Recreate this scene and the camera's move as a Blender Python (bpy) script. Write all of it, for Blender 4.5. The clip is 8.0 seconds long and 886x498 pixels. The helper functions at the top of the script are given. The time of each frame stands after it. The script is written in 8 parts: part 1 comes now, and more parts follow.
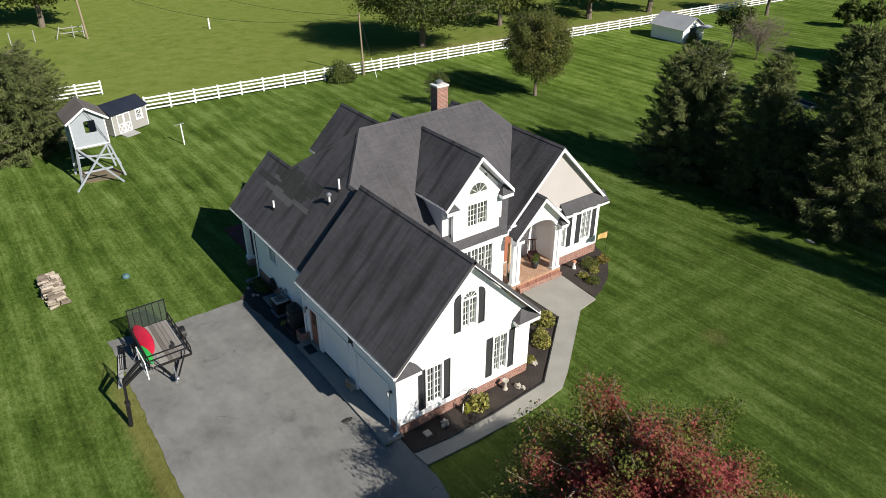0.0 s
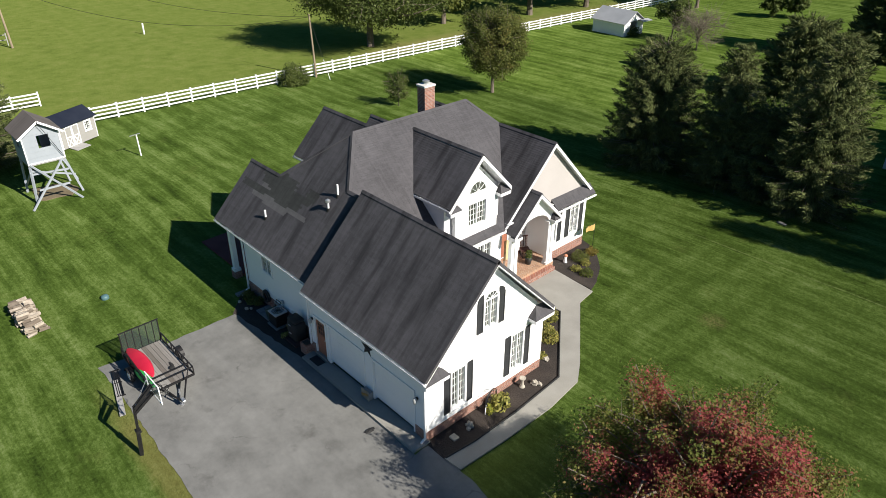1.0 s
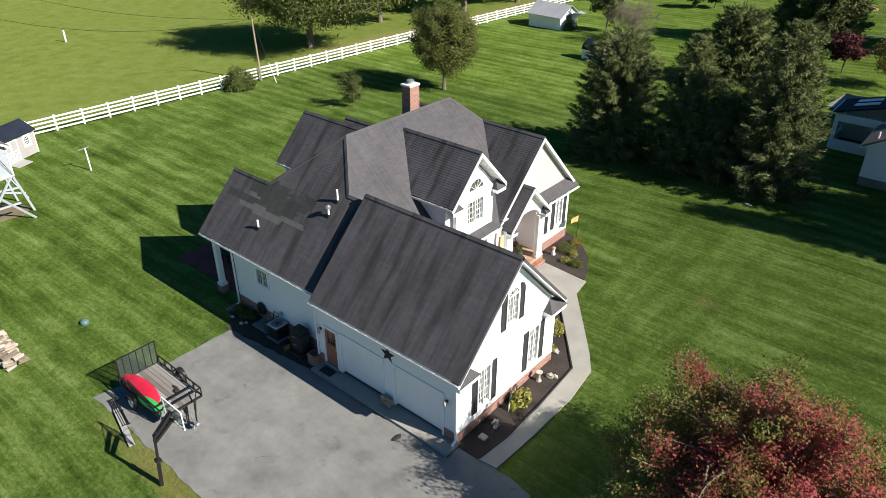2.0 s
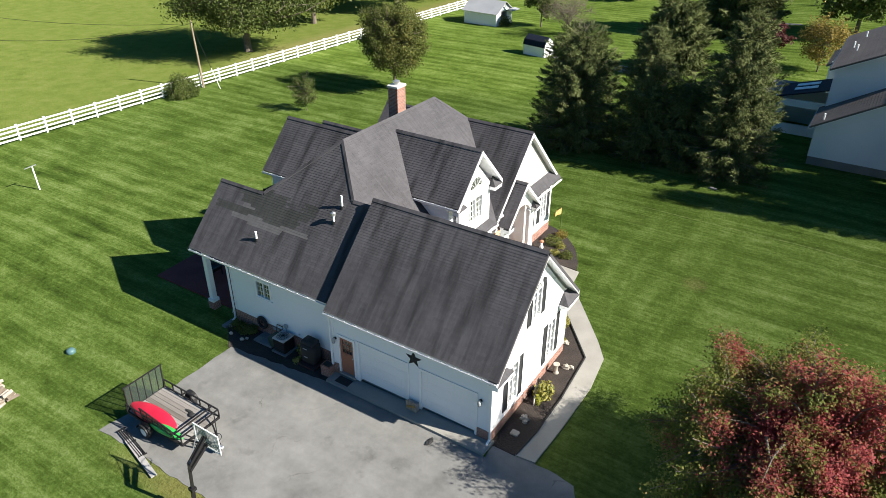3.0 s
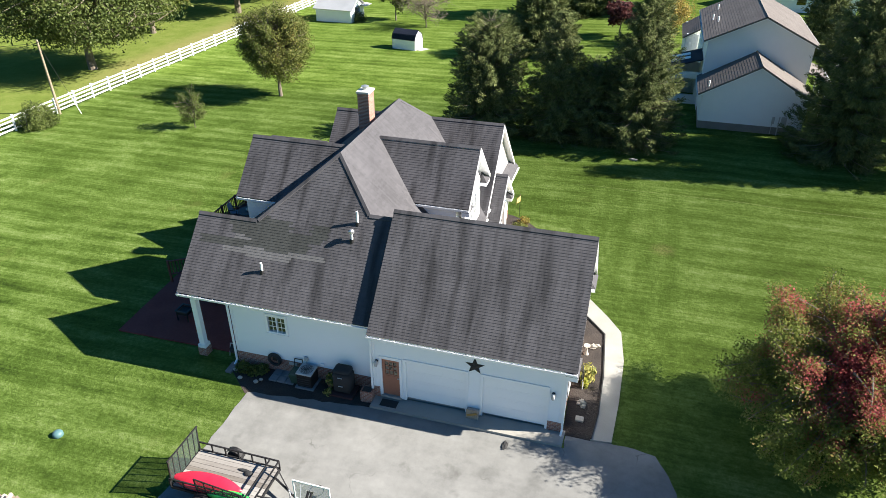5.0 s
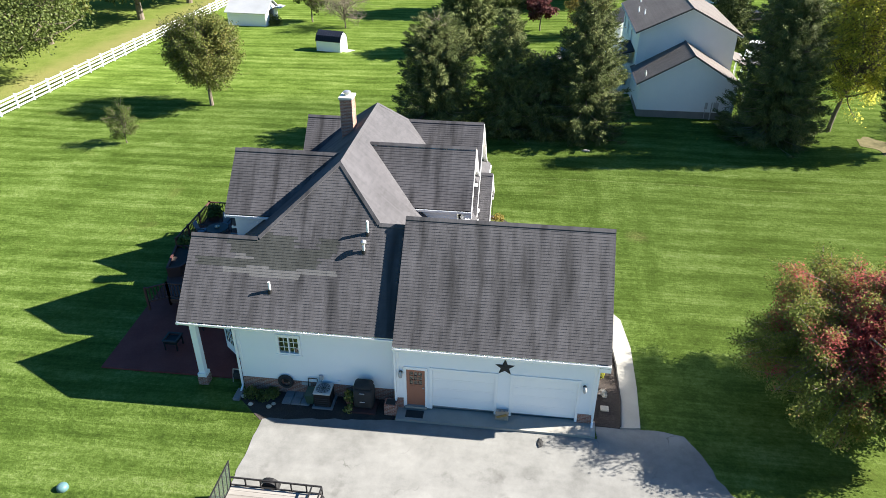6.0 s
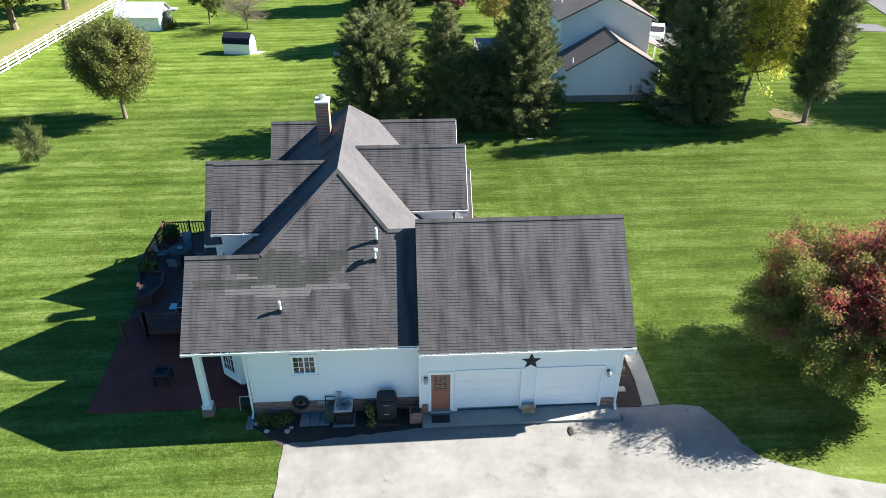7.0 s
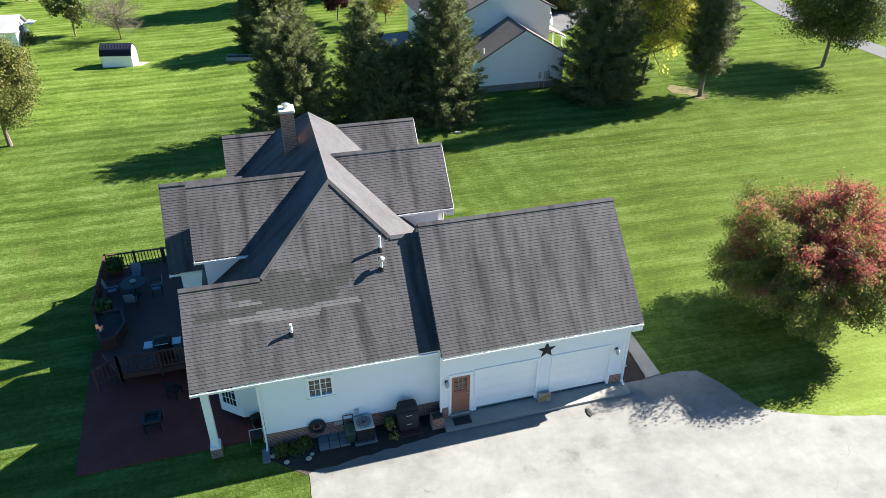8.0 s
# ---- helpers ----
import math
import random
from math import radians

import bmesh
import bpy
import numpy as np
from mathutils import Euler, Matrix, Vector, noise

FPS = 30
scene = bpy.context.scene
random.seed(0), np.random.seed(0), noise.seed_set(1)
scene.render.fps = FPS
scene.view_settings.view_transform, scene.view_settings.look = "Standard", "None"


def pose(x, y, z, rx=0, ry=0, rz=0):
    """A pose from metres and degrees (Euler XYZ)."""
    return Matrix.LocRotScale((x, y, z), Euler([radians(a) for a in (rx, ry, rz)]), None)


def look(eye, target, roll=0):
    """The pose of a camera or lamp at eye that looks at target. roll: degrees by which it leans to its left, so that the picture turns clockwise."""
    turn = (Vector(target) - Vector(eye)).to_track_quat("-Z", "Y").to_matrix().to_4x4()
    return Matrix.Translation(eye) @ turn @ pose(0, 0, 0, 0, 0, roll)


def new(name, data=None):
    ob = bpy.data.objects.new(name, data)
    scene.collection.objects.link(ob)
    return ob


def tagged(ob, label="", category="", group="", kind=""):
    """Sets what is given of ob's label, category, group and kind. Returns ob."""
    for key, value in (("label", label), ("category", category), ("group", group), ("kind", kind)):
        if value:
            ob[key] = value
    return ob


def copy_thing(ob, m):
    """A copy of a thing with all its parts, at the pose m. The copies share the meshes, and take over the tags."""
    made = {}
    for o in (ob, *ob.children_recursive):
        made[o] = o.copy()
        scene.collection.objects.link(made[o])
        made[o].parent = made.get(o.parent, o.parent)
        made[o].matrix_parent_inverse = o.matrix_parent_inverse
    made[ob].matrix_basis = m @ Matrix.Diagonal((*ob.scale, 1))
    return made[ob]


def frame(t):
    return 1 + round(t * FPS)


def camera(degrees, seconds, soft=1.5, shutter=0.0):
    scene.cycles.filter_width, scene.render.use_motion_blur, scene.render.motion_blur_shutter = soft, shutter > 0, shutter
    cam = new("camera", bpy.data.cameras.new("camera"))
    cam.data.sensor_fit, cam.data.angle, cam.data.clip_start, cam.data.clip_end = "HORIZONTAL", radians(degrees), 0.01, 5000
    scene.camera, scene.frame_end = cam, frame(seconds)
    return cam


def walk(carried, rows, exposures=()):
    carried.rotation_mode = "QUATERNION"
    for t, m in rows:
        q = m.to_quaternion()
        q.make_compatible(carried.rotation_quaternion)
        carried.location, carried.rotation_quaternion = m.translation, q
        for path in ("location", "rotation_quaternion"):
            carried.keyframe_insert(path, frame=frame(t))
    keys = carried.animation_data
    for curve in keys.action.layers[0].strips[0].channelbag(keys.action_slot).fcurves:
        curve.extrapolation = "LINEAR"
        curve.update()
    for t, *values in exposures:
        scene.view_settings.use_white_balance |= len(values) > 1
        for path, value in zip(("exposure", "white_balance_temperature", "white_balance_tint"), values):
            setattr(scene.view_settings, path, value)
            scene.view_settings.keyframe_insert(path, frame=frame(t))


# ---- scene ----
cam = camera(65.2, 8.0, soft=0.8)
PATH = [
    (0, (18.251, -11.159, 20.859), (16.852, -10.129, 19.869), 0.1),
    (0.5, (17.091, -12.382, 20.822), (15.749, -11.277, 19.833), 0.1),
    (1, (15.793, -13.595, 20.8), (14.517, -12.418, 19.807), 0.1),
    (1.5, (14.406, -14.817, 20.767), (13.203, -13.566, 19.772), 0.1),
    (1.7, (13.809, -15.295, 20.767), (12.639, -14.015, 19.771), 0.1),
    (3, (9.599, -18.282, 20.796), (8.658, -16.83, 19.794), 0.1),
    (3.5, (7.72, -19.247, 20.832), (6.88, -17.735, 19.829), 0.2),
    (4, (5.701, -20.088, 20.838), (4.969, -18.522, 19.832), 0.2),
    (4.5, (3.559, -20.79, 20.85), (2.945, -19.176, 19.84), 0.2),
    (5.8, (-2.506, -21.768, 20.916), (-2.78, -20.072, 19.893), -0.1),
    (6, (-3.478, -21.834, 20.92), (-3.693, -20.128, 19.898), 0.2),
    (6.5, (-5.994, -21.785, 20.922), (-6.056, -20.071, 19.894), 0.2),
    (7, (-8.526, -21.501, 20.936), (-8.428, -19.793, 19.9), 0.2),
    (7.5, (-11.111, -20.975, 20.955), (-10.843, -19.289, 19.913), 0.2),
    (8, (-13.707, -20.214, 20.952), (-13.253, -18.571, 19.904), 0.1),
]
EXPOSURES = [(0.0, 0.40), (2.0, 0.85), (4.0, 1.38), (6.0, 1.92), (8.0, 2.05)]
walk(cam, [(t, look(eye, target, roll)) for t, eye, target, roll in PATH], EXPOSURES)

# ---- daylight: a low autumn sun over the front lawn ----
HEIGHT = radians(35.5)
SUN_FROM = Vector((0.98, 0.20, 0.0)).normalized() * math.cos(HEIGHT) + Vector((0, 0, math.sin(HEIGHT)))
world = bpy.data.worlds.new("sky")
scene.world = world
world.use_nodes = True
wn = world.node_tree.nodes
sky = wn.new("ShaderNodeTexSky")
sky.sky_type, sky.sun_disc = "NISHITA", False
sky.sun_elevation = HEIGHT
sky.ozone_density, sky.dust_density = 2.5, 0.4
sky.sun_rotation = math.atan2(SUN_FROM.x, SUN_FROM.y)
wn["Background"].inputs["Strength"].default_value = 0.045
deep = wn.new("ShaderNodeHueSaturation")
deep.inputs["Saturation"].default_value = 1.4
world.node_tree.links.new(sky.outputs[0], deep.inputs["Color"])
world.node_tree.links.new(deep.outputs[0], wn["Background"].inputs["Color"])
sun_data = bpy.data.lights.new("sun", "SUN")
sun_data.energy, sun_data.angle, sun_data.color = 5.5, radians(0.53), (1.0, 0.94, 0.85)
sun = new("sun", sun_data)
sun.matrix_world = look(tuple(SUN_FROM * 90), (0, 0, 0))

# ---- materials ----
def nodes_of(name):
    m = bpy.data.materials.new(name)
    m.use_nodes = True
    return m, m.node_tree.nodes, m.node_tree.links, m.node_tree.nodes["Principled BSDF"]


def noise_node(n, l, pos, scale, detail=4.0, rough=0.55, stretch=None):
    t = n.new("ShaderNodeTexNoise")
    t.inputs["Scale"].default_value, t.inputs["Detail"].default_value, t.inputs["Roughness"].default_value = scale, detail, rough
    if stretch:
        mp = n.new("ShaderNodeMapping")
        mp.inputs["Scale"].default_value = stretch
        l.new(pos, mp.inputs["Vector"])
        pos = mp.outputs[0]
    l.new(pos, t.inputs["Vector"])
    return t.outputs["Fac"]


def ramp_node(n, l, fac, stops):
    r = n.new("ShaderNodeValToRGB")
    el = r.color_ramp.elements
    while len(el) < len(stops):
        el.new(0.5)
    for e, (p, c) in zip(el, stops):
        e.position, e.color = p, (*c, 1.0)
    l.new(fac, r.inputs["Fac"])
    return r.outputs["Color"]


def mix_node(n, l, a, b, fac, mode="MIX"):
    m = n.new("ShaderNodeMix")
    m.data_type, m.blend_type = "RGBA", mode
    if isinstance(fac, float):
        m.inputs["Factor"].default_value = fac
    else:
        l.new(fac, m.inputs["Factor"])
    for sock, v in ((m.inputs["A"], a), (m.inputs["B"], b)):
        if isinstance(v, tuple):
            sock.default_value = (*v, 1.0)
        else:
            l.new(v, sock)
    return m.outputs["Result"]


def math_node(n, l, op, a, b):
    m = n.new("ShaderNodeMath")
    m.operation = op
    for sock, v in zip(m.inputs, (a, b)):
        if isinstance(v, (int, float)):
            sock.default_value = v
        else:
            l.new(v, sock)
    return m.outputs[0]


def bump_node(n, l, fac, b, strength, distance):
    bp = n.new("ShaderNodeBump")
    bp.inputs["Strength"].default_value, bp.inputs["Distance"].default_value = strength, distance
    l.new(fac, bp.inputs["Height"])
    l.new(bp.outputs[0], b.inputs["Normal"])


def position(n):
    return n.new("ShaderNodeNewGeometry").outputs["Position"]


def surf(name, c1, c2, rough=0.7, big=0.5, small=18.0, bump=0.2, metal=0.0, spread=0.25, dist=0.01, spec=0.5):
    """A plain surface with broad stains and fine grain."""
    m, n, l, b = nodes_of(name)
    pos = position(n)
    f1, f2 = noise_node(n, l, pos, big), noise_node(n, l, pos, small)
    f = math_node(n, l, "ADD", math_node(n, l, "MULTIPLY", f1, 0.65), math_node(n, l, "MULTIPLY", f2, 0.35))
    l.new(ramp_node(n, l, f, [(0.5 - spread, c1), (0.5 + spread, c2)]), b.inputs["Base Color"])
    b.inputs["Roughness"].default_value, b.inputs["Metallic"].default_value = rough, metal
    b.inputs["Specular IOR Level"].default_value = spec
    if bump:
        bump_node(n, l, f2, b, bump, dist)
    return m


WHITE = surf("white siding paint", (0.80, 0.81, 0.82), (0.88, 0.88, 0.88), 0.55, 0.35, 30, 0.05)
TRIM = surf("white trim paint", (0.82, 0.83, 0.84), (0.89, 0.89, 0.88), 0.45, 0.8, 40, 0.03)
SHUTTER = surf("charcoal shutter paint", (0.026, 0.028, 0.031), (0.048, 0.050, 0.053), 0.55, 2.0, 40, 0.1, spec=0.3)
BLACK = surf("black painted steel", (0.010, 0.010, 0.011), (0.022, 0.021, 0.021), 0.5, 3.0, 60, 0.1, spec=0.25)
RUBBER = surf("black rubber", (0.015, 0.015, 0.015), (0.03, 0.03, 0.03), 0.85, 3.0, 60, 0.2)
DOORWOOD = surf("red-brown stained door wood", (0.27, 0.105, 0.065), (0.37, 0.155, 0.095), 0.5, 1.5, 25, 0.1)
CONCRETE = surf("pale concrete", (0.24, 0.23, 0.204), (0.345, 0.332, 0.30), 0.85, 0.9, 25, 0.25, spec=0.25)
MULCH = surf("dark bark mulch", (0.012, 0.009, 0.008), (0.055, 0.042, 0.034), 0.95, 1.2, 14, 1.0, dist=0.05)
STONE = surf("pale rounded stone", (0.26, 0.23, 0.19), (0.50, 0.46, 0.39), 0.85, 2.0, 20, 0.5)
SLATE = surf("grey paving slab", (0.13, 0.13, 0.135), (0.23, 0.23, 0.23), 0.85, 2.0, 20, 0.3)
STEEL = surf("galvanised steel", (0.45, 0.46, 0.47), (0.6, 0.61, 0.62), 0.4, 3.0, 30, 0.1, metal=0.8)
GREYPLASTIC = surf("grey sheet metal", (0.35, 0.36, 0.36), (0.45, 0.45, 0.44), 0.5, 3.0, 40, 0.1)
def make_plank():
    """Weathered boards: each one its own grey or brown, with long grain."""
    m, n, l, b = nodes_of("weathered deck planks")
    pos = position(n)
    o = n.new("ShaderNodeObjectInfo")
    grain = noise_node(n, l, pos, 4.0, 5.0, 0.65, stretch=(0.35, 7.0, 1.0))
    f = math_node(n, l, "ADD", math_node(n, l, "MULTIPLY", o.outputs["Random"], 0.5), math_node(n, l, "MULTIPLY", grain, 0.5))
    l.new(ramp_node(n, l, f, [(0.2, (0.13, 0.115, 0.10)), (0.5, (0.22, 0.205, 0.19)), (0.8, (0.33, 0.32, 0.30))]), b.inputs["Base Color"])
    b.inputs["Roughness"].default_value = 0.9
    b.inputs["Specular IOR Level"].default_value = 0.2
    bump_node(n, l, grain, b, 0.4, 0.01)
    return m


PLANK = make_plank()
PATIO = surf("dull red patio pavers", (0.135, 0.027, 0.023), (0.22, 0.060, 0.050), 0.85, 0.8, 9, 0.3, spec=0.2)
DECK = surf("dark red-brown deck stain", (0.050, 0.018, 0.016), (0.095, 0.036, 0.031), 0.7, 0.9, 20, 0.3)
LOGEND = surf("weathered split firewood", (0.19, 0.15, 0.115), (0.50, 0.44, 0.36), 0.9, 5.0, 22, 0.6)
POLEWOOD = surf("weathered utility pole wood", (0.22, 0.17, 0.11), (0.36, 0.29, 0.20), 0.9, 1.5, 30, 0.4)
GREYBOARD = surf("weathered grey boards", (0.22, 0.215, 0.21), (0.40, 0.39, 0.37), 0.9, 1.5, 22, 0.4)
TOWERBLUE = surf("pale grey-blue painted boards", (0.27, 0.30, 0.335), (0.35, 0.38, 0.415), 0.7, 0.8, 25, 0.15)
SHEDBEIGE = surf("pale grey-beige panel siding", (0.27, 0.262, 0.25), (0.35, 0.34, 0.32), 0.7, 0.8, 25, 0.15)
NAVYROOF = surf("dark blue-black metal roof", (0.012, 0.016, 0.028), (0.025, 0.03, 0.045), 0.6, 0.8, 20, 0.1, spec=0.06)
PALEROOF = surf("pale galvanised sheet roof", (0.36, 0.37, 0.38), (0.50, 0.51, 0.52), 0.5, 0.6, 16, 0.1, metal=0.2)
BARK = surf("grey-brown bark", (0.10, 0.08, 0.06), (0.22, 0.18, 0.14), 0.95, 2.5, 14, 0.8, dist=0.03)
REDPLASTIC = surf("red kayak plastic", (0.42, 0.010, 0.035), (0.58, 0.025, 0.055), 0.4, 1.5, 30, 0.05)
GREENPLASTIC = surf("green kayak plastic", (0.02, 0.30, 0.05), (0.04, 0.42, 0.08), 0.4, 1.5, 30, 0.05)
TEALPLASTIC = surf("faded blue-green plastic", (0.06, 0.13, 0.14), (0.10, 0.19, 0.20), 0.5, 2.0, 30, 0.05)
TERRACOTTA = surf("terracotta", (0.40, 0.16, 0.09), (0.52, 0.24, 0.14), 0.8, 4.0, 30, 0.2)
AMBER = surf("amber flag cloth", (0.50, 0.30, 0.09), (0.62, 0.42, 0.16), 0.8, 4.0, 30, 0.1)
BLUEGREY = surf("blue-grey sling fabric", (0.10, 0.13, 0.17), (0.18, 0.21, 0.26), 0.7, 4.0, 40, 0.1)
NBWALL = surf("neighbour's pale siding", (0.70, 0.72, 0.74), (0.80, 0.81, 0.82), 0.65, 0.5, 20, 0.1)
BLOCK = surf("grey foundation block", (0.15, 0.14, 0.13), (0.24, 0.23, 0.21), 0.9, 1.0, 16, 0.4)
STUCCO = surf("pale beige gable panel", (0.36, 0.335, 0.32), (0.43, 0.40, 0.385), 0.8, 0.5, 24, 0.08)
DARKROOM = surf("dim interior plaster", (0.30, 0.29, 0.27), (0.38, 0.37, 0.35), 0.9, 1.0, 10, 0.0)
# the shade of unlit rooms, put into a near-black colour
PANE_BACKING = surf("near-black backing for unlit panes", (0.018, 0.019, 0.017), (0.034, 0.036, 0.032), 0.8, 2.0, 30, 0.05)
SOIL = surf("thin parched grass over soil", (0.070, 0.068, 0.030), (0.165, 0.140, 0.075), 0.95, 1.6, 9, 0.5, spec=0.1)
DIRT = surf("bare dry soil", (0.12, 0.095, 0.06), (0.22, 0.18, 0.115), 0.95, 1.0, 10, 0.5, spec=0.1)
COPING = surf("pale cement chimney cap", (0.52, 0.50, 0.46), (0.66, 0.64, 0.60), 0.8, 2.0, 20, 0.2)


def make_glass():
    m, n, l, b = nodes_of("window glass")
    b.inputs["Base Color"].default_value = (0.9, 0.94, 0.93, 1)
    b.inputs["Transmission Weight"].default_value = 1.0
    b.inputs["Roughness"].default_value, b.inputs["IOR"].default_value = 0.02, 1.45
    return m


GLASS = make_glass()


def make_net():
    """Fine expanded-metal mesh, mostly holes."""
    m, n, l, b = nodes_of("fine steel mesh")
    b.inputs["Base Color"].default_value = (0.05, 0.07, 0.06, 1)
    b.inputs["Alpha"].default_value = 0.42
    b.inputs["Roughness"].default_value = 0.6
    return m


NET = make_net()


def make_acrylic():
    m, n, l, b = nodes_of("clear acrylic board")
    pos = position(n)
    f = noise_node(n, l, pos, 3.0)
    l.new(ramp_node(n, l, f, [(0.3, (0.5, 0.52, 0.52)), (0.7, (0.7, 0.72, 0.72))]), b.inputs["Base Color"])
    b.inputs["Alpha"].default_value = 0.35
    b.inputs["Roughness"].default_value = 0.15
    return m


ACRYLIC = make_acrylic()


def make_grass():
    """Mown lawn: laps round the front, stripes along the house's long side, dry streaks, pasture beyond the fence."""
    m, n, l, b = nodes_of("mown grass")
    pos = position(n)
    sep = n.new("ShaderNodeSeparateXYZ")
    l.new(pos, sep.inputs[0])
    X, Y = sep.outputs["X"], sep.outputs["Y"]

    def span(v, a, c):
        r = n.new("ShaderNodeMapRange")
        r.inputs["From Min"].default_value, r.inputs["From Max"].default_value = a, c
        l.new(v, r.inputs["Value"])
        return r.outputs[0]

    def mul(*v):
        out = v[0]
        for w in v[1:]:
            out = math_node(n, l, "MULTIPLY", out, w)
        return out

    def add(*v):
        out = v[0]
        for w in v[1:]:
            out = math_node(n, l, "ADD", out, w)
        return out

    def wave(v, k):
        return math_node(n, l, "SINE", mul(v, k), 0.0)

    wob = noise_node(n, l, pos, 0.10, 2.0)
    yy = add(Y, mul(wob, 2.2))
    xx = add(X, mul(wob, 2.2))
    rows = add(mul(wave(yy, 4.1), 0.6), mul(wave(yy, 1.37), 0.4))
    laps = add(mul(wave(xx, 4.4), 0.6), mul(wave(xx, 2.2), 0.4))
    near = mul(span(X, -2.0, -1.0), span(xx, 6.3, 5.6), span(Y, -4.0, -2.0), span(Y, 27.0, 23.0))
    s = add(mul(rows, math_node(n, l, "SUBTRACT", 1.0, near)), mul(laps, near, 0.55))
    fade = span(noise_node(n, l, pos, 0.10, 3.0, stretch=(0.35, 1.0, 1.0)), 0.3, 0.7)
    blade = noise_node(n, l, pos, 9.0, 3.0, 0.7)
    fine = noise_node(n, l, pos, 3.6, 6.0, 0.75)
    mid = noise_node(n, l, pos, 1.5, 6.0, 0.7, stretch=(0.4, 1.0, 1.0))
    thread = noise_node(n, l, pos, 1.0, 4.0, 0.65, stretch=(0.25, 6.0, 1.0))
    broad = noise_node(n, l, pos, 0.22, 5.0, 0.65)
    def lively(v, w):
        return mul(span(v, 0.34, 0.66), w)

    f = add(mul(s, add(mul(fade, 0.13), 0.07)), lively(mid, 0.20), lively(fine, 0.28), lively(broad, 0.24), lively(thread, 0.24), lively(blade, 0.22))
    f = math_node(n, l, "SUBTRACT", f, 0.11)
    lawn = ramp_node(n, l, f, [(0.08, (0.012, 0.023, 0.004)), (0.40, (0.043, 0.073, 0.012)), (0.62, (0.080, 0.121, 0.027)), (0.95, (0.156, 0.200, 0.072))])
    beyond = span(add(Y, mul(mid, 3.0)), 41.0, 46.0)  # the grass is paler from y 41 outwards
    lawn = mix_node(n, l, lawn, mix_node(n, l, lawn, (1.5, 1.45, 1.3), 1.0, "MULTIPLY"), beyond)
    dry = span(noise_node(n, l, pos, 0.30, 5.0, 0.6), 0.62, 0.78)
    lawn = mix_node(n, l, lawn, (0.11, 0.115, 0.035), mul(dry, 0.45))
    past = ramp_node(n, l, add(mul(noise_node(n, l, pos, 0.55, 7.0, 0.7), 0.55), mul(fine, 0.25), mul(blade, 0.20)),
                     [(0.32, (0.060, 0.088, 0.016)), (0.50, (0.106, 0.137, 0.030)), (0.66, (0.150, 0.165, 0.050)), (0.80, (0.20, 0.18, 0.075))])
    fringe = mul(span(add(Y, mul(fine, 0.9)), -8.85, -8.35), span(X, -13.5, -9.0), span(X, 12.0, 6.0), span(Y, -7.8, -8.1))  # parched edge along the drive
    lawn = mix_node(n, l, lawn, (0.17, 0.135, 0.05), mul(fringe, 0.5))
    off = math_node(n, l, "ABSOLUTE", math_node(n, l, "SUBTRACT", add(Y, mul(wob, 1.2)), 25.1), 0.0)  # a worn pale line across the front lawn
    lawn = mix_node(n, l, lawn, (0.24, 0.27, 0.11), mul(span(off, 0.10, 0.03), span(X, -3.0, 0.0), span(fine, 0.35, 0.55), 0.32))
    spot = n.new("ShaderNodeVectorMath")  # a small parched spot on the front lawn
    spot.operation = "DISTANCE"
    l.new(pos, spot.inputs[0])
    spot.inputs[1].default_value = (3.75, 16.6, -0.27)
    lawn = mix_node(n, l, lawn, (0.19, 0.14, 0.07), mul(span(add(spot.outputs["Value"], mul(fine, 0.8)), 1.3, 0.5), span(blade, 0.35, 0.6), 0.5))
    side = span(add(X, mul(mid, 1.0)), -51.0, -54.0)
    verge = mul(span(add(X, mul(mid, 3.0)), -57.5, -54.5), span(Y, 34.0, 44.0))  # rough tawny grass along the fence
    past = mix_node(n, l, past, (0.19, 0.165, 0.07), mul(verge, 0.6))
    l.new(mix_node(n, l, lawn, past, side), b.inputs["Base Color"])
    b.inputs["Roughness"].default_value = 0.6
    b.inputs["Diffuse Roughness"].default_value = 0.7
    b.inputs["Specular IOR Level"].default_value = 0.0
    bump_node(n, l, add(fine, mul(mid, 0.6), mul(blade, 0.5)), b, 1.0, 0.10)
    gloss = n.new("ShaderNodeBsdfGlossy")  # the blades' waxy glow towards the sun
    l.new(mix_node(n, l, lawn, (0.66, 0.84, 0.22), 0.85), gloss.inputs["Color"])
    gloss.inputs["Roughness"].default_value = 0.55
    mx = n.new("ShaderNodeMixShader")
    mx.inputs[0].default_value = 0.065
    l.new(b.outputs[0], mx.inputs[1])
    l.new(gloss.outputs[0], mx.inputs[2])
    l.new(mx.outputs[0], n["Material Output"].inputs["Surface"])
    return m


GRASS = make_grass()


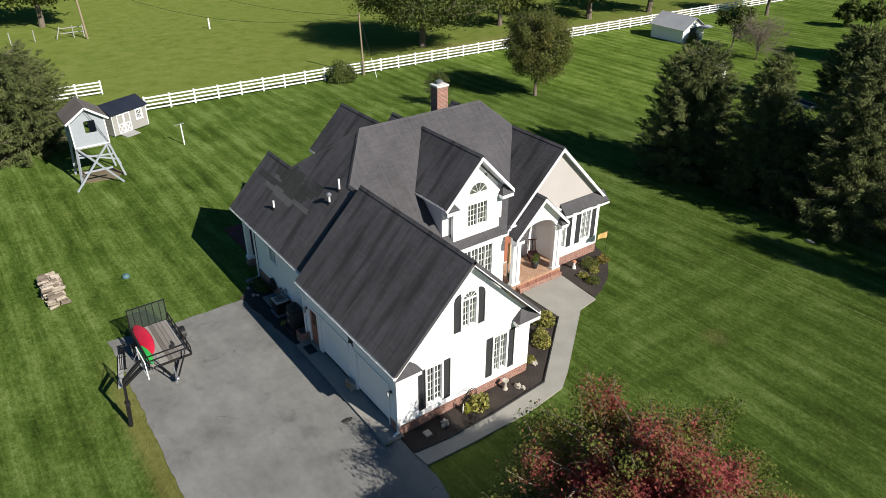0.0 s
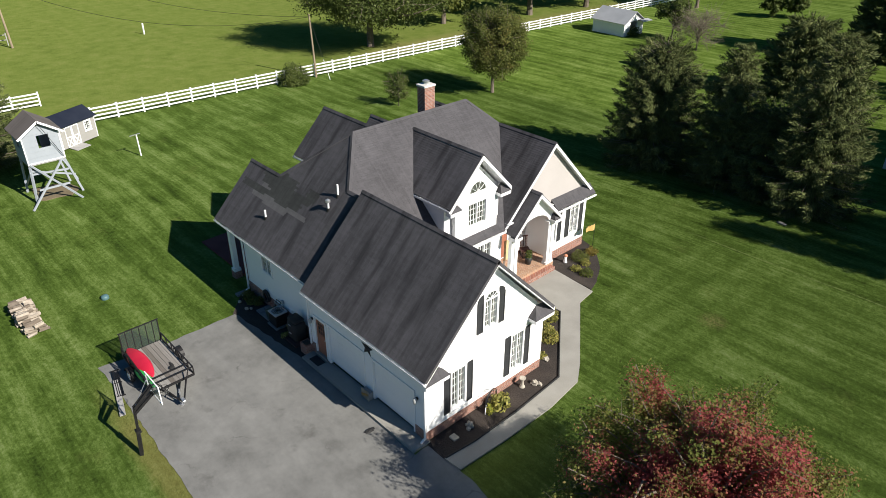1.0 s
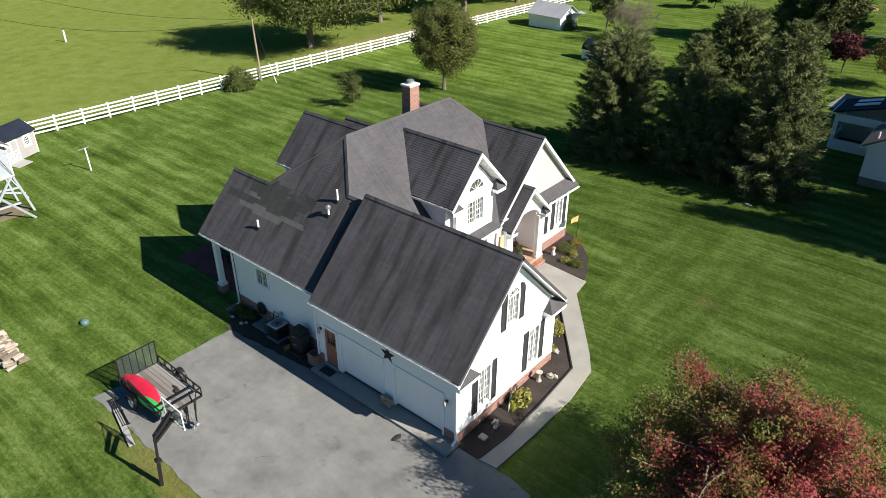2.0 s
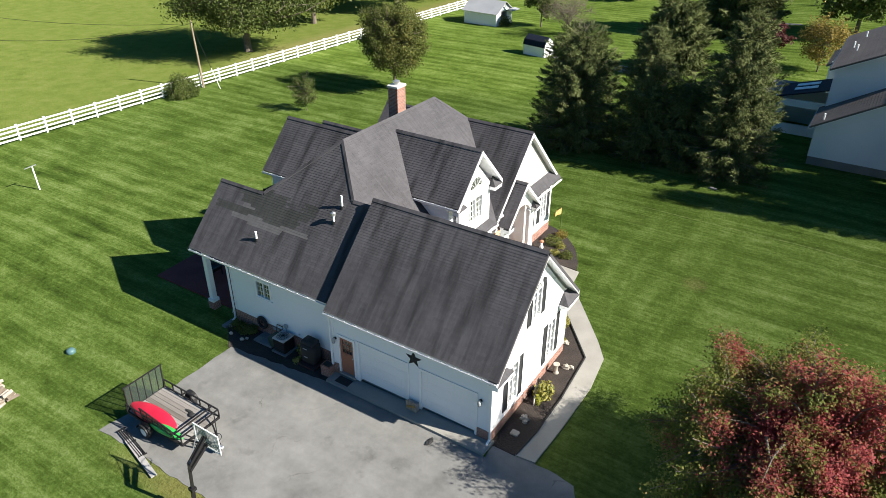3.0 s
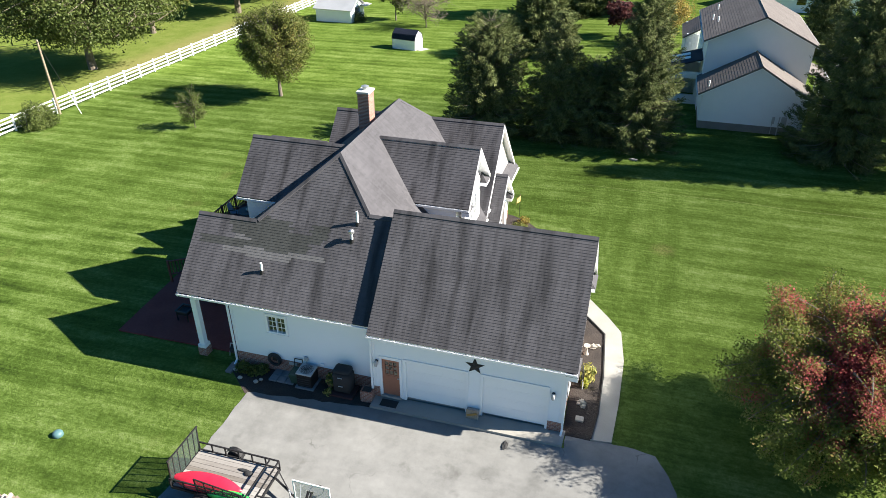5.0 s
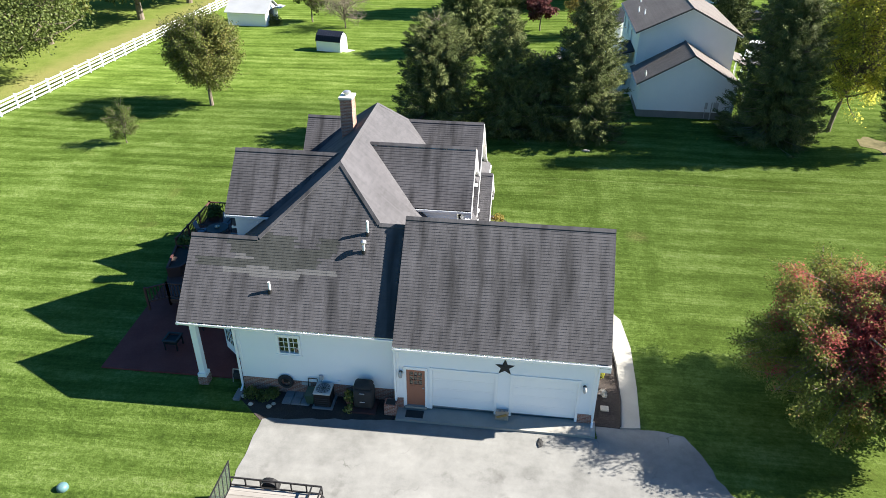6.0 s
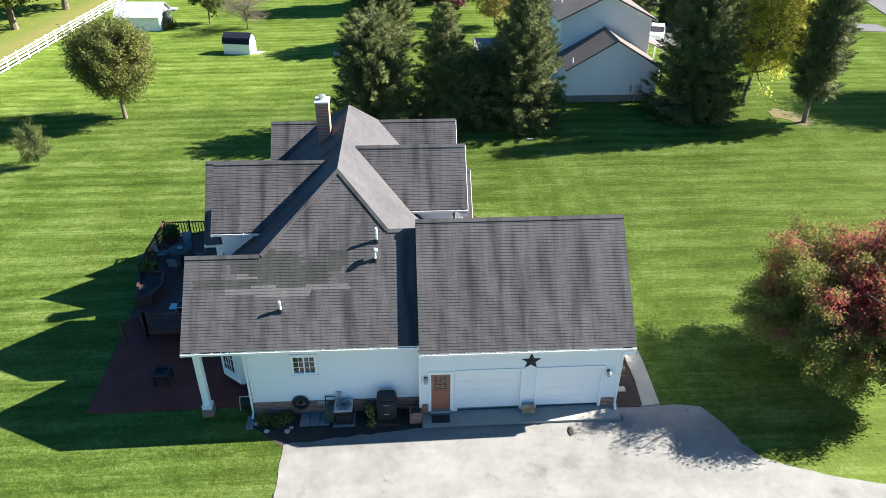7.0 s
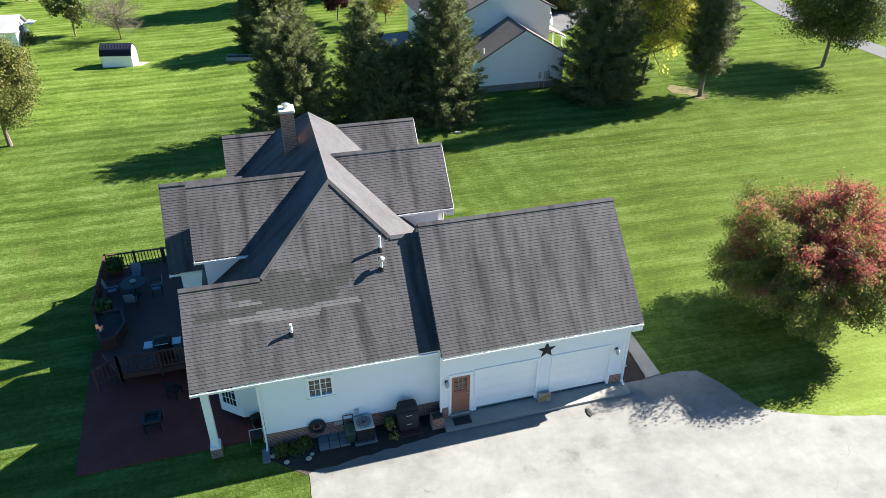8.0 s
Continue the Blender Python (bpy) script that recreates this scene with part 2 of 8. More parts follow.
def make_asphalt():
    """Old sun-bleached asphalt: cloudy blotches, worn tracks, hair cracks and a few stains."""
    m, n, l, b = nodes_of("old bleached asphalt")
    pos = position(n)
    broad, mid, fine = noise_node(n, l, pos, 0.42, 5.0, 0.6), noise_node(n, l, pos, 1.9, 6.0, 0.65), noise_node(n, l, pos, 45.0, 3.0)
    track = noise_node(n, l, pos, 0.8, 4.0, 0.6, stretch=(0.22, 1.0, 1.0))

    def span(v, lo, hi):
        r = n.new("ShaderNodeMapRange")
        r.inputs["From Min"].default_value, r.inputs["From Max"].default_value = lo, hi
        l.new(v, r.inputs["Value"])
        return r.outputs[0]

    f = math_node(n, l, "ADD", math_node(n, l, "MULTIPLY", span(broad, 0.32, 0.68), 0.34), math_node(n, l, "ADD", math_node(n, l, "MULTIPLY", span(mid, 0.3, 0.7), 0.24),
                  math_node(n, l, "ADD", math_node(n, l, "MULTIPLY", span(fine, 0.3, 0.7), 0.16), math_node(n, l, "MULTIPLY", span(track, 0.3, 0.7), 0.26))))
    c = ramp_node(n, l, f, [(0.18, (0.128, 0.127, 0.120)), (0.5, (0.187, 0.186, 0.176)), (0.82, (0.245, 0.243, 0.230))])
    stain = span(noise_node(n, l, pos, 0.75, 5.0, 0.6), 0.62, 0.74)
    c = mix_node(n, l, c, (0.085, 0.082, 0.076), math_node(n, l, "MULTIPLY", stain, 0.55))
    warp = n.new("ShaderNodeVectorMath")
    warp.operation = "MULTIPLY_ADD"
    tex = n.new("ShaderNodeTexNoise")
    tex.inputs["Scale"].default_value, tex.inputs["Detail"].default_value = 1.2, 5.0
    l.new(pos, tex.inputs["Vector"])
    l.new(tex.outputs["Color"], warp.inputs[0])
    warp.inputs[1].default_value = (1.4, 1.4, 0.0)
    l.new(pos, warp.inputs[2])
    cell = n.new("ShaderNodeTexVoronoi")
    cell.feature = "DISTANCE_TO_EDGE"
    cell.inputs["Scale"].default_value = 0.22
    l.new(warp.outputs[0], cell.inputs["Vector"])
    crack = math_node(n, l, "MULTIPLY", span(cell.outputs["Distance"], 0.006, 0.002), span(noise_node(n, l, pos, 0.5, 2.0), 0.54, 0.66))
    l.new(mix_node(n, l, c, (0.06, 0.057, 0.05), math_node(n, l, "MULTIPLY", crack, 0.45)), b.inputs["Base Color"])
    b.inputs["Roughness"].default_value = 0.85
    b.inputs["Specular IOR Level"].default_value = 0.15
    bump_node(n, l, fine, b, 0.5, 0.01)
    return m


ASPHALT = make_asphalt()
ROADMAT = surf("grey road asphalt", (0.085, 0.086, 0.09), (0.13, 0.131, 0.136), 0.9, 0.4, 20, 0.2, spec=0.1)


def make_shingle(name, dark, light, tint, soot=0.75):
    """Asphalt shingles: each tab its own tone, granules, sooty rain streaks except on slopes facing the sun."""
    m, n, l, b = nodes_of(name)
    g = n.new("ShaderNodeNewGeometry")
    pos = g.outputs["Position"]
    o = n.new("ShaderNodeObjectInfo")
    r = math_node(n, l, "FRACT", math_node(n, l, "ADD", g.outputs["Random Per Island"], o.outputs["Random"]), 0.0)
    sep = n.new("ShaderNodeSeparateXYZ")
    l.new(pos, sep.inputs[0])
    nor = n.new("ShaderNodeSeparateXYZ")
    l.new(g.outputs["True Normal"], nor.inputs[0])
    # along the eave: y on slopes that face x, x on slopes that face y
    facing = math_node(n, l, "GREATER_THAN", math_node(n, l, "ABSOLUTE", nor.outputs["X"], 0.0), 0.4)
    along = math_node(n, l, "ADD", math_node(n, l, "MULTIPLY", sep.outputs["Y"], facing), math_node(n, l, "MULTIPLY", sep.outputs["X"], math_node(n, l, "SUBTRACT", 1.0, facing)))
    com = n.new("ShaderNodeCombineXYZ")
    l.new(along, com.inputs[0])
    l.new(sep.outputs["Z"], com.inputs[1])
    uv = com.outputs[0]
    broad = noise_node(n, l, pos, 0.45, 3.0)
    streak = noise_node(n, l, uv, 1.0, 4.0, 0.55, stretch=(1.7, 0.30, 1.0))
    thin = noise_node(n, l, uv, 1.0, 4.0, 0.6, stretch=(5.5, 0.55, 1.0))
    fine = noise_node(n, l, pos, 60.0, 3.0)
    f = math_node(n, l, "ADD", math_node(n, l, "MULTIPLY", r, 0.05), math_node(n, l, "MULTIPLY", broad, 0.25))
    f = math_node(n, l, "ADD", f, math_node(n, l, "ADD", math_node(n, l, "MULTIPLY", thin, 0.24), math_node(n, l, "MULTIPLY", fine, 0.40)))
    c = ramp_node(n, l, f, [(0.30, dark), (0.52, light), (0.74, tint)])
    stain = n.new("ShaderNodeMapRange")
    stain.inputs["From Min"].default_value, stain.inputs["From Max"].default_value = 0.48, 0.68
    l.new(streak, stain.inputs["Value"])
    c = mix_node(n, l, c, tuple(v * 0.8 for v in dark), math_node(n, l, "MULTIPLY", math_node(n, l, "MULTIPLY", stain.outputs[0], soot), math_node(n, l, "LESS_THAN", nor.outputs["X"], 0.2)))  # no streaks on sun-facing slopes, which puts their sunlit brightness into the colour
    l.new(c, b.inputs["Base Color"])
    b.inputs["Roughness"].default_value = 0.75
    b.inputs["Specular IOR Level"].default_value = 0.16
    bump_node(n, l, fine, b, 0.35, 0.005)
    return m


SHINGLE = make_shingle("charcoal asphalt shingle", (0.036, 0.035, 0.037), (0.086, 0.083, 0.089), (0.130, 0.126, 0.134), 0.85)
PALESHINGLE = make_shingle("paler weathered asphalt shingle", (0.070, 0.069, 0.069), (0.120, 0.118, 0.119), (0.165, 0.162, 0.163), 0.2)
GREENSHINGLE = make_shingle("grey-green replaced asphalt shingle", (0.026, 0.027, 0.025), (0.056, 0.058, 0.055), (0.090, 0.092, 0.088), 0.3)
NBSHINGLE = make_shingle("grey-brown asphalt shingle", (0.085, 0.074, 0.068), (0.145, 0.128, 0.118), (0.20, 0.182, 0.170), 0.3)


def make_brick(name, c1, c2, mortar, axis="wall"):
    """Brickwork at true size. axis: "z" for paving, else an upright wall that may turn a corner."""
    m, n, l, b = nodes_of(name)
    pos = position(n)
    sep = n.new("ShaderNodeSeparateXYZ")
    l.new(pos, sep.inputs[0])
    com = n.new("ShaderNodeCombineXYZ")
    if axis == "z":
        l.new(sep.outputs["X"], com.inputs[0])
        l.new(sep.outputs["Y"], com.inputs[1])
    else:  # x and y run on round the corner
        l.new(math_node(n, l, "ADD", sep.outputs["X"], sep.outputs["Y"]), com.inputs[0])
        l.new(sep.outputs["Z"], com.inputs[1])
    t = n.new("ShaderNodeTexBrick")
    t.inputs["Scale"].default_value = 1.0
    t.inputs["Brick Width"].default_value, t.inputs["Row Height"].default_value, t.inputs["Mortar Size"].default_value = 0.215, 0.076, 0.008
    t.inputs["Color1"].default_value, t.inputs["Color2"].default_value, t.inputs["Mortar"].default_value = (*c1, 1), (*c2, 1), (*mortar, 1)
    l.new(com.outputs[0], t.inputs["Vector"])
    f = noise_node(n, l, pos, 6.0)
    l.new(mix_node(n, l, t.outputs["Color"], ramp_node(n, l, f, [(0.3, (0.6, 0.6, 0.6)), (0.7, (1.0, 1.0, 1.0))]), 0.6, "MULTIPLY"), b.inputs["Base Color"])
    b.inputs["Roughness"].default_value = 0.88
    inv = math_node(n, l, "SUBTRACT", 1.0, t.outputs["Fac"])
    bump_node(n, l, inv, b, 0.6, 0.01)
    return m


BRICKX = make_brick("red brick", (0.38, 0.165, 0.11), (0.23, 0.095, 0.068), (0.42, 0.38, 0.34))
BRICKZ = make_brick("red brick paving", (0.46, 0.26, 0.15), (0.33, 0.17, 0.10), (0.55, 0.48, 0.40), "z")


def make_leaf(name, stops, patch=0.35, sub=0.35, rough=0.55, heart=None, spec=0.2, each=0.45):
    """Leaves: a tone for each, broad patches through the crown, light let through."""
    m, n, l, b = nodes_of(name)
    g = n.new("ShaderNodeNewGeometry")
    f = math_node(n, l, "ADD", math_node(n, l, "MULTIPLY", g.outputs["Random Per Island"], each),
                  math_node(n, l, "MULTIPLY", noise_node(n, l, g.outputs["Position"], patch, 2.0), 1.0 - each))
    if heart:  # a point round which the leaves have turned, and how far that goes
        away = n.new("ShaderNodeVectorMath")
        away.operation = "DISTANCE"
        l.new(g.outputs["Position"], away.inputs[0])
        away.inputs[1].default_value = heart[0]
        f = math_node(n, l, "ADD", f, math_node(n, l, "MULTIPLY", math_node(n, l, "SUBTRACT", heart[1], away.outputs["Value"]), heart[2]))
    c = ramp_node(n, l, f, stops)
    l.new(c, b.inputs["Base Color"])
    b.inputs["Roughness"].default_value = rough
    b.inputs["Specular IOR Level"].default_value = spec
    t = n.new("ShaderNodeBsdfTranslucent")
    l.new(c, t.inputs["Color"])
    mx = n.new("ShaderNodeMixShader")
    mx.inputs[0].default_value = sub
    l.new(b.outputs[0], mx.inputs[1])
    l.new(t.outputs[0], mx.inputs[2])
    l.new(mx.outputs[0], n["Material Output"].inputs["Surface"])
    return m


SPRUCE = make_leaf("dark spruce needles", [(0.25, (0.050, 0.068, 0.024)), (0.5, (0.100, 0.122, 0.044)), (0.75, (0.185, 0.200, 0.080))], 0.5, 0.14, spec=0.06, each=0.35)
OAKLEAF = make_leaf("deep green leaves", [(0.25, (0.040, 0.062, 0.014)), (0.5, (0.088, 0.118, 0.028)), (0.75, (0.160, 0.190, 0.055))], 0.5, 0.35, each=0.28)
TURNLEAF = make_leaf("olive leaves turning rust", [(0.25, (0.060, 0.085, 0.018)), (0.50, (0.125, 0.148, 0.036)), (0.68, (0.185, 0.185, 0.052)), (0.85, (0.25, 0.17, 0.055))], 0.45, 0.42, each=0.28)
MAPLELEAF = make_leaf("maple leaves turning red", [(0.22, (0.115, 0.155, 0.034)), (0.47, (0.200, 0.225, 0.056)), (0.54, (0.26, 0.165, 0.072)), (0.61, (0.36, 0.093, 0.085)), (0.85, (0.50, 0.13, 0.14))], 0.7, 0.52, heart=((11.1, 1.2, 5.3), 3.1, 0.055), spec=0.1, each=0.20)
YELLOWLEAF = make_leaf("yellow-green leaves", [(0.25, (0.26, 0.32, 0.07)), (0.5, (0.45, 0.47, 0.10)), (0.75, (0.70, 0.63, 0.12))], 0.4, 0.68)
GOLDLEAF = make_leaf("olive-gold leaves", [(0.25, (0.13, 0.12, 0.03)), (0.5, (0.25, 0.20, 0.05)), (0.75, (0.38, 0.28, 0.07))], 0.4, 0.45)
WINELEAF = make_leaf("dark wine-red leaves", [(0.25, (0.045, 0.014, 0.014)), (0.5, (0.085, 0.027, 0.026)), (0.75, (0.13, 0.048, 0.042))], 0.4, 0.3)
SHRUBLEAF = make_leaf("yellow variegated shrub leaves", [(0.25, (0.10, 0.12, 0.03)), (0.5, (0.25, 0.24, 0.06)), (0.75, (0.45, 0.40, 0.12))], 2.0, 0.3)


# ---- tools ----
class Geo:
    """A mesh in the making."""

    def __init__(self):
        self.v, self.f = [], []

    def add(self, verts, faces):
        k = len(self.v)
        self.v += [tuple(p) for p in verts]
        self.f += [tuple(i + k for i in f) for f in faces]
        return self

    def hexa(self, p):
        """Eight corners: the lower four, then the upper four."""
        return self.add(p, [(3, 2, 1, 0), (4, 5, 6, 7), (0, 1, 5, 4), (1, 2, 6, 5), (2, 3, 7, 6), (3, 0, 4, 7)])

    def box(self, x0, y0, z0, x1, y1, z1):
        return self.hexa([(x0, y0, z0), (x1, y0, z0), (x1, y1, z0), (x0, y1, z0), (x0, y0, z1), (x1, y0, z1), (x1, y1, z1), (x0, y1, z1)])

    def prism(self, poly, push):
        """A flat outline of 3D points, pushed along a vector."""
        n, d = len(poly), Vector(push)
        a = [Vector(p) for p in poly]
        return self.add(a + [p + d for p in a], [tuple(range(n))[::-1], tuple(range(n, 2 * n))] + [(i, (i + 1) % n, n + (i + 1) % n, n + i) for i in range(n)])

    def beam(self, p, q, w, h, up=(0, 0, 1)):
        """A squared bar from p to q, w across and h along up."""
        p, q, u = Vector(p), Vector(q), Vector(up)
        d = (q - p).normalized()
        s = d.cross(u)
        s = s.normalized() if s.length > 1e-4 else Vector((1, 0, 0))
        u = s.cross(d).normalized()
        c = [(-1, -1), (1, -1), (1, 1), (-1, 1)]
        return self.hexa([p + s * a * w / 2 + u * b * h / 2 for a, b in c] + [q + s * a * w / 2 + u * b * h / 2 for a, b in c])

    def tube(self, p, q, r0, r1=None, n=8):
        p, q = Vector(p), Vector(q)
        r1 = r0 if r1 is None else r1
        d = (q - p).normalized()
        s = d.orthogonal().normalized()
        t = d.cross(s)
        ring = [(math.cos(2 * math.pi * i / n), math.sin(2 * math.pi * i / n)) for i in range(n)]
        v = [p + (s * a + t * b) * r0 for a, b in ring] + [q + (s * a + t * b) * r1 for a, b in ring]
        return self.add(v, [(i, (i + 1) % n, n + (i + 1) % n, n + i) for i in range(n)] + [tuple(range(n))[::-1], tuple(range(n, 2 * n))])

    def ring(self, centre, axis, r, thick, n=20, m=6):
        """A torus."""
        c, a = Vector(centre), Vector(axis).normalized()
        s = a.orthogonal().normalized()
        t = a.cross(s)
        v, f = [], []
        for i in range(n):
            o = s * math.cos(2 * math.pi * i / n) + t * math.sin(2 * math.pi * i / n)
            for j in range(m):
                w = 2 * math.pi * j / m
                v.append(c + o * (r + thick * math.cos(w)) + a * thick * math.sin(w))
                f.append((i * m + j, (i + 1) % n * m + j, (i + 1) % n * m + (j + 1) % m, i * m + (j + 1) % m))
        return self.add(v, f)

    def lathe(self, x, y, rows, n=14):
        """Rows of (z, radius) turned about the upright through x, y."""
        v = [(x + r * math.cos(2 * math.pi * i / n), y + r * math.sin(2 * math.pi * i / n), z) for z, r in rows for i in range(n)]
        k = len(rows)
        f = [(j * n + i, j * n + (i + 1) % n, (j + 1) * n + (i + 1) % n, (j + 1) * n + i) for j in range(k - 1) for i in range(n)]
        return self.add(v, f + [tuple(range(n))[::-1], tuple(range((k - 1) * n, k * n))])

    def lump(self, x, y, z, rx, ry, rz, seed, n=10, m=6, rough=0.25):
        """A rounded uneven stone or cushion."""
        v, f = [(x, y, z - rz)], []
        for j in range(1, m):
            a = math.pi * j / m
            for i in range(n):
                w = 2 * math.pi * i / n
                d = Vector((math.sin(a) * math.cos(w), math.sin(a) * math.sin(w), -math.cos(a)))
                k = 1 + rough * noise.noise(d * 1.7 + Vector((seed * 7.3, seed * 1.9, 0)))
                v.append((x + rx * d.x * k, y + ry * d.y * k, z + rz * d.z * k))
        v.append((x, y, z + rz))
        last = len(v) - 1
        for i in range(n):
            f.append((0, 1 + (i + 1) % n, 1 + i))
            f.append((last, 1 + (m - 2) * n + i, 1 + (m - 2) * n + (i + 1) % n))
            for j in range(m - 2):
                a, b = 1 + j * n + i, 1 + j * n + (i + 1) % n
                f.append((a, b, b + n, a + n))
        return self.add(v, f)


def part(name, geo, material, parent=None, label="", bevel=0.0, smooth=False, weld=False):
    """Links what was built as ONE mesh object under a thing or under a part."""
    me = bpy.data.meshes.new(name)
    me.from_pydata(geo.v, [], geo.f)
    bm = bmesh.new()
    bm.from_mesh(me)
    bmesh.ops.recalc_face_normals(bm, faces=bm.faces)
    if weld:
        bmesh.ops.remove_doubles(bm, verts=bm.verts[:], dist=0.0005)
    if bevel:
        bmesh.ops.bevel(bm, geom=bm.edges[:], offset=bevel, segments=1, affect="EDGES")
    bm.to_mesh(me)
    bm.free()
    if smooth:
        me.shade_smooth()
    me.materials.append(material)
    ob = new(name, me)
    if parent:
        ob.parent = parent
    if label:
        ob["label"] = label
    return ob


def thing(name, label, category, x=0, y=0, z=0, turn=0, group="", kind=""):
    """An Empty at a thing's base, which parents its parts."""
    ob = new(name)
    ob.matrix_world = pose(x, y, z, 0, 0, turn)
    return tagged(ob, label, category, group, kind)


def land(x, y):
    """Height of the ground."""
    c = min(max(-x / 20, 0), 1)
    return -0.24 + 0.012 * max(min(x, 0), -110) - 0.012 * min(max(y, 0), 140) * c

from mathutils.geometry import tessellate_polygon

# ---- ground, drive and walks ----
def steps(fine, far):
    return sorted({-v for v in far} | {float(v) for v in fine} | set(far))


def build_ground():
    xs = steps(range(-130, 91, 2), (150.0, 200.0, 300.0, 500.0, 900.0, 1600.0))
    ys = steps(range(-46, 141, 2), (180.0, 240.0, 320.0, 500.0, 900.0, 1600.0))
    g = Geo()
    for y in ys:
        for x in xs:
            near = max(0.0, 1 - max(abs(x + 6) - 18, abs(y - 6) - 18, 0) / 20)
            g.v.append((x, y, land(x, y) - 0.03 + 0.10 * (1 - near) * noise.noise((x * 0.06, y * 0.06, 0))))
    n = len(xs)
    g.f = [(j * n + i, j * n + i + 1, (j + 1) * n + i + 1, (j + 1) * n + i) for j in range(len(ys) - 1) for i in range(n - 1)]
    ob = part("ground", g, GRASS, smooth=True)
    tagged(ob, "striped mown green lawn running into rough pasture", "lawn", kind="structure")


def slab(name, outline, material, top, thick, label, category):
    """A flat piece of paving that follows the ground."""
    n = len(outline)
    me = bpy.data.meshes.new(name)
    me.from_pydata([(x, y, 0) for x, y in outline], [], [tuple(t) for t in tessellate_polygon([[Vector((x, y, 0)) for x, y in outline]])])
    bm = bmesh.new()
    bm.from_mesh(me)
    for axis in (0, 1):
        lo, hi = min(p[axis] for p in outline), max(p[axis] for p in outline)
        for k in range(math.ceil(lo / 2), math.floor(hi / 2) + 1):
            at_plane = [0.0, 0.0, 0.0]
            at_plane[axis] = 2.0 * k
            bmesh.ops.bisect_plane(bm, geom=bm.verts[:] + bm.edges[:] + bm.faces[:], plane_co=at_plane, plane_no=[float(axis == 0), float(axis == 1), 0.0])
    bmesh.ops.recalc_face_normals(bm, faces=bm.faces)
    for f in bm.faces:
        if f.normal.z < 0:
            f.normal_flip()
    edge = [e for e in bm.edges if e.is_boundary]
    for v in bm.verts:
        v.co.z = land(v.co.x, v.co.y) + top
    skirt = bmesh.ops.extrude_edge_only(bm, edges=edge)
    for v in skirt["geom"]:
        if isinstance(v, bmesh.types.BMVert):
            v.co.z -= thick
    bm.to_mesh(me)
    bm.free()
    me.materials.append(material)
    ob = new(name, me)
    return tagged(ob, label, category, kind="structure")


def fine_outline(pts, step=0.25, wander=0.04):
    """The same outline with more points, a little worn."""
    out = []
    for (x0, y0), (x1, y1) in zip(pts, pts[1:] + pts[:1]):
        k = max(1, int(math.hypot(x1 - x0, y1 - y0) / step))
        for i in range(k):
            x, y = x0 + (x1 - x0) * i / k, y0 + (y1 - y0) * i / k
            out.append((x + wander * noise.noise((x * 2, y * 2, 3)), y + wander * noise.noise((x * 2, y * 2, 9))))
    return out


build_ground()
slab("driveway", fine_outline([(-13.85, -1.25), (-8.2, -0.7), (0.2, -0.7), (0.2, 0.05), (1.5, 0.02), (3.0, -0.02), (3.8, -0.2), (4.35, -1.1), (4.75, -2.3), (5.1, -3.0), (6.0, -3.5), (7.6, -4.15), (9.8, -4.75), (14, -5.9), (40, -9),
     (40, -13.5), (12, -10.2), (4, -9.0), (-2.2, -8.3), (-7.8, -8.2), (-12.1, -8.1), (-14.2, -8.15), (-13.75, -5.5)], 0.35, 0.10),
     ASPHALT, -0.012, 0.15, "sun-bleached grey asphalt driveway with stains", "driveway")
slab("garage_apron", [(-8.15, -0.72), (0.16, -0.78), (0.2, 0.1), (-8.15, 0.1)], CONCRETE, 0.10, 0.2, "pale concrete apron before the garage doors", "apron")
slab("walkway", [(1.24, -0.07), (2.08, 0.02), (2.2, 2.5), (2.22, 5.35), (1.94, 7.6), (1.24, 8.67), (-0.96, 11.54), (-2.0, 12.9), (-2.21, 14.28), (-5.2, 14.6), (-5.12, 11.5), (-2.17, 11.46), (0.54, 8.03), (1.2, 7.2), (1.42, 4.0), (1.42, 1.5)],
     CONCRETE, 0.04, 0.15, "pale concrete garden walk round the gable", "walkway")
slab("mulch_bed", [(0.1, -0.05), (1.24, -0.07), (1.42, 1.5), (1.42, 4.0), (1.2, 7.2), (0.54, 8.03), (-2.17, 11.46), (-5.3, 11.4), (-6.0, 7.2), (0.0, 7.2)], MULCH, 0.015, 0.12, "dark bark mulch bed along the white gable", "mulch bed")
slab("mulch_bed", fine_outline([(-6.05, 14.9), (-5.2, 14.6), (-2.4, 14.4), (-2.75, 15.4), (-3.5, 16.7), (-4.6, 17.9), (-5.7, 18.6), (-7.2, 19.1), (-7.2, 18.3), (-6.05, 18.3)], 0.3, 0.05), MULCH, 0.02, 0.12, "rounded dark mulch bed beside the brick porch", "mulch bed")
slab("mulch_bed", [(-15.2, -0.2), (-13.9, -1.35), (-8.2, -0.95), (-8.2, 0.5), (-15.2, 0.5)], MULCH, -0.019, 0.1, "shaded mulch bed along the foundation", "mulch bed")
edging = [(1.26, -0.02), (1.40, 1.5), (1.40, 4.0), (1.18, 7.18), (0.52, 8.01), (-2.17, 11.42)]
g = Geo()
for (xa, ya), (xb, yb) in zip(edging, edging[1:]):
    g.beam((xa, ya, land(xa, ya) + 0.03), (xb, yb, land(xb, yb) + 0.03), 0.05, 0.12)
tagged(part("bed_edging", g, RUBBER), "black plastic edging between bark mulch and walk", "edging", kind="structure")
slab("patio", [(-22.5, 1.05), (-15.1, 1.05), (-15.1, 9.0), (-23.0, 9.0)], PATIO, 0.05, 0.2, "dull red paver patio under the porch roof", "patio")
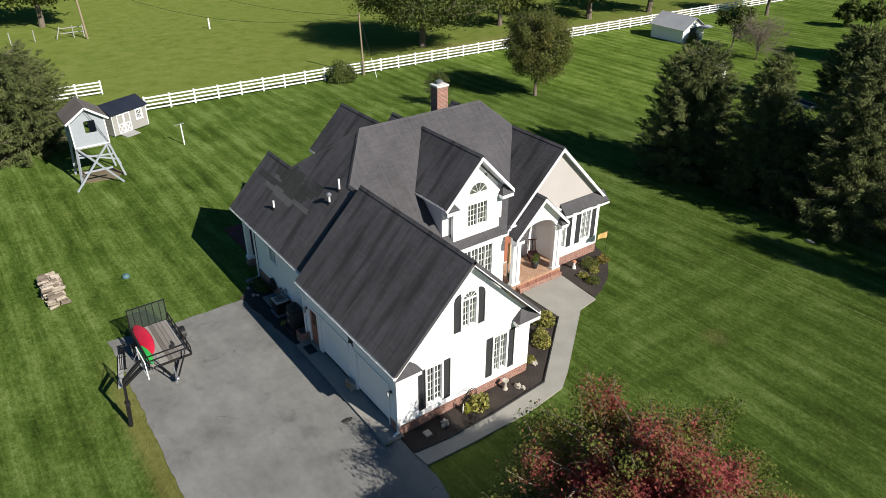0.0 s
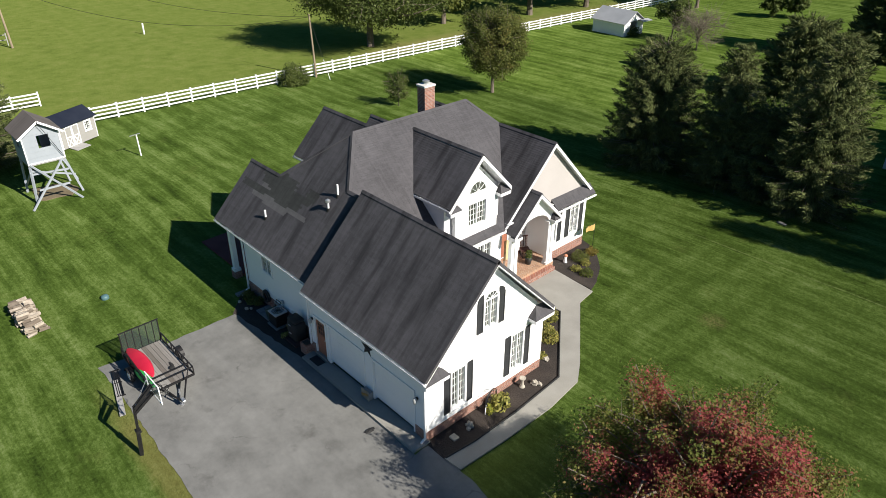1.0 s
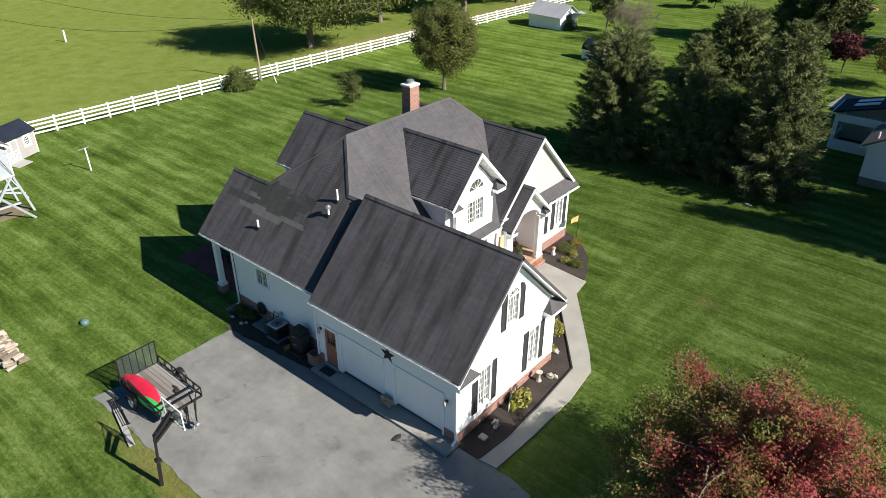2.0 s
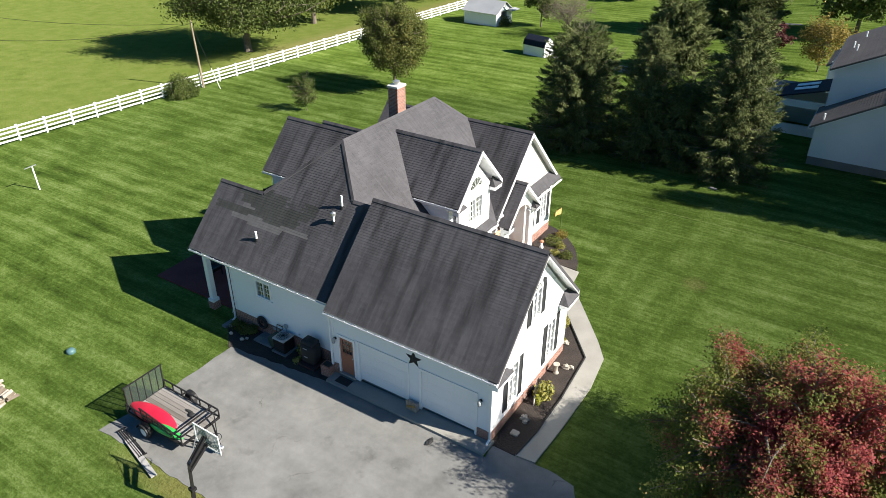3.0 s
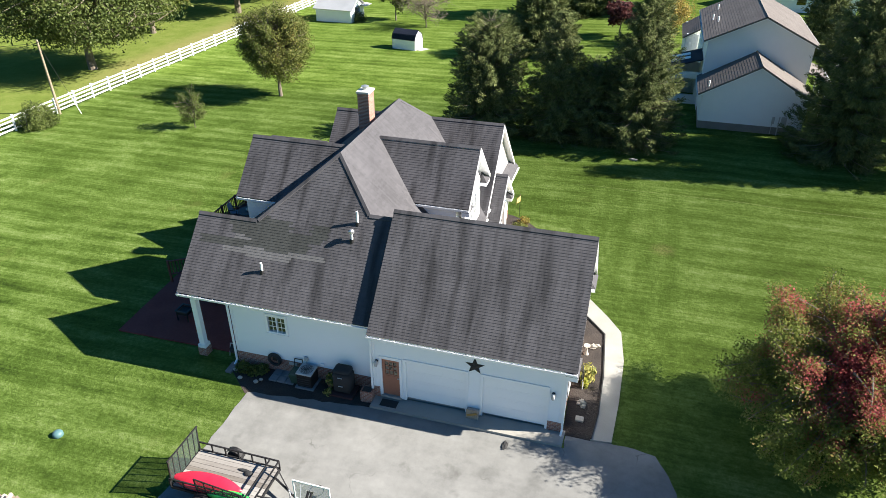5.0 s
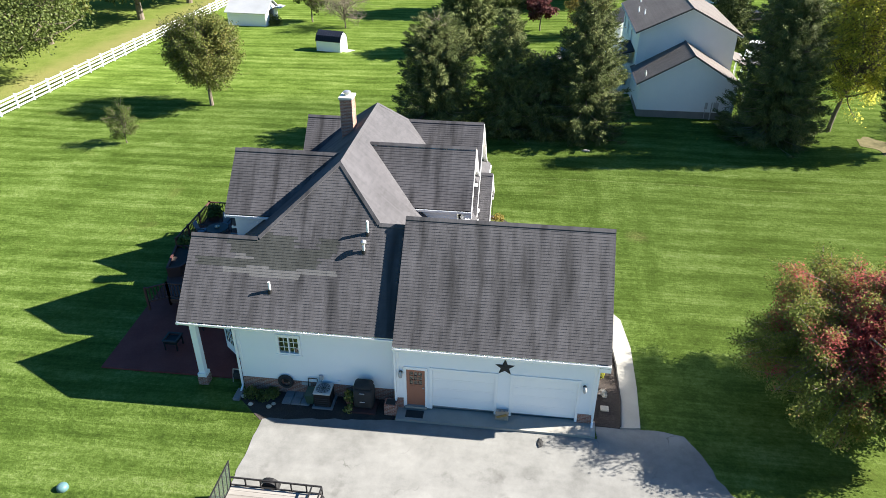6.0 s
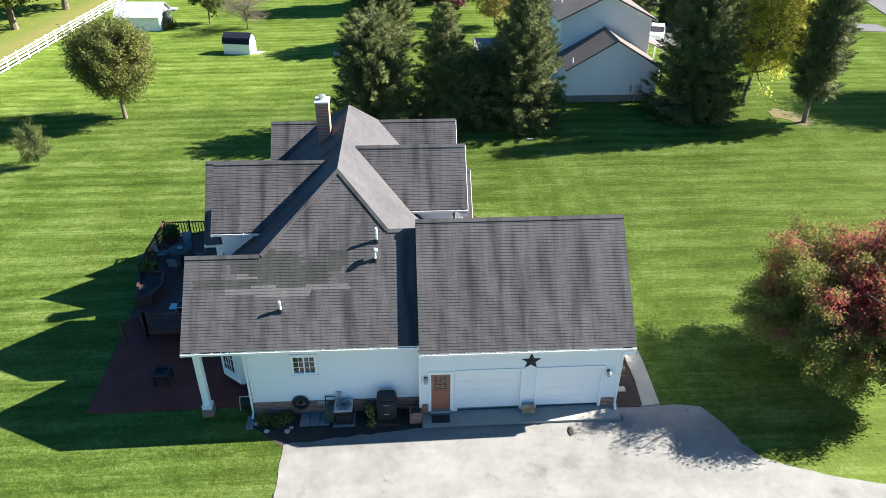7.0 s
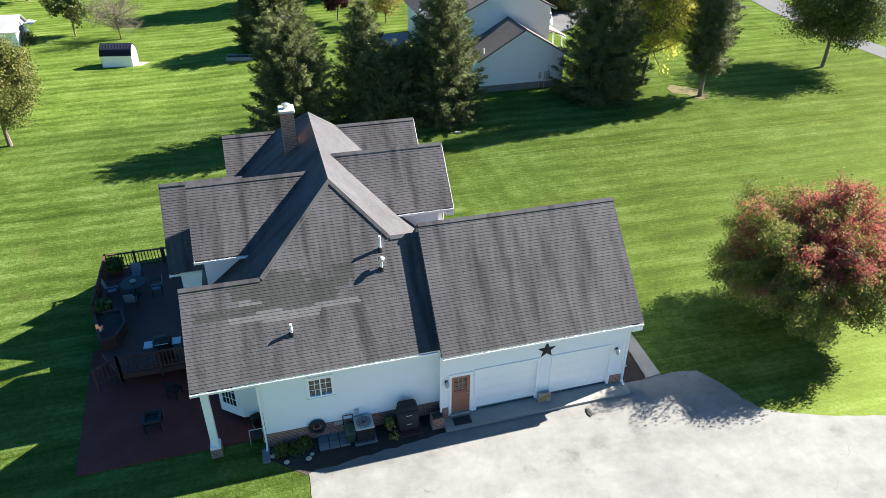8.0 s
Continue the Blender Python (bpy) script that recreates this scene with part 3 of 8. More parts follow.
slab("road", [(50.5, 30), (54, 30), (54.5, 45), (57, 58), (66, 90), (62, 92), (53.5, 60), (51.2, 46)], ROADMAT, 0.03, 0.1, "grey road at the lawn's edge", "road")
slab("neighbour_driveway", [(20.5, 57), (23, 57), (30, 66), (52, 62), (52, 66), (27, 71), (21, 62)], ROADMAT, 0.03, 0.1, "grey asphalt drive beside the neighbour's house", "driveway")

# ---- the house ----
SLOPES = []  # every shingled plane: name, outline from the eave's two ends up, material, parent


def at(axis, pos, s, u, w, z):
    """A point of a wall: u along it, w out of it."""
    return (pos + s * w, u, z) if axis == "x" else (u, pos + s * w, z)


def bx(g, axis, pos, s, u0, u1, w0, w1, z0, z1):
    return g.hexa([at(axis, pos, s, u, w, z) for z in (z0, z1) for u, w in ((u0, w0), (u1, w0), (u1, w1), (u0, w1))])


def clapboard(axis, pos, s, span, z0, z1, holes=(), course=0.115, thick=0.18):
    """A wall of lapped boards, open at its holes (u0, u1, z0, z1). span(z): its two ends at that height."""
    g = Geo()
    cuts = {z0, z1} | {z0 + course * i for i in range(1, int((z1 - z0) / course) + 1)} | {z for h in holes for z in h[2:] if z0 < z < z1}
    cuts = sorted(c for c in cuts if z0 <= c <= z1)
    for a, b in zip(cuts, cuts[1:]):
        if b - a < 1e-3:
            continue
        k = math.floor((a - z0 + 1e-4) / course)
        lo, hi = z0 + k * course, z0 + (k + 1) * course
        wa, wb = (0.018 * (hi - z) / (hi - lo) for z in (a, b))
        (la, ra), (lb, rb) = span(a), span(b)
        gaps = sorted((h[0], h[1]) for h in holes if h[2] < (a + b) / 2 < h[3])
        ends = [(la, lb)] + [(v, v) for h in gaps for v in h] + [(ra, rb)]
        for (pa, pb), (qa, qb) in zip(ends[::2], ends[1::2]):
            if qa - pa > 1e-3:
                g.hexa([at(axis, pos, s, *c) for c in ((pa, -thick, a), (qa, -thick, a), (qa, wa, a), (pa, wa, a), (pb, -thick, b), (max(qb, pb), -thick, b), (max(qb, pb), wb, b), (pb, wb, b))])
    return g


def flat(u0, u1):
    return lambda z: (u0, u1)


def gable(u0, u1, spring, peak):
    """The ends of a wall that narrows from the spring height to its peak."""
    mid = (u0 + u1) / 2
    return lambda z: (u0, u1) if z <= spring else (u0 + (mid - u0) * min(1, (z - spring) / (peak - spring)), u1 - (u1 - mid) * min(1, (z - spring) / (peak - spring)))


def window(parent, axis, pos, s, u0, u1, z0, z1, sashes=2, cols=2, rows=5, arch=0.0, label=""):
    """A white framed window in an opening: casing, sashes with glazing bars, glass, sill."""
    g, c = Geo(), 0.042
    for a, b in ((u0 - 0.07, u0 + c), (u1 - c, u1 + 0.07)):
        bx(g, axis, pos, s, a, b, -0.10, 0.045, z0 - 0.03, z1)
    bx(g, axis, pos, s, u0 + c, u1 - c, -0.10, 0.045, z0 - 0.03, z0 + c)
    if not arch:
        bx(g, axis, pos, s, u0 - 0.07, u1 + 0.07, -0.10, 0.05, z1 - c, z1 + 0.10)
    else:
        bx(g, axis, pos, s, u0 + c, u1 - c, -0.10, 0.045, z1 - c, z1 + 0.03)
    w = (u1 - u0 - 2 * c) / sashes
    bars = []
    for k in range(sashes):
        a, b = u0 + c + k * w, u0 + c + (k + 1) * w
        if k:
            bars.append(("mullion", bx(Geo(), axis, pos, s, a - 0.026, a + 0.026, -0.10, 0.02, z0 + c, z1 - c)))
        for i in range(1, cols):
            u = a + (b - a) * i / cols
            bars.append(("glazing_bar", bx(Geo(), axis, pos, s, u - 0.012, u + 0.012, -0.029, -0.016, z0 + c, z1 - c)))
        for j in range(1, rows):
            z = z0 + c + (z1 - z0 - 2 * c) * j / rows
            bars.append(("glazing_bar", bx(Geo(), axis, pos, s, a, b, -0.0285, -0.0165, z - 0.012, z + 0.012)))
    if arch:
        mid, r = (u0 + u1) / 2, (u1 - u0) / 2
        n = 12
        for i in range(n):
            a, b = math.pi * i / n, math.pi * (i + 1) / n
            pts = [(r + 0.07, a), (r + 0.07, b), (r - c, b), (r - c, a)]
            q = [(mid + k * math.cos(t), z1 + arch / r * k * math.sin(t)) for k, t in pts]
            g.hexa([at(axis, pos, s, u, -0.10, z) for u, z in q] + [at(axis, pos, s, u, 0.05, z) for u, z in q])
        for i in range(1, 5):
            t = math.pi * i / 5
            bars.append(("glazing_bar", Geo().beam(at(axis, pos, s, mid, 0.036, z1), at(axis, pos, s, mid + (r - c) * math.cos(t), 0.036, z1 + arch / r * (r - c) * math.sin(t)), 0.024, 0.014)))
    frame_ob = part("window", g, TRIM, parent, label)
    for kind, geo in bars:
        part(kind, geo, TRIM, frame_ob)
    p = Geo()
    bx(p, axis, pos, s, u0 + c, u1 - c, -0.036, -0.030, z0 + c, z1 - c)
    if arch:
        mid, r, n = (u0 + u1) / 2, (u1 - u0) / 2 - c, 12
        q = [(mid + r * math.cos(math.pi * i / n), z1 + arch / (r + c) * r * math.sin(math.pi * i / n)) for i in range(n + 1)]
        p.prism([at(axis, pos, s, u, 0.026, z) for u, z in q], Vector(at(axis, 0, s, 0, 0.004, 0)))
    part("pane", p, GLASS, frame_ob).visible_shadow = False
    # near-black sheet added behind the glass, so the panes show room shade
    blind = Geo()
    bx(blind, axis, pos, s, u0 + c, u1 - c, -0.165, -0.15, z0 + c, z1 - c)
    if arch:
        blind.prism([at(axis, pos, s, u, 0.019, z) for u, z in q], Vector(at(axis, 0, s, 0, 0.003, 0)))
    part("blind", blind, PANE_BACKING, frame_ob, "near-black sheet added behind the glass as room shade")
    sill = Geo()
    bx(sill, axis, pos, s, u0 - 0.1, u1 + 0.1, 0.0, 0.075, z0 - 0.075, z0 - 0.03)
    part("sill", sill, TRIM, frame_ob)
    return frame_ob


def shutter(parent, axis, pos, s, u0, u1, z0, z1, arch=0.0, side=0):
    """A louvred shutter: stiles, rails and tilted slats. arch: a quarter-round head, high at one side."""
    g, c = Geo(), 0.05
    zt = z1 - arch if arch else z1
    for a, b in ((u0, u0 + c), (u1 - c, u1)):
        bx(g, axis, pos, s, a, b, 0.02, 0.06, z0, zt)
    for a, b in ((z0, z0 + 0.09), ((z0 + z1) / 2 - 0.05, (z0 + z1) / 2 + 0.05), (zt - 0.09, zt)):
        bx(g, axis, pos, s, u0 + c, u1 - c, 0.02, 0.055, a, b)
    bx(g, axis, pos, s, u0 + c, u1 - c, 0.02, 0.03, z0 + 0.09, zt - 0.09)
    n = int((zt - z0) / 0.075)
    for i in range(1, n):
        z = z0 + (zt - z0) * i / n
        bx(g, axis, pos, s, u0 + c, u1 - c, 0.03, 0.048, z - 0.018, z + 0.012)
    if arch:
        m, w = 8, u1 - u0
        pts = [(u0 + w * i / m, zt + arch * math.sqrt(max(0.0, 1 - ((1 - i / m) if side > 0 else i / m) ** 2))) for i in range(m + 1)]
        for (a, za), (b, zb) in zip(pts, pts[1:]):
            g.hexa([at(axis, pos, s, u, q, zt) for u, q in ((a, 0.02), (b, 0.02), (b, 0.055), (a, 0.055))] + [at(axis, pos, s, u, q, z + 0.002) for u, q, z in ((a, 0.02, za), (b, 0.02, zb), (b, 0.055, zb), (a, 0.055, za))])
    return part("shutter", g, SHUTTER, parent, "dark charcoal louvred shutter")


def slope(parent, outline, material=None, name="roof", thick=0.13):
    """A roof plane as a thick slab; its shingles are laid last."""
    p = [Vector(q) for q in outline]
    n = (p[1] - p[0]).cross(p[-1] - p[0]).normalized()
    n = n if n.z > 0 else -n
    g = Geo().prism(p, -n * thick)
    ob = part(name, g, material or SHINGLE, parent)
    part("soffit", Geo().prism([q - n * (thick + 0.004) for q in p], -n * 0.015), TRIM, ob, "white soffit")
    SLOPES.append((ob, p, n, material or SHINGLE))
    return ob


def ridge(parent, a, b, w=0.12, material=None, name="ridge_cap"):
    """A vented ridge cap along a roof's top."""
    a, b = Vector(a), Vector(b)
    d = (b - a).normalized()
    s = d.cross(Vector((0, 0, 1))).normalized()
    g = Geo()
    prof = [(-w, -w * 0.96 + 0.025), (0, 0.025), (w, -w * 0.96 + 0.025), (w, -w * 0.96 + 0.05), (0, 0.05), (-w, -w * 0.96 + 0.05)]
    g.prism([a + s * u + Vector((0, 0, z)) for u, z in prof], b - a)
    return part(name, g, material or SHINGLE, parent)


def hip(parent, a, b, w=0.12):
    """A flat cap of shingles along a hip."""
    a, b = Vector(a), Vector(b)
    s = (b - a).cross(Vector((0, 0, 1))).normalized()
    up = s.cross(b - a).normalized()
    up = up if up.z > 0 else -up
    g = Geo()
    prof = [(-w, -w * 0.5), (0, 0.02), (w, -w * 0.5), (w, -w * 0.5 + 0.035), (0, 0.055), (-w, -w * 0.5 + 0.035)]
    g.prism([a + s * u + up * z for u, z in prof], b - a)
    return part("hip_cap", g, SHINGLE, parent)


def rake(parent, low, peak, drop=0.22, out=0.0):
    """A white rake board under a gable's edge."""
    g = Geo()
    a, b = Vector(low), Vector(peak)
    dz = Vector((0, 0, -1))
    side = (b - a).cross(dz).normalized()
    q = [a + dz * 0.02, b + dz * 0.02, b + dz * drop, a + dz * drop]
    g.hexa([p - side * 0.016 for p in q] + [p + side * 0.016 for p in q])
    return part("rake_board", g, TRIM, parent, "white rake board")


def gutter(parent, a, b, inward, name="gutter"):
    """A white box gutter with hangers along an eave."""
    a, b, w = Vector(a), Vector(b), Vector(inward).normalized()
    g = Geo()
    prof = [(-0.078, -0.02), (-0.078, 0.0), (-0.068, 0.0), (-0.06, -0.04), (0.0, -0.04), (0.0, -0.02), (0.012, -0.02), (0.012, -0.11), (-0.058, -0.11)]
    g.prism([a + w * u + Vector((0, 0, z)) for u, z in prof], b - a)
    k = int((b - a).length / 0.6)
    for i in range(1, k):
        p = a + (b - a) * i / k
        g.beam(p - w * 0.078 + Vector((0, 0, 0.004)), p + Vector((0, 0, 0.012)), 0.025, 0.01)
    ob = part(name, g, TRIM, parent, "white metal gutter")
    return ob


def downspout(parent, x, y, z0, z1):
    g = Geo().box(x - 0.04, y - 0.035, z0 + 0.15, x + 0.04, y + 0.035, z1).beam((x, y, z0 + 0.2), (x - 0.02, y - 0.22, z0 + 0.06), 0.08, 0.07)
    return part("downspout", g, TRIM, parent)


def eave_return(parent, x, y, side, depth=0.46, width=1.25, z=2.98):
    """A boxed eave return at a gable's foot with its own little hipped roof."""
    g = Geo()
    y1 = y + side * width
    lo, hi = min(y, y1), max(y, y1)
    g.box(x, lo, z - 0.1, x + depth, hi, z + 0.10)
    part("eave_return", g, TRIM, parent)
    r = Geo()
    r.add([(x, y1 + side * 0.03, z + 0.10), (x + depth + 0.03, y1 + side * 0.03, z + 0.10), (x + depth + 0.03, y - side * 0.0, z + 0.10), (x, y, z + 0.10), (x, y + side * width * 0.62, z + 0.56), (x, y + side * 0.1, z + 0.40)],
          [(0, 1, 4), (1, 2, 5, 4), (2, 3, 5), (0, 4, 5, 3), (0, 3, 2, 1)])
    return part("return_roof", r, SHINGLE, parent)


house = thing("house", "large white clapboard house with charcoal shingle roofs and many gables", "house")
R1, R2 = (-11.45, 5.4, 8.68), (-11.45, 13.25, 8.68)

# walls
LW, FW, UW = (1.42, 2.24, 0.60, 2.60), (5.02, 5.82, 0.60, 2.62), (3.23, 4.01, 3.78, 5.22)
DOOR, GD1, GD2 = (-7.80, -6.93, -0.2, 1.98), (-6.68, -4.03, -0.2, 2.02), (-3.33, -0.66, -0.2, 2.02)
CASE, FRENCH = (-13.40, -12.46, 1.78, 2.70), (8.10, 10.05, 0.35, 2.98)
DW, BW1, BW2 = (8.28, 9.60, 4.28, 5.62), (16.85, 17.62, 0.80, 2.80), (14.98, 15.60, 0.80, 2.80)
part("wall", clapboard("y", 0.0, -1, flat(-8.15, 0.0), -0.15, 3.30, [DOOR, GD1, GD2]), WHITE, house)
part("wall", clapboard("x", 0.0, 1, gable(0.0, 7.1, 3.15, 6.85), 0.22, 6.85, [LW, FW, UW, (UW[0], UW[1], 5.22, 5.40), (3.33, 3.91, 5.40, 5.52)]), WHITE, house)
part("wall", clapboard("y", 7.1, 1, flat(-6.1, -0.18), -0.2, 3.2), WHITE, house)
part("wall", clapboard("x", -8.15, -1, gable(0.0, 7.1, 3.15, 6.85), 0.0, 6.85), WHITE, house)
part("wall", clapboard("y", 0.5, -1, flat(-15.2, -8.15), 0.30, 3.50, [CASE]), WHITE, house)
part("wall", clapboard("x", -15.2, -1, gable(0.5, 5.2, 3.4, 5.75), 0.05, 5.75), WHITE, house)
part("wall", clapboard("x", -6.1, 1, flat(7.1, 10.9), -0.2, 3.35, [FRENCH]), WHITE, house)
part("wall", clapboard("x", -6.1, 1, flat(14.75, 18.3), 0.20, 3.45, [BW1, BW2]), WHITE, house)
part("wall", clapboard("x", -6.08, 1, gable(10.95, 18.2, 3.45, 7.1), 3.45, 7.1), STUCCO, house, "pale beige panelled gable")
part("wall", clapboard("y", 18.3, 1, flat(-15.4, -6.1), -0.2, 3.5), WHITE, house)
part("wall", clapboard("x", -15.4, -1, gable(10.95, 18.2, 3.45, 7.1), -0.4, 7.1), WHITE, house)
part("wall", clapboard("x", -7.7, 1, flat(10.9, 14.75), -0.1, 3.6, [(12.1, 13.15, 0.1, 2.15)]), WHITE, house, "sheltered entry wall")
part("wall", clapboard("y", 10.9, 1, flat(-7.7, -6.1), -0.1, 3.4), WHITE, house)
part("wall", clapboard("y", 14.75, -1, flat(-7.7, -6.1), -0.1, 3.4), WHITE, house)
part("wall", clapboard("x", -16.6, -1, flat(5.2, 10.95), -0.4, 4.2), WHITE, house)
part("wall", clapboard("x", -6.12, 1, gable(7.42, 10.42, 5.9, 7.45), 3.5, 7.6, [DW, (8.35, 9.53, 6.12, 6.42), (8.60, 9.28, 6.42, 6.62)]), WHITE, house)
part("wall", clapboard("x", -6.45, 1, gable(6.98, 10.86, 5.85, 7.8), 3.5, 7.7, [(8.1, 9.8, 4.1, 6.9)]), WHITE, house)
part("wall", clapboard("y", 6.98, -1, flat(-9.0, -6.5), 3.4, 5.95), WHITE, house)
part("wall", clapboard("y", 10.86, 1, flat(-9.0, -6.5), 3.4, 5.95), WHITE, house)
part("wall", clapboard("x", -16.8, -1, gable(5.5, 9.5, 5.8, 7.8), 3.0, 7.8), WHITE, house)
part("wall", clapboard("y", 5.5, -1, flat(-16.8, -13.0), 3.0, 6.0), WHITE, house)
part("wall", clapboard("y", 9.5, 1, flat(-16.8, -13.0), 3.0, 6.0), WHITE, house)
part("wall", clapboard("y", 9.65, -1, flat(-18.45, -15.4), 0.2, 3.2), WHITE, house)
part("wall", clapboard("x", -18.45, -1, gable(9.7, 14.5, 3.2, 6.0), 0.2, 6.0), WHITE, house)
part("subfloor", Geo().box(-8.0, 0.2, -0.3, -0.2, 6.9, -0.12).box(-15.0, 0.7, -0.3, -7.9, 18.1, -0.11).box(-7.95, 6.9, -0.3, -6.3, 10.7, -0.12).box(-15.0, 6.9, 2.9, -6.4, 18.1, 3.0), DARKROOM, house)

# corner boards, friezes and brick foundations
for x, y in ((0.0, 0.0), (0.0, 7.1), (-8.15, 0.0), (-15.2, 0.5), (-6.1, 18.3)):
    sx = 1 if x > -10 and x != -8.15 else -1
    g = Geo().box(min(x - 0.10 * sx, x + 0.03 * sx), y - 0.03 if y < 3 else y - 0.10, 0.2, max(x - 0.10 * sx, x + 0.03 * sx), y + 0.10 if y < 3 else y + 0.03, 3.1)
    part("corner_board", g, TRIM, house)
for args in (("y", 0.0, -1, -8.1, -0.05, 0.0, 0.035, 2.98, 3.22), ("y", 0.5, -1, -15.2, -8.2, 0.0, 0.035, 3.14, 3.34), ("x", -6.1, 1, 14.75, 18.2, 0.0, 0.035, 3.0, 3.25)):
    part("frieze", bx(Geo(), *args), TRIM, house)
for args in (("x", 0.0, 1, 0.0, 7.12, -0.2, 0.035, -0.5, 0.22), ("x", -6.1, 1, 14.75, 18.32, -0.2, 0.035, -0.6, 0.20)):
    part("foundation", bx(Geo(), *args), BRICKX, house, "red brick foundation course")
for args in (("y", 0.0, -1, -0.66, -0.002, -0.18, 0.04, -0.5, 0.33), ("y", 0.0, -1, -8.16, -7.9, -0.18, 0.04, -0.5, 0.33), ("y", 0.5, -1, -15.22, -8.16, -0.2, 0.035, -0.7, 0.30)):
    part("foundation", bx(Geo(), *args), BRICKX, house, "red brick foundation course")

# roof planes
part_roofs = [
    [(-8.24, -0.35, 3.32), (0.44, -0.35, 3.32), (0.44, 3.5, 7.19), (-8.24, 3.5, 7.19)],
    [(0.44, 7.35, 3.32), (-8.24, 7.35, 3.32), (-8.24, 3.5, 7.19), (0.44, 3.5, 7.19)],
    [(-17.6, 0.12, 3.36), (-8.0, 0.12, 3.36), (-8.0, 3.5, 6.77), (-9.37, 3.5, 6.77), R1, (-14.6, 2.84, 6.1), (-17.6, 2.84, 6.1)],
    [(-12.6, 5.56, 3.36), (-17.6, 5.56, 3.36), (-17.6, 2.84, 6.1), (-12.6, 2.84, 6.1)],
    [(-8.0, 4.9, 5.36), (-10.2, 4.9, 5.36), (-10.2, 3.5, 6.77), (-8.0, 3.5, 6.77)],
    [(-5.75, 3.5, 3.45), (-5.75, 14.57, 3.45), (-10.0, 14.57, 7.35), R2, R1, (-9.37, 3.5, 6.77)],
    [(-17.15, 14.57, 4.03), (-17.15, 5.0, 4.03), (-14.6, 2.84, 6.1), R1, R2, (-13.08, 14.57, 7.35)],
    [(-5.79, 18.36, 3.53), (-15.78, 18.36, 3.53), (-15.78, 14.57, 7.35), (-13.08, 14.57, 7.35), R2, (-10.02, 14.57, 7.35), (-5.79, 14.57, 7.35)],
    [(-15.78, 10.78, 3.53), (-5.79, 10.78, 3.53), (-5.79, 14.57, 7.35), (-15.78, 14.57, 7.35)],
    [(-11.2, 6.75, 5.95), (-5.76, 6.75, 5.95), (-5.76, 8.92, 8.22), (-11.2, 8.92, 8.22)],
    [(-5.76, 11.09, 5.95), (-11.2, 11.09, 5.95), (-11.2, 8.92, 8.22), (-5.76, 8.92, 8.22)],
    [(-9.0, 10.85, 3.22), (-5.1, 10.85, 3.22), (-5.1, 12.8, 5.15), (-9.0, 12.8, 5.15)],
    [(-5.1, 14.75, 3.22), (-9.0, 14.75, 3.22), (-9.0, 12.8, 5.15), (-5.1, 12.8, 5.15)],
    [(-17.15, 5.2, 5.85), (-12.5, 5.2, 5.85), (-12.0, 7.5, 8.15), (-17.15, 7.5, 8.15)],
    [(-12.5, 9.8, 5.85), (-17.15, 9.8, 5.85), (-17.15, 7.5, 8.15), (-12.0, 7.5, 8.15)],
    [(-18.9, 9.3, 2.9), (-15.0, 9.3, 2.9), (-15.0, 12.1, 6.2), (-18.9, 12.1, 6.2)],
    [(-15.0, 14.9, 2.9), (-18.9, 14.9, 2.9), (-18.9, 12.1, 6.2), (-15.0, 12.1, 6.2)],
    [(-5.55, 14.9, 3.26), (-5.55, 18.45, 3.26), (-6.08, 18.45, 3.78), (-6.08, 14.9, 3.78)],
]
for outline in part_roofs:
    slope(house, outline)
for a, b in (((-8.24, 3.5, 7.19), (0.44, 3.5, 7.19)), ((-17.6, 2.84, 6.1), (-14.6, 2.84, 6.1)), ((-9.4, 3.5, 6.77), (-8.2, 3.5, 6.77)), (R1, R2), ((-5.79, 14.57, 7.35), (-10.0, 14.57, 7.35)),
             ((-15.78, 14.57, 7.35), (-12.9, 14.57, 7.35)), ((-5.76, 8.92, 8.22), (-10.9, 8.92, 8.22)), ((-5.1, 12.8, 5.15), (-7.8, 12.8, 5.15)), ((-17.15, 7.5, 8.15), (-12.0, 7.5, 8.15)), ((-18.9, 12.1, 6.2), (-15.4, 12.1, 6.2))):
    ridge(house, a, b)
for a, b in ((R1, (-9.37, 3.5, 6.77)), (R1, (-14.6, 2.84, 6.1)), (R2, (-10.02, 14.57, 7.33)), (R2, (-13.08, 14.57, 7.33))):
    hip(house, a, b)

# white edges: rakes, gutters, returns
for low, peak in (((0.42, -0.35, 3.30), (0.42, 3.5, 7.17)), ((0.42, 7.35, 3.30), (0.42, 3.5, 7.17)), ((-8.22, -0.35, 3.30), (-8.22, 3.5, 7.17)), ((-17.58, 0.12, 3.34), (-17.58, 2.84, 6.08)), ((-17.58, 5.56, 3.34), (-17.58, 2.84, 6.08)),
                  ((-5.78, 10.78, 3.51), (-5.78, 14.57, 7.33)), ((-5.78, 18.36, 3.51), (-5.78, 14.57, 7.33)), ((-5.75, 6.75, 5.93), (-5.75, 8.92, 8.2)), ((-5.75, 11.09, 5.93), (-5.75, 8.92, 8.2)),
                  ((-5.09, 10.85, 3.20), (-5.09, 12.8, 5.13)), ((-5.09, 14.75, 3.20), (-5.09, 12.8, 5.13)), ((-17.13, 5.2, 5.83), (-17.13, 7.5, 8.13)), ((-17.13, 9.8, 5.83), (-17.13, 7.5, 8.13)), ((-18.88, 9.3, 2.88), (-18.88, 12.1, 6.18)),
                  ((-18.88, 14.9, 2.88), (-18.88, 12.1, 6.18)), ((-15.76, 10.78, 3.51), (-15.76, 14.57, 7.33)), ((-15.76, 18.36, 3.51), (-15.76, 14.57, 7.33))):
    rake(house, low, peak)
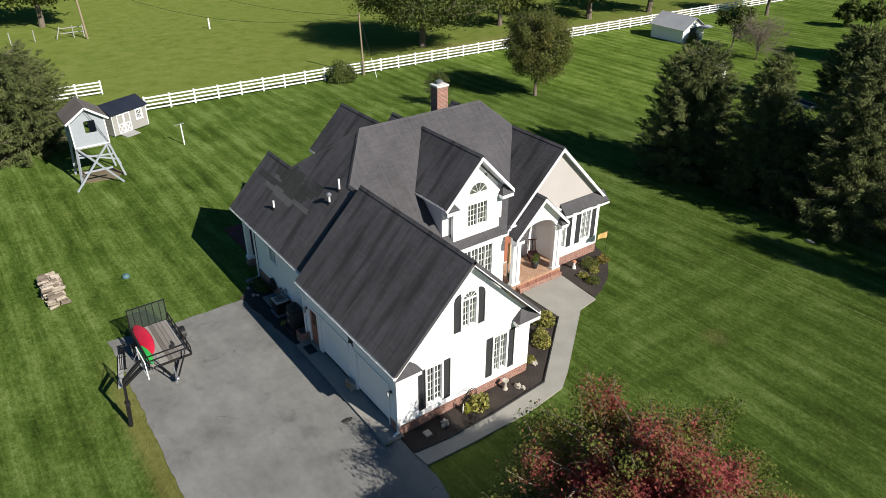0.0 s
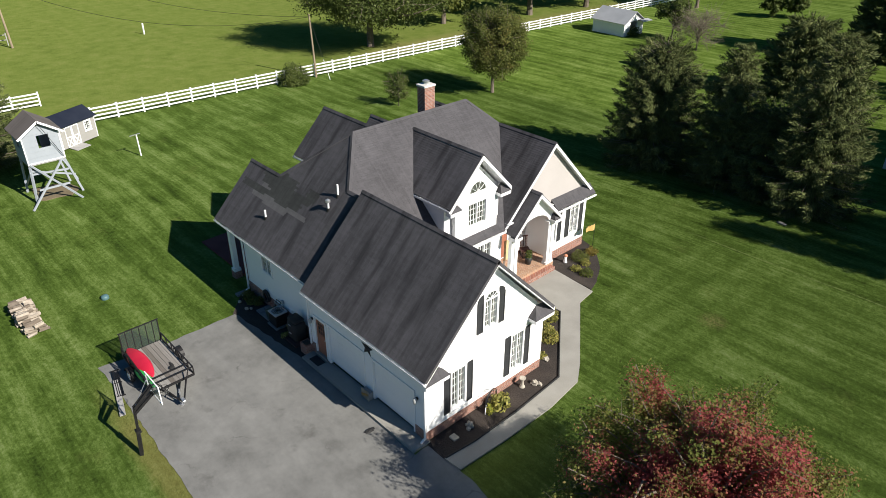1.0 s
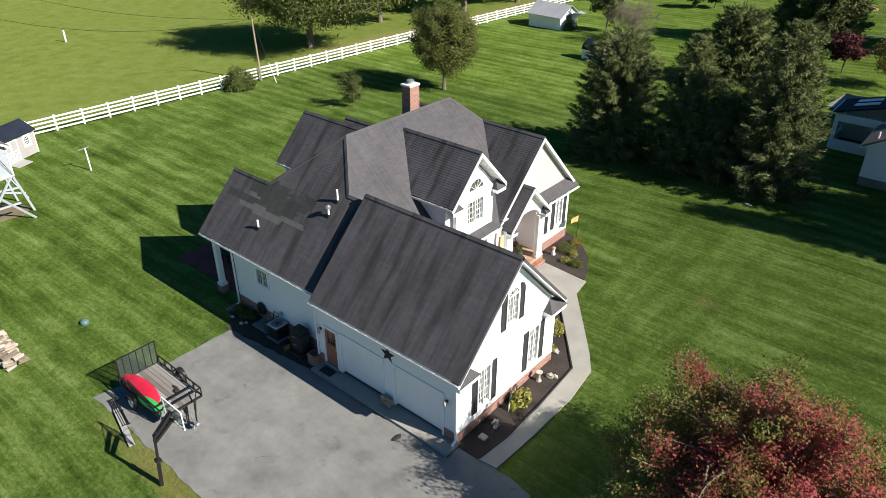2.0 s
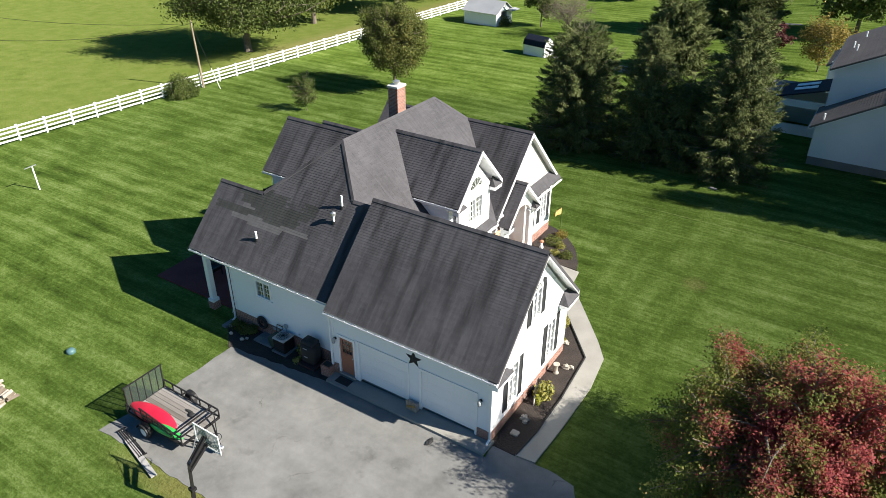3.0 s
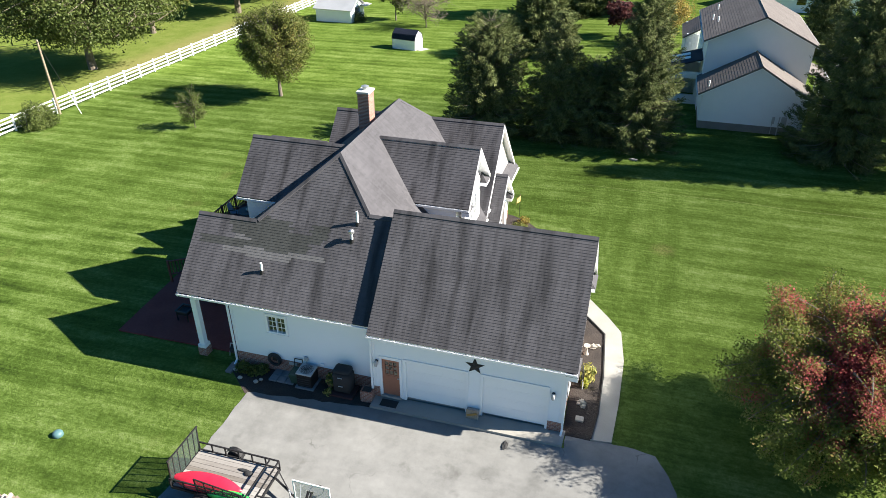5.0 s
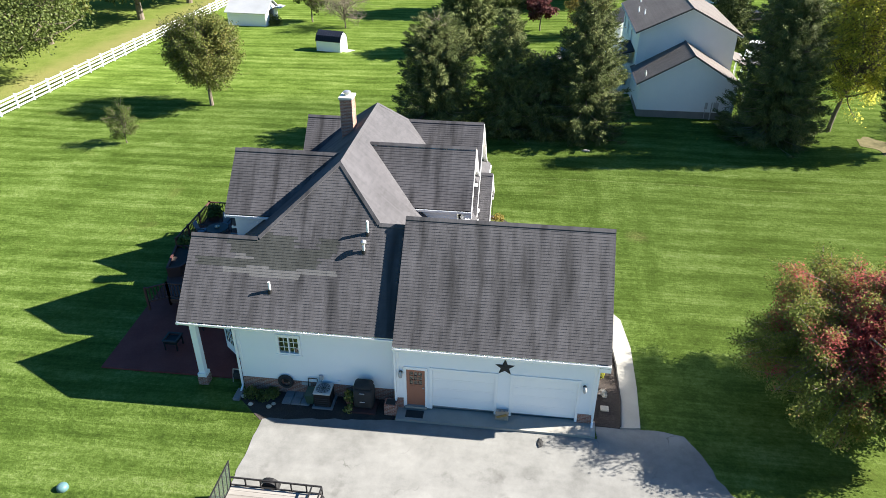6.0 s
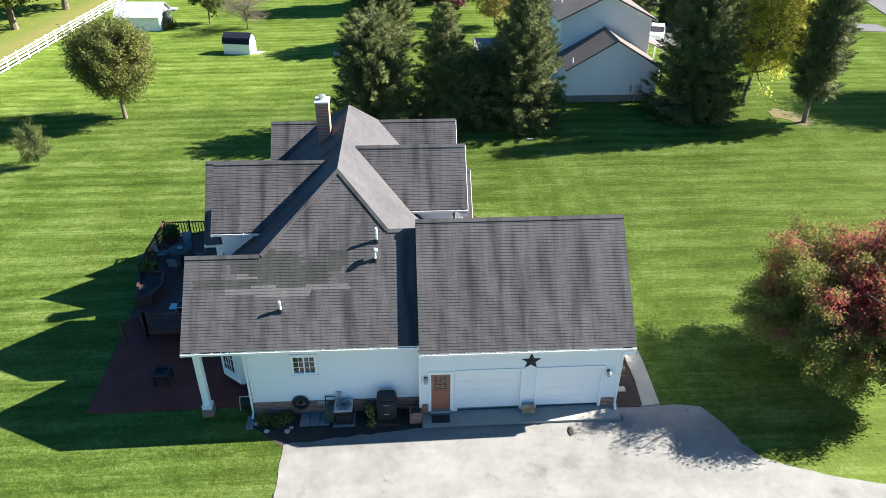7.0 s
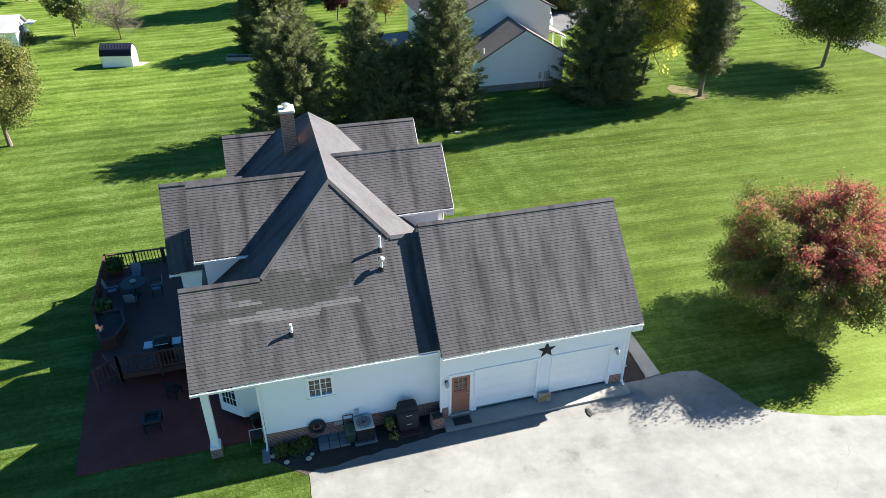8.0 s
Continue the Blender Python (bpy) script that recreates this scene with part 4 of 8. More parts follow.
gutter(house, (-8.24, -0.35, 3.27), (0.44, -0.35, 3.27), (0, 1, 0))
gutter(house, (-17.6, 0.12, 3.31), (-8.3, 0.12, 3.31), (0, 1, 0))
gutter(house, (-5.75, 7.3, 3.40), (-5.75, 10.8, 3.40), (-1, 0, 0))
gutter(house, (-5.55, 14.9, 3.20), (-5.55, 18.45, 3.20), (-1, 0, 0))
gutter(house, (-17.15, 5.2, 5.80), (-13.6, 5.2, 5.80), (0, 1, 0))
gutter(house, (-18.9, 9.3, 2.85), (-17.2, 9.3, 2.85), (0, 1, 0))
gutter(house, (-8.6, 6.75, 5.90), (-5.76, 6.75, 5.90), (0, 1, 0))
downspout(house, 0.06, -0.06, -0.2, 3.2)
downspout(house, -15.28, 0.40, -0.4, 3.3)
downspout(house, -8.22, -0.08, -0.2, 3.2)
eave_return(house, 0.0, -0.33, 1)
eave_return(house, 0.0, 7.33, -1)
eave_return(house, -6.1, 6.78, 1, 0.35, 0.75, 5.62)
eave_return(house, -6.1, 11.06, -1, 0.35, 0.75, 5.62)
eave_return(house, -5.45, 10.88, 1, 0.36, 0.55, 2.98)
eave_return(house, -5.45, 14.72, -1, 0.36, 0.55, 2.98)

# windows and shutters
window(house, "x", 0.0, 1, *LW)
window(house, "x", 0.0, 1, *FW)
window(house, "x", 0.0, 1, *UW, rows=4, arch=0.36, label="arched white window")
for u0, u1, z0, z1 in ((1.02, 1.36, 0.55, 2.62), (2.30, 2.64, 0.55, 2.62), (4.62, 4.96, 0.55, 2.66), (5.88, 6.22, 0.55, 2.66)):
    shutter(house, "x", 0.0, 1, u0, u1, z0, z1)
shutter(house, "x", 0.0, 1, 2.82, 3.16, 3.76, 5.58, 0.32, 1)
shutter(house, "x", 0.0, 1, 4.08, 4.42, 3.76, 5.58, 0.32, -1)
window(house, "y", 0.5, -1, *CASE, cols=2, rows=3)
window(house, "x", -6.1, 1, *FRENCH, sashes=4, cols=2, rows=6, label="tall white glazed front window")
window(house, "x", -6.1, 1, *BW1)
window(house, "x", -6.1, 1, *BW2)
for u0, u1 in ((16.43, 16.78), (17.70, 18.05), (15.68, 16.03)):
    shutter(house, "x", -6.1, 1, u0, u1, 0.76, 2.84)
window(house, "x", -6.12, 1, *DW, cols=3, rows=4)
window(house, "x", -6.12, 1, 8.33, 9.55, 6.02, 6.14, sashes=1, cols=1, rows=1, arch=0.60, label="half-round fanlight")

# garage doors and side door
for u0, u1, z0, z1 in (GD1, GD2):
    d = part("garage_door", Geo().box(u0, 0.10, -0.06, u1, 0.14, z1), TRIM, house, "white sectional garage door")
    h = (z1 - 0.0) / 4
    for k in range(4):
        g = Geo().box(u0 + 0.01, 0.06, k * h + 0.002 - 0.03, u1 - 0.01, 0.10, (k + 1) * h - 0.002 - 0.03)
        w = (u1 - u0) / 8
        for i in range(8):
            g.box(u0 + i * w + 0.05, 0.056, k * h + 0.08, u0 + (i + 1) * w - 0.05, 0.06, (k + 1) * h - 0.12)
        part("section", g, TRIM, d)
    g = Geo()
    for a, b in ((u0 - 0.09, u0 + 0.012), (u1 - 0.012, u1 + 0.09)):
        g.box(a, -0.045, -0.12, b, 0.12, z1)
    g.box(u0 - 0.09, -0.05, z1 - 0.012, u1 + 0.09, 0.12, z1 + 0.10)
    part("casing", g, TRIM, d)
u0, u1, z0, z1 = DOOR
d = part("side_door", Geo().box(u0 + 0.04, 0.02, -0.04, u1 - 0.04, 0.07, 1.02).box(u0 + 0.04, 0.02, 1.02, u0 + 0.17, 0.07, z1 - 0.04).box(u1 - 0.17, 0.02, 1.02, u1 - 0.04, 0.07, z1 - 0.04).box(u0 + 0.17, 0.02, 1.78, u1 - 0.17, 0.07, z1 - 0.04)
         .box(u0 + 0.17, 0.03, 1.02, u1 - 0.17, 0.06, 1.09), DOORWOOD, house, "red-brown wooden door with nine small panes")
g = Geo()
for i in (1, 2):
    u = u0 + 0.17 + (u1 - u0 - 0.34) * i / 3
    g.box(u - 0.014, 0.025, 1.09, u + 0.014, 0.06, 1.78)
for j in (1, 2):
    z = 1.09 + 0.69 * j / 3
    g.box(u0 + 0.17, 0.027, z - 0.014, u1 - 0.17, 0.058, z + 0.014)
part("glazing_bar", g, DOORWOOD, d)
part("pane", Geo().box(u0 + 0.17, 0.042, 1.09, u1 - 0.17, 0.048, 1.78), GLASS, d).visible_shadow = False
# dark sheet added behind the door's panes in place of indoor shade
part("blind", Geo().box(u0 + 0.17, 0.064, 1.05, u1 - 0.17, 0.069, 1.80), PANE_BACKING, d, "near-black sheet added behind the glass as room shade")
g = Geo().box(u0 - 0.07, -0.045, -0.12, u0 + 0.04, 0.09, z1).box(u1 - 0.04, -0.045, -0.12, u1 + 0.07, 0.09, z1).box(u0 - 0.07, -0.05, z1 - 0.04, u1 + 0.07, 0.09, z1 + 0.09)
part("casing", g, TRIM, d)
part("knob", Geo().lump(u1 - 0.12, -0.01, 0.95, 0.035, 0.04, 0.035, 1), STEEL, d, smooth=True)
part("threshold", Geo().box(u0 - 0.03, -0.10, -0.16, u1 + 0.03, 0.1, -0.05), CONCRETE, d)

# front porch: brick floor and steps, white columns, arched gable
porch = part("porch_floor", Geo().box(-7.6, 10.95, -0.5, -5.45, 14.75, 0.12), BRICKZ, house, "herringbone red brick porch floor")
part("step", Geo().box(-5.45, 11.35, -0.6, -5.12, 14.55, -0.06), BRICKX, house, "red brick porch step")
for y in (11.12, 11.42, 14.18, 14.48):
    c = part("column", Geo().box(-5.68, y - 0.12, 0.24, -5.44, y + 0.12, 2.78), TRIM, house, "square white porch column", bevel=0.012)
    part("column_base", Geo().box(-5.72, y - 0.16, 0.12, -5.40, y + 0.16, 0.24), TRIM, c)
    part("column_cap", Geo().box(-5.71, y - 0.15, 2.78, -5.41, y + 0.15, 2.90), TRIM, c)
g = Geo()
n = 24
for i in range(n):
    ya, yb = 10.95 + 3.7 * i / n, 10.95 + 3.7 * (i + 1) / n
    def low(y):
        t = abs(y - 12.8) / 1.28
        return 2.88 + (0.75 * math.sqrt(max(0.0, 1 - t * t)) if t < 1 else 0.0)
    def high(y):
        return 4.98 - abs(y - 12.8)
    pa = [(-5.68, ya, low(ya)), (-5.68, yb, low(yb)), (-5.44, yb, low(yb)), (-5.44, ya, low(ya))]
    g.hexa(pa + [(x, y, high(y)) for x, y, z in pa])
part("porch_gable", g, TRIM, house, "white arched porch gable")
part("porch_ceiling", Geo().box(-7.6, 10.95, 3.66, -5.68, 14.65, 3.72), TRIM, house)
d = part("front_door", Geo().box(-7.74, 12.15, 0.12, -7.69, 13.10, 2.12), DOORWOOD, house, "wooden front door under the porch")
g = Geo()
for a, b in ((0.3, 0.95), (1.15, 1.9)):
    for c in (12.25, 12.68):
        g.box(-7.69, c, a, -7.675, c + 0.32, b)
part("panel", g, DOORWOOD, d)

# back porch: post on a brick pier, slanted bay
part("porch_post", Geo().box(-17.36, 0.58, 0.10, -17.08, 0.86, 3.2), TRIM, house, "square white porch post", bevel=0.012)
part("post_base", Geo().box(-17.42, 0.52, -0.05, -17.02, 0.92, 0.12), TRIM, house)
part("pier", Geo().box(-17.44, 0.50, -0.7, -17.0, 0.94, -0.05), BRICKX, house, "red brick pier")
g = Geo()
bay = [(-15.15, 2.1), (-16.1, 2.1), (-17.0, 2.85), (-17.0, 5.3), (-15.15, 5.3)]
g.prism([(x, y, -0.12) for x, y in bay], (0, 0, 3.6))
part("bay", g, WHITE, house, "slanted white bay under the porch roof")
g, p = Geo(), Geo()
a, b = Vector((-16.1, 2.1, 0)), Vector((-17.0, 2.85, 0))
d = (b - a).normalized()
out = Vector((d.y, -d.x, 0)) if Vector((d.y, -d.x, 0)).y < 0 else Vector((-d.y, d.x, 0))
for u0, u1 in ((0.16, 0.24), (0.94, 1.02), (0.42, 0.44), (0.58, 0.60), (0.75, 0.77)):
    q = [a + d * u0, a + d * u1, a + d * u1 + out * 0.05, a + d * u0 + out * 0.05]
    g.hexa([(v.x, v.y, 0.38) for v in q] + [(v.x, v.y, 2.45) for v in q])
for z in (0.34, 0.75, 1.16, 1.57, 1.98, 2.40):
    q = [a + d * 0.16, a + d * 1.02, a + d * 1.02 + out * 0.045, a + d * 0.16 + out * 0.045]
    w = 0.07 if z in (0.34, 2.40) else 0.02
    g.hexa([(v.x, v.y, z) for v in q] + [(v.x, v.y, z + w) for v in q])
w = part("window", g, TRIM, house)
q = [a + d * 0.20, a + d * 0.98, a + d * 0.98 + out * 0.02, a + d * 0.20 + out * 0.02]
p.hexa([(v.x, v.y, 0.38) for v in q] + [(v.x, v.y, 2.41) for v in q])
part("pane", p, BLACK, w, "dark glass")

# chimney and vent pipes
c = part("chimney", Geo().box(-12.86, 10.88, 6.5, -12.24, 11.62, 9.62), BRICKX, house, "red brick chimney")
part("cap", Geo().box(-12.91, 10.83, 9.62, -12.19, 11.67, 9.74), COPING, c, "pale cement cap", bevel=0.02)
part("flue", Geo().lathe(-12.55, 11.25, [(9.74, 0.14), (9.88, 0.13), (9.89, 0.20), (9.93, 0.20), (9.98, 0.08)]), STEEL, c, "round metal flue cowl")
part("flashing", Geo().box(-12.93, 10.81, 7.35, -12.17, 11.69, 7.47), STEEL, c)
for x, y, h, k in ((-9.85, 3.18, 0.60, 0), (-9.92, 2.62, 0.42, 1), (-13.72, 1.22, 0.45, 0)):
    z = 3.36 + (y - 0.12) * 1.0076
    p = part("vent_pipe", Geo().tube((x, y, z - 0.1), (x, y, z + h), 0.052, n=10), TRIM, house, "white plastic vent pipe")
    if k:
        part("cowl", Geo().lathe(x, y, [(z + h - 0.02, 0.13), (z + h + 0.08, 0.13), (z + h + 0.14, 0.05)], 10), STEEL, p)
    part("boot", Geo().tube((x, y, z - 0.1), (x, y, z + 0.08), 0.12, 0.075, n=10), BLACK, p)

# star, lanterns, meter boxes on the walls
star = Geo()
pts = []
for i in range(10):
    r = 0.43 if i % 2 == 0 else 0.18
    t = math.pi / 2 + math.pi * i / 5
    pts.append((-3.68 + r * math.cos(t), 2.47 + r * math.sin(t)))
star.add([(x, -0.022, z) for x, z in pts] + [(-3.68, -0.075, 2.47), (-3.68, -0.02, 2.47)], [(i, (i + 1) % 10, 10) for i in range(10)] + [((i + 1) % 10, i, 11) for i in range(10)])
tagged(part("barn_star", star, RUBBER), "black metal barn star on white siding", "wall star")


def lantern(x, z):
    t = thing("wall_lantern", "small grey wall lantern on white siding", "wall lamp", x, -0.02, z, group="garage lanterns")
    part("backplate", Geo().tube((0, 0.0, 0.05), (0, -0.03, 0.05), 0.07, n=12), SHUTTER, t)
    part("shade", Geo().lathe(0, -0.14, [(-0.15, 0.06), (-0.06, 0.085), (0.06, 0.085), (0.12, 0.05), (0.15, 0.02)], 14), GREYPLASTIC, t, "pale grey shade", smooth=True)
    part("arm", Geo().beam((0, -0.02, 0.1), (0, -0.14, 0.14), 0.025, 0.025), SHUTTER, t)


lantern(-0.42, 1.78)
lantern(-7.98, 1.72)

# ---- trees and shrubs ----
def cards(name, p, a, b, material, parent, label=""):
    """Many small leaves: centres p with half-axes a and b, each a folded four-cornered leaf."""
    k = len(p)
    fold = np.cross(a, b)
    fold *= (0.25 * np.linalg.norm(b, axis=1) / (np.linalg.norm(fold, axis=1) + 1e-9))[:, None]
    v = np.stack([p - a, p - b + fold, p + a, p + b + fold], 1).reshape(-1, 3)
    me = bpy.data.meshes.new(name)
    me.vertices.add(4 * k)
    me.vertices.foreach_set("co", v.astype(np.float32).ravel())
    me.loops.add(4 * k)
    me.loops.foreach_set("vertex_index", np.arange(4 * k, dtype=np.int32))
    me.polygons.add(k)
    me.polygons.foreach_set("loop_start", np.arange(0, 4 * k, 4, dtype=np.int32))
    me.update(calc_edges=True)
    me.materials.append(material)
    ob = new(name, me)
    ob.parent = parent
    if label:
        ob["label"] = label
    return ob


def unit(v):
    return v / (np.linalg.norm(v, axis=1, keepdims=True) + 1e-9)


def limb_path(g, p, q, r0, r1, bend, rng, n=4, sides=6):
    """A bent tapering limb."""
    p, q = np.array(p, float), np.array(q, float)
    side = rng.normal(size=3) * bend
    last, out = p, [p]
    for i in range(1, n + 1):
        t = i / n
        here = p + (q - p) * t + side * math.sin(math.pi * t) + np.array([0, 0, bend * 0.6 * math.sin(math.pi * t)])
        g.tube(last, here, r0 + (r1 - r0) * (i - 1) / n, r0 + (r1 - r0) * t, sides)
        last = here
        out.append(here)
    return out


def broadleaf(name, label, x, y, height, radius, material, seed, trunk=0.25, clear=0.22, leaf=0.16, count=9000, tips=70, tall=0.55, lean=0.0, bare=False, clump=0.13, twigs=0, group="", category="tree", lobes=0.28, full=0.0):
    """A broadleaved tree: trunk, limbs, twigs, and leaves gathered in clumps with gaps between."""
    rng = np.random.default_rng(seed)
    t = thing(name, label, category, x, y, land(x, y) - 0.05, group=group)
    base = height * clear
    mid = np.array([lean, 0, base + (height - base) * tall * 0.9])
    fork = np.array([lean * 0.3, 0, base])
    g = Geo()
    limb_path(g, (0, 0, -0.1), fork, trunk, trunk * 0.75, 0.04 * height * 0.2, rng, 3, 9)
    limb_path(g, fork, mid + np.array([0, 0, (height - base) * 0.25]), trunk * 0.7, trunk * 0.12, 0.15, rng, 4, 7)
    part("trunk", g, BARK, t)
    d = unit(rng.normal(size=(tips, 3)) * np.array([1, 1, 0.9]) + np.array([0, 0, 0.15]))
    up, down = height - mid[2], mid[2] - base * 0.85
    lump = np.array([1 + lobes * noise.noise(Vector(v) * (1.9 + 2.5 * max(0.0, lobes - 0.28)) + Vector((seed * 3.7, 0, 0))) for v in d])
    reach = (0.62 + 0.38 * rng.random(tips) ** 0.5) * lump
    wide = np.where(d[:, 2] < 0.2, np.maximum(np.hypot(d[:, 0], d[:, 1]), 0.3) ** -full, 1.0)  # full: a skirt that keeps its width low down
    ends = mid + d * np.stack([wide, wide, np.ones(tips)], 1) * reach[:, None] * np.where(d[:, 2:3] > 0, np.array([radius, radius, up]), np.array([radius, radius, down]))
    g = Geo()
    nodes = []
    for e in ends:
        s = fork + (mid - fork) * rng.random() * 1.25 + np.array([0, 0, 0.05 * height * rng.random()])
        s[2] = min(s[2], e[2] + 0.2 * height)
        nodes.append(limb_path(g, s, e, trunk * (0.30 + 0.15 * rng.random()), 0.014, 0.10 * radius, rng, 4, 5))
        for _ in range(twigs):
            a = nodes[-1][3] + (e - nodes[-1][3]) * rng.random()
            b = a + unit((e - mid)[None])[0] * radius * 0.05 + rng.normal(size=3) * radius * 0.05
            g.tube(a, b, 0.006, 0.0025, 3)
        if bare:
            for _ in range(16):
                a = nodes[-1][2 + rng.integers(0, 3)] if rng.random() < 0.7 else e
                b = a + rng.normal(size=3) * radius * 0.20 + np.array([0, 0, 0.1])
                g.tube(a, b, 0.016, 0.008, 4)
    part("limb", g, BARK, t)
    if bare:
        return t
    per = np.maximum(1, (count * (0.4 + 1.2 * rng.random(tips)) / tips).astype(int))
    cloud = []
    for e, path, n in zip(ends, nodes, per):
        along = rng.random(n) ** 0.6
        spine = path[2] + (e - path[2]) * along[:, None]
        cloud.append(spine + np.clip(rng.normal(size=(n, 3)), -1.7, 1.7) * radius * clump * np.array([1.0, 1.0, 0.8]))
    p = np.concatenate(cloud)
    out = unit(p - mid) * 0.6 + np.array([0, 0, 0.5])
    nrm = unit(out + rng.normal(size=p.shape) * 0.8)
    a = unit(np.cross(nrm, rng.normal(size=p.shape)))
    b = np.cross(nrm, a)
    s = leaf * (0.6 + 0.8 * rng.random((len(p), 1)))
    cards("crown", p, a * s, b * s * 0.62, material, t)
    return t


def conifer(name, label, x, y, height, radius, seed, material=None, skirt=0.02, trunk=0.22, power=0.5, dense=1.0, group="", category="tree", spray=0.135):
    """A spruce: a straight trunk and whorls of sweeping boughs; each bough carries tufts that hang in curtains and turn up at the tip."""
    rng = np.random.default_rng(seed)
    t = thing(name, label, category, x, y, land(x, y) - 0.05, group=group)
    part("trunk", Geo().tube((0, 0, -0.1), (0, 0, height * 0.96), trunk, 0.02, 8), BARK, t)
    P, A, B = [], [], []
    g = Geo()
    z, turn = height * skirt + 0.5, rng.random() * 6
    while z < height * 0.985:
        k = 1 - z / height
        full = radius * min(1.0, k / 0.06) ** 0.3 * k ** power * (0.80 + 0.20 * min(1.0, (z - height * skirt) / (0.18 * height)))
        boughs = 7 + int(full * 1.9)
        for i in range(boughs):
            w = turn + 2 * math.pi * (i + 0.5 * rng.random()) / boughs
            h0 = z + 0.5 * (rng.random() - 0.5)
            bulge = 1 + 0.22 * noise.noise((math.cos(w) * 1.4 + seed, math.sin(w) * 1.4, h0 * 0.5))
            L = full * bulge * (0.78 + 0.30 * rng.random()) + 0.15
            droop = -0.10 + 0.85 * k - 0.35 * (1 - k) + 0.10 * rng.normal()
            d = np.array([math.cos(w), math.sin(w), 0])
            s = np.array([-d[1], d[0], 0])

            def along(f):
                return np.array([0, 0, h0]) + d * (L * f)[:, None] + np.array([0, 0, 1.0]) * (L * (-droop * 0.62 * f + 0.30 * f ** 3))[:, None]

            if L > 0.7:
                q = along(np.array([0.0, 0.5, 0.95]))
                g.tube(q[0], q[1], 0.028 * L ** 0.5, 0.018 * L ** 0.5, 4)
                g.tube(q[1], q[2], 0.018 * L ** 0.5, 0.006, 4)
            tufts = max(3, int(L * 5.2))
            f = 0.22 + 0.80 * (np.arange(tufts) + rng.random(tufts)) / tufts
            side = rng.uniform(-1, 1, tufts) * (0.04 + 0.30 * L * np.maximum(0.05, 1.06 - f))
            knot = along(f) + s * side[:, None]
            for c, ff, sd in zip(knot, f, side):
                n = max(5, int((19 + 7 * rng.random()) * dense))
                tip = ff > 0.86
                spread = rng.normal(size=(n, 3)) * np.array([0.13, 0.13, 0.05]) * (spray / 0.15)
                hang = rng.random(n) ** 1.2 * (0.16 if tip else 0.50) * min(1.0, 0.45 + 0.22 * L) * (spray / 0.15) ** 0.5
                m = c + spread + d * (0.10 * rng.random((n, 1)))
                m[:, 2] -= hang
                ax = d * (0.60 + 0.5 * rng.random((n, 1))) + s * (np.sign(sd) * 0.35 + 0.45 * rng.normal(size=(n, 1)))
                ax[:, 2] += (0.35 if tip else -0.75) + 0.35 * rng.normal(size=n) + (0.5 if k < 0.15 else 0.0)
                ax = unit(ax) * spray * (0.7 + 0.7 * rng.random((n, 1)))
                nb = unit(np.cross(ax, d * 0.7 + np.array([0, 0, 0.9]) + rng.normal(size=(n, 3)) * 0.5)) * spray * (0.15 + 0.12 * rng.random((n, 1)))
                P.append(m), A.append(ax), B.append(nb)
        turn += 0.41
        z += (0.34 + 0.14 * k) * (spray / 0.15) ** 0.6
    P.append(np.array([[0, 0, height * 0.97]])), A.append(np.array([[0.0, 0.0, 0.40]])), B.append(np.array([[0.05, 0.0, 0.0]]))
    part("bough", g, BARK, t)
    cards("crown", np.concatenate(P), np.concatenate(A), np.concatenate(B), material or SPRUCE, t)
    return t


def shrub(name, label, x, y, height, radius, material, seed, count=260, leaf=0.07, group="", category="shrub", z=None, stems=True):
    """A low plant: a few stems and a loose heap of leaves."""
    rng = np.random.default_rng(seed)
    t = thing(name, label, category, x, y, land(x, y) if z is None else z, group=group)
    d = unit(rng.normal(size=(count, 3)) * np.array([1, 1, 0.7]) + np.array([0, 0, 0.35]))
    d[:, 2] = np.abs(d[:, 2])
    lump = np.array([1 + 0.35 * noise.noise(Vector(v) * 2.2 + Vector((seed, 0, 0))) for v in d])
    p = d * (lump * (0.35 + 0.65 * rng.random(count) ** 0.5))[:, None] * np.array([radius, radius, height * 0.92]) + np.array([0, 0, 0.05 * height])
    nrm = unit(d + rng.normal(size=p.shape) * 0.7)
    a = unit(np.cross(nrm, rng.normal(size=p.shape)))
    b = np.cross(nrm, a)
    s = leaf * (0.6 + 0.8 * rng.random((count, 1)))
    if stems:
        g = Geo()
        for i in range(6):
            e = p[rng.integers(0, count)]
            g.tube((0.03 * rng.normal(), 0.03 * rng.normal(), -0.05), tuple(e), 0.012 + 0.01 * radius, 0.006, 4)
        part("stem", g, BARK, t)
    cards("foliage", p, a * s, b * s * 0.5, material, t)
    return t



# ---- the neighbour's house ----
nb = thing("neighbour_house", "pale two-storey house with a lower gabled garage wing", "house")
part("wall", clapboard("y", 38.6, -1, gable(6.05, 14.15, 2.85, 5.2), 0.38, 5.2, course=0.15), NBWALL, nb, weld=True)
part("wall", clapboard("x", 6.05, -1, flat(38.7, 43.0), 0.38, 2.85, course=0.15), NBWALL, nb, weld=True)
part("wall", clapboard("x", 14.15, 1, flat(38.7, 43.0), 0.38, 2.85, course=0.15), NBWALL, nb, weld=True)
part("wall", clapboard("y", 43.2, -1, gable(6.05, 14.5, 5.95, 8.05), -0.3, 8.05, course=0.15), NBWALL, nb, weld=True)
part("wall", clapboard("x", 6.05, -1, flat(43.3, 55.6), -0.3, 5.95, [(47.6, 48.6, 3.9, 5.3), (50.6, 51.6, 3.9, 5.3), (53.6, 54.6, 3.9, 5.3)], course=0.15), NBWALL, nb, weld=True)
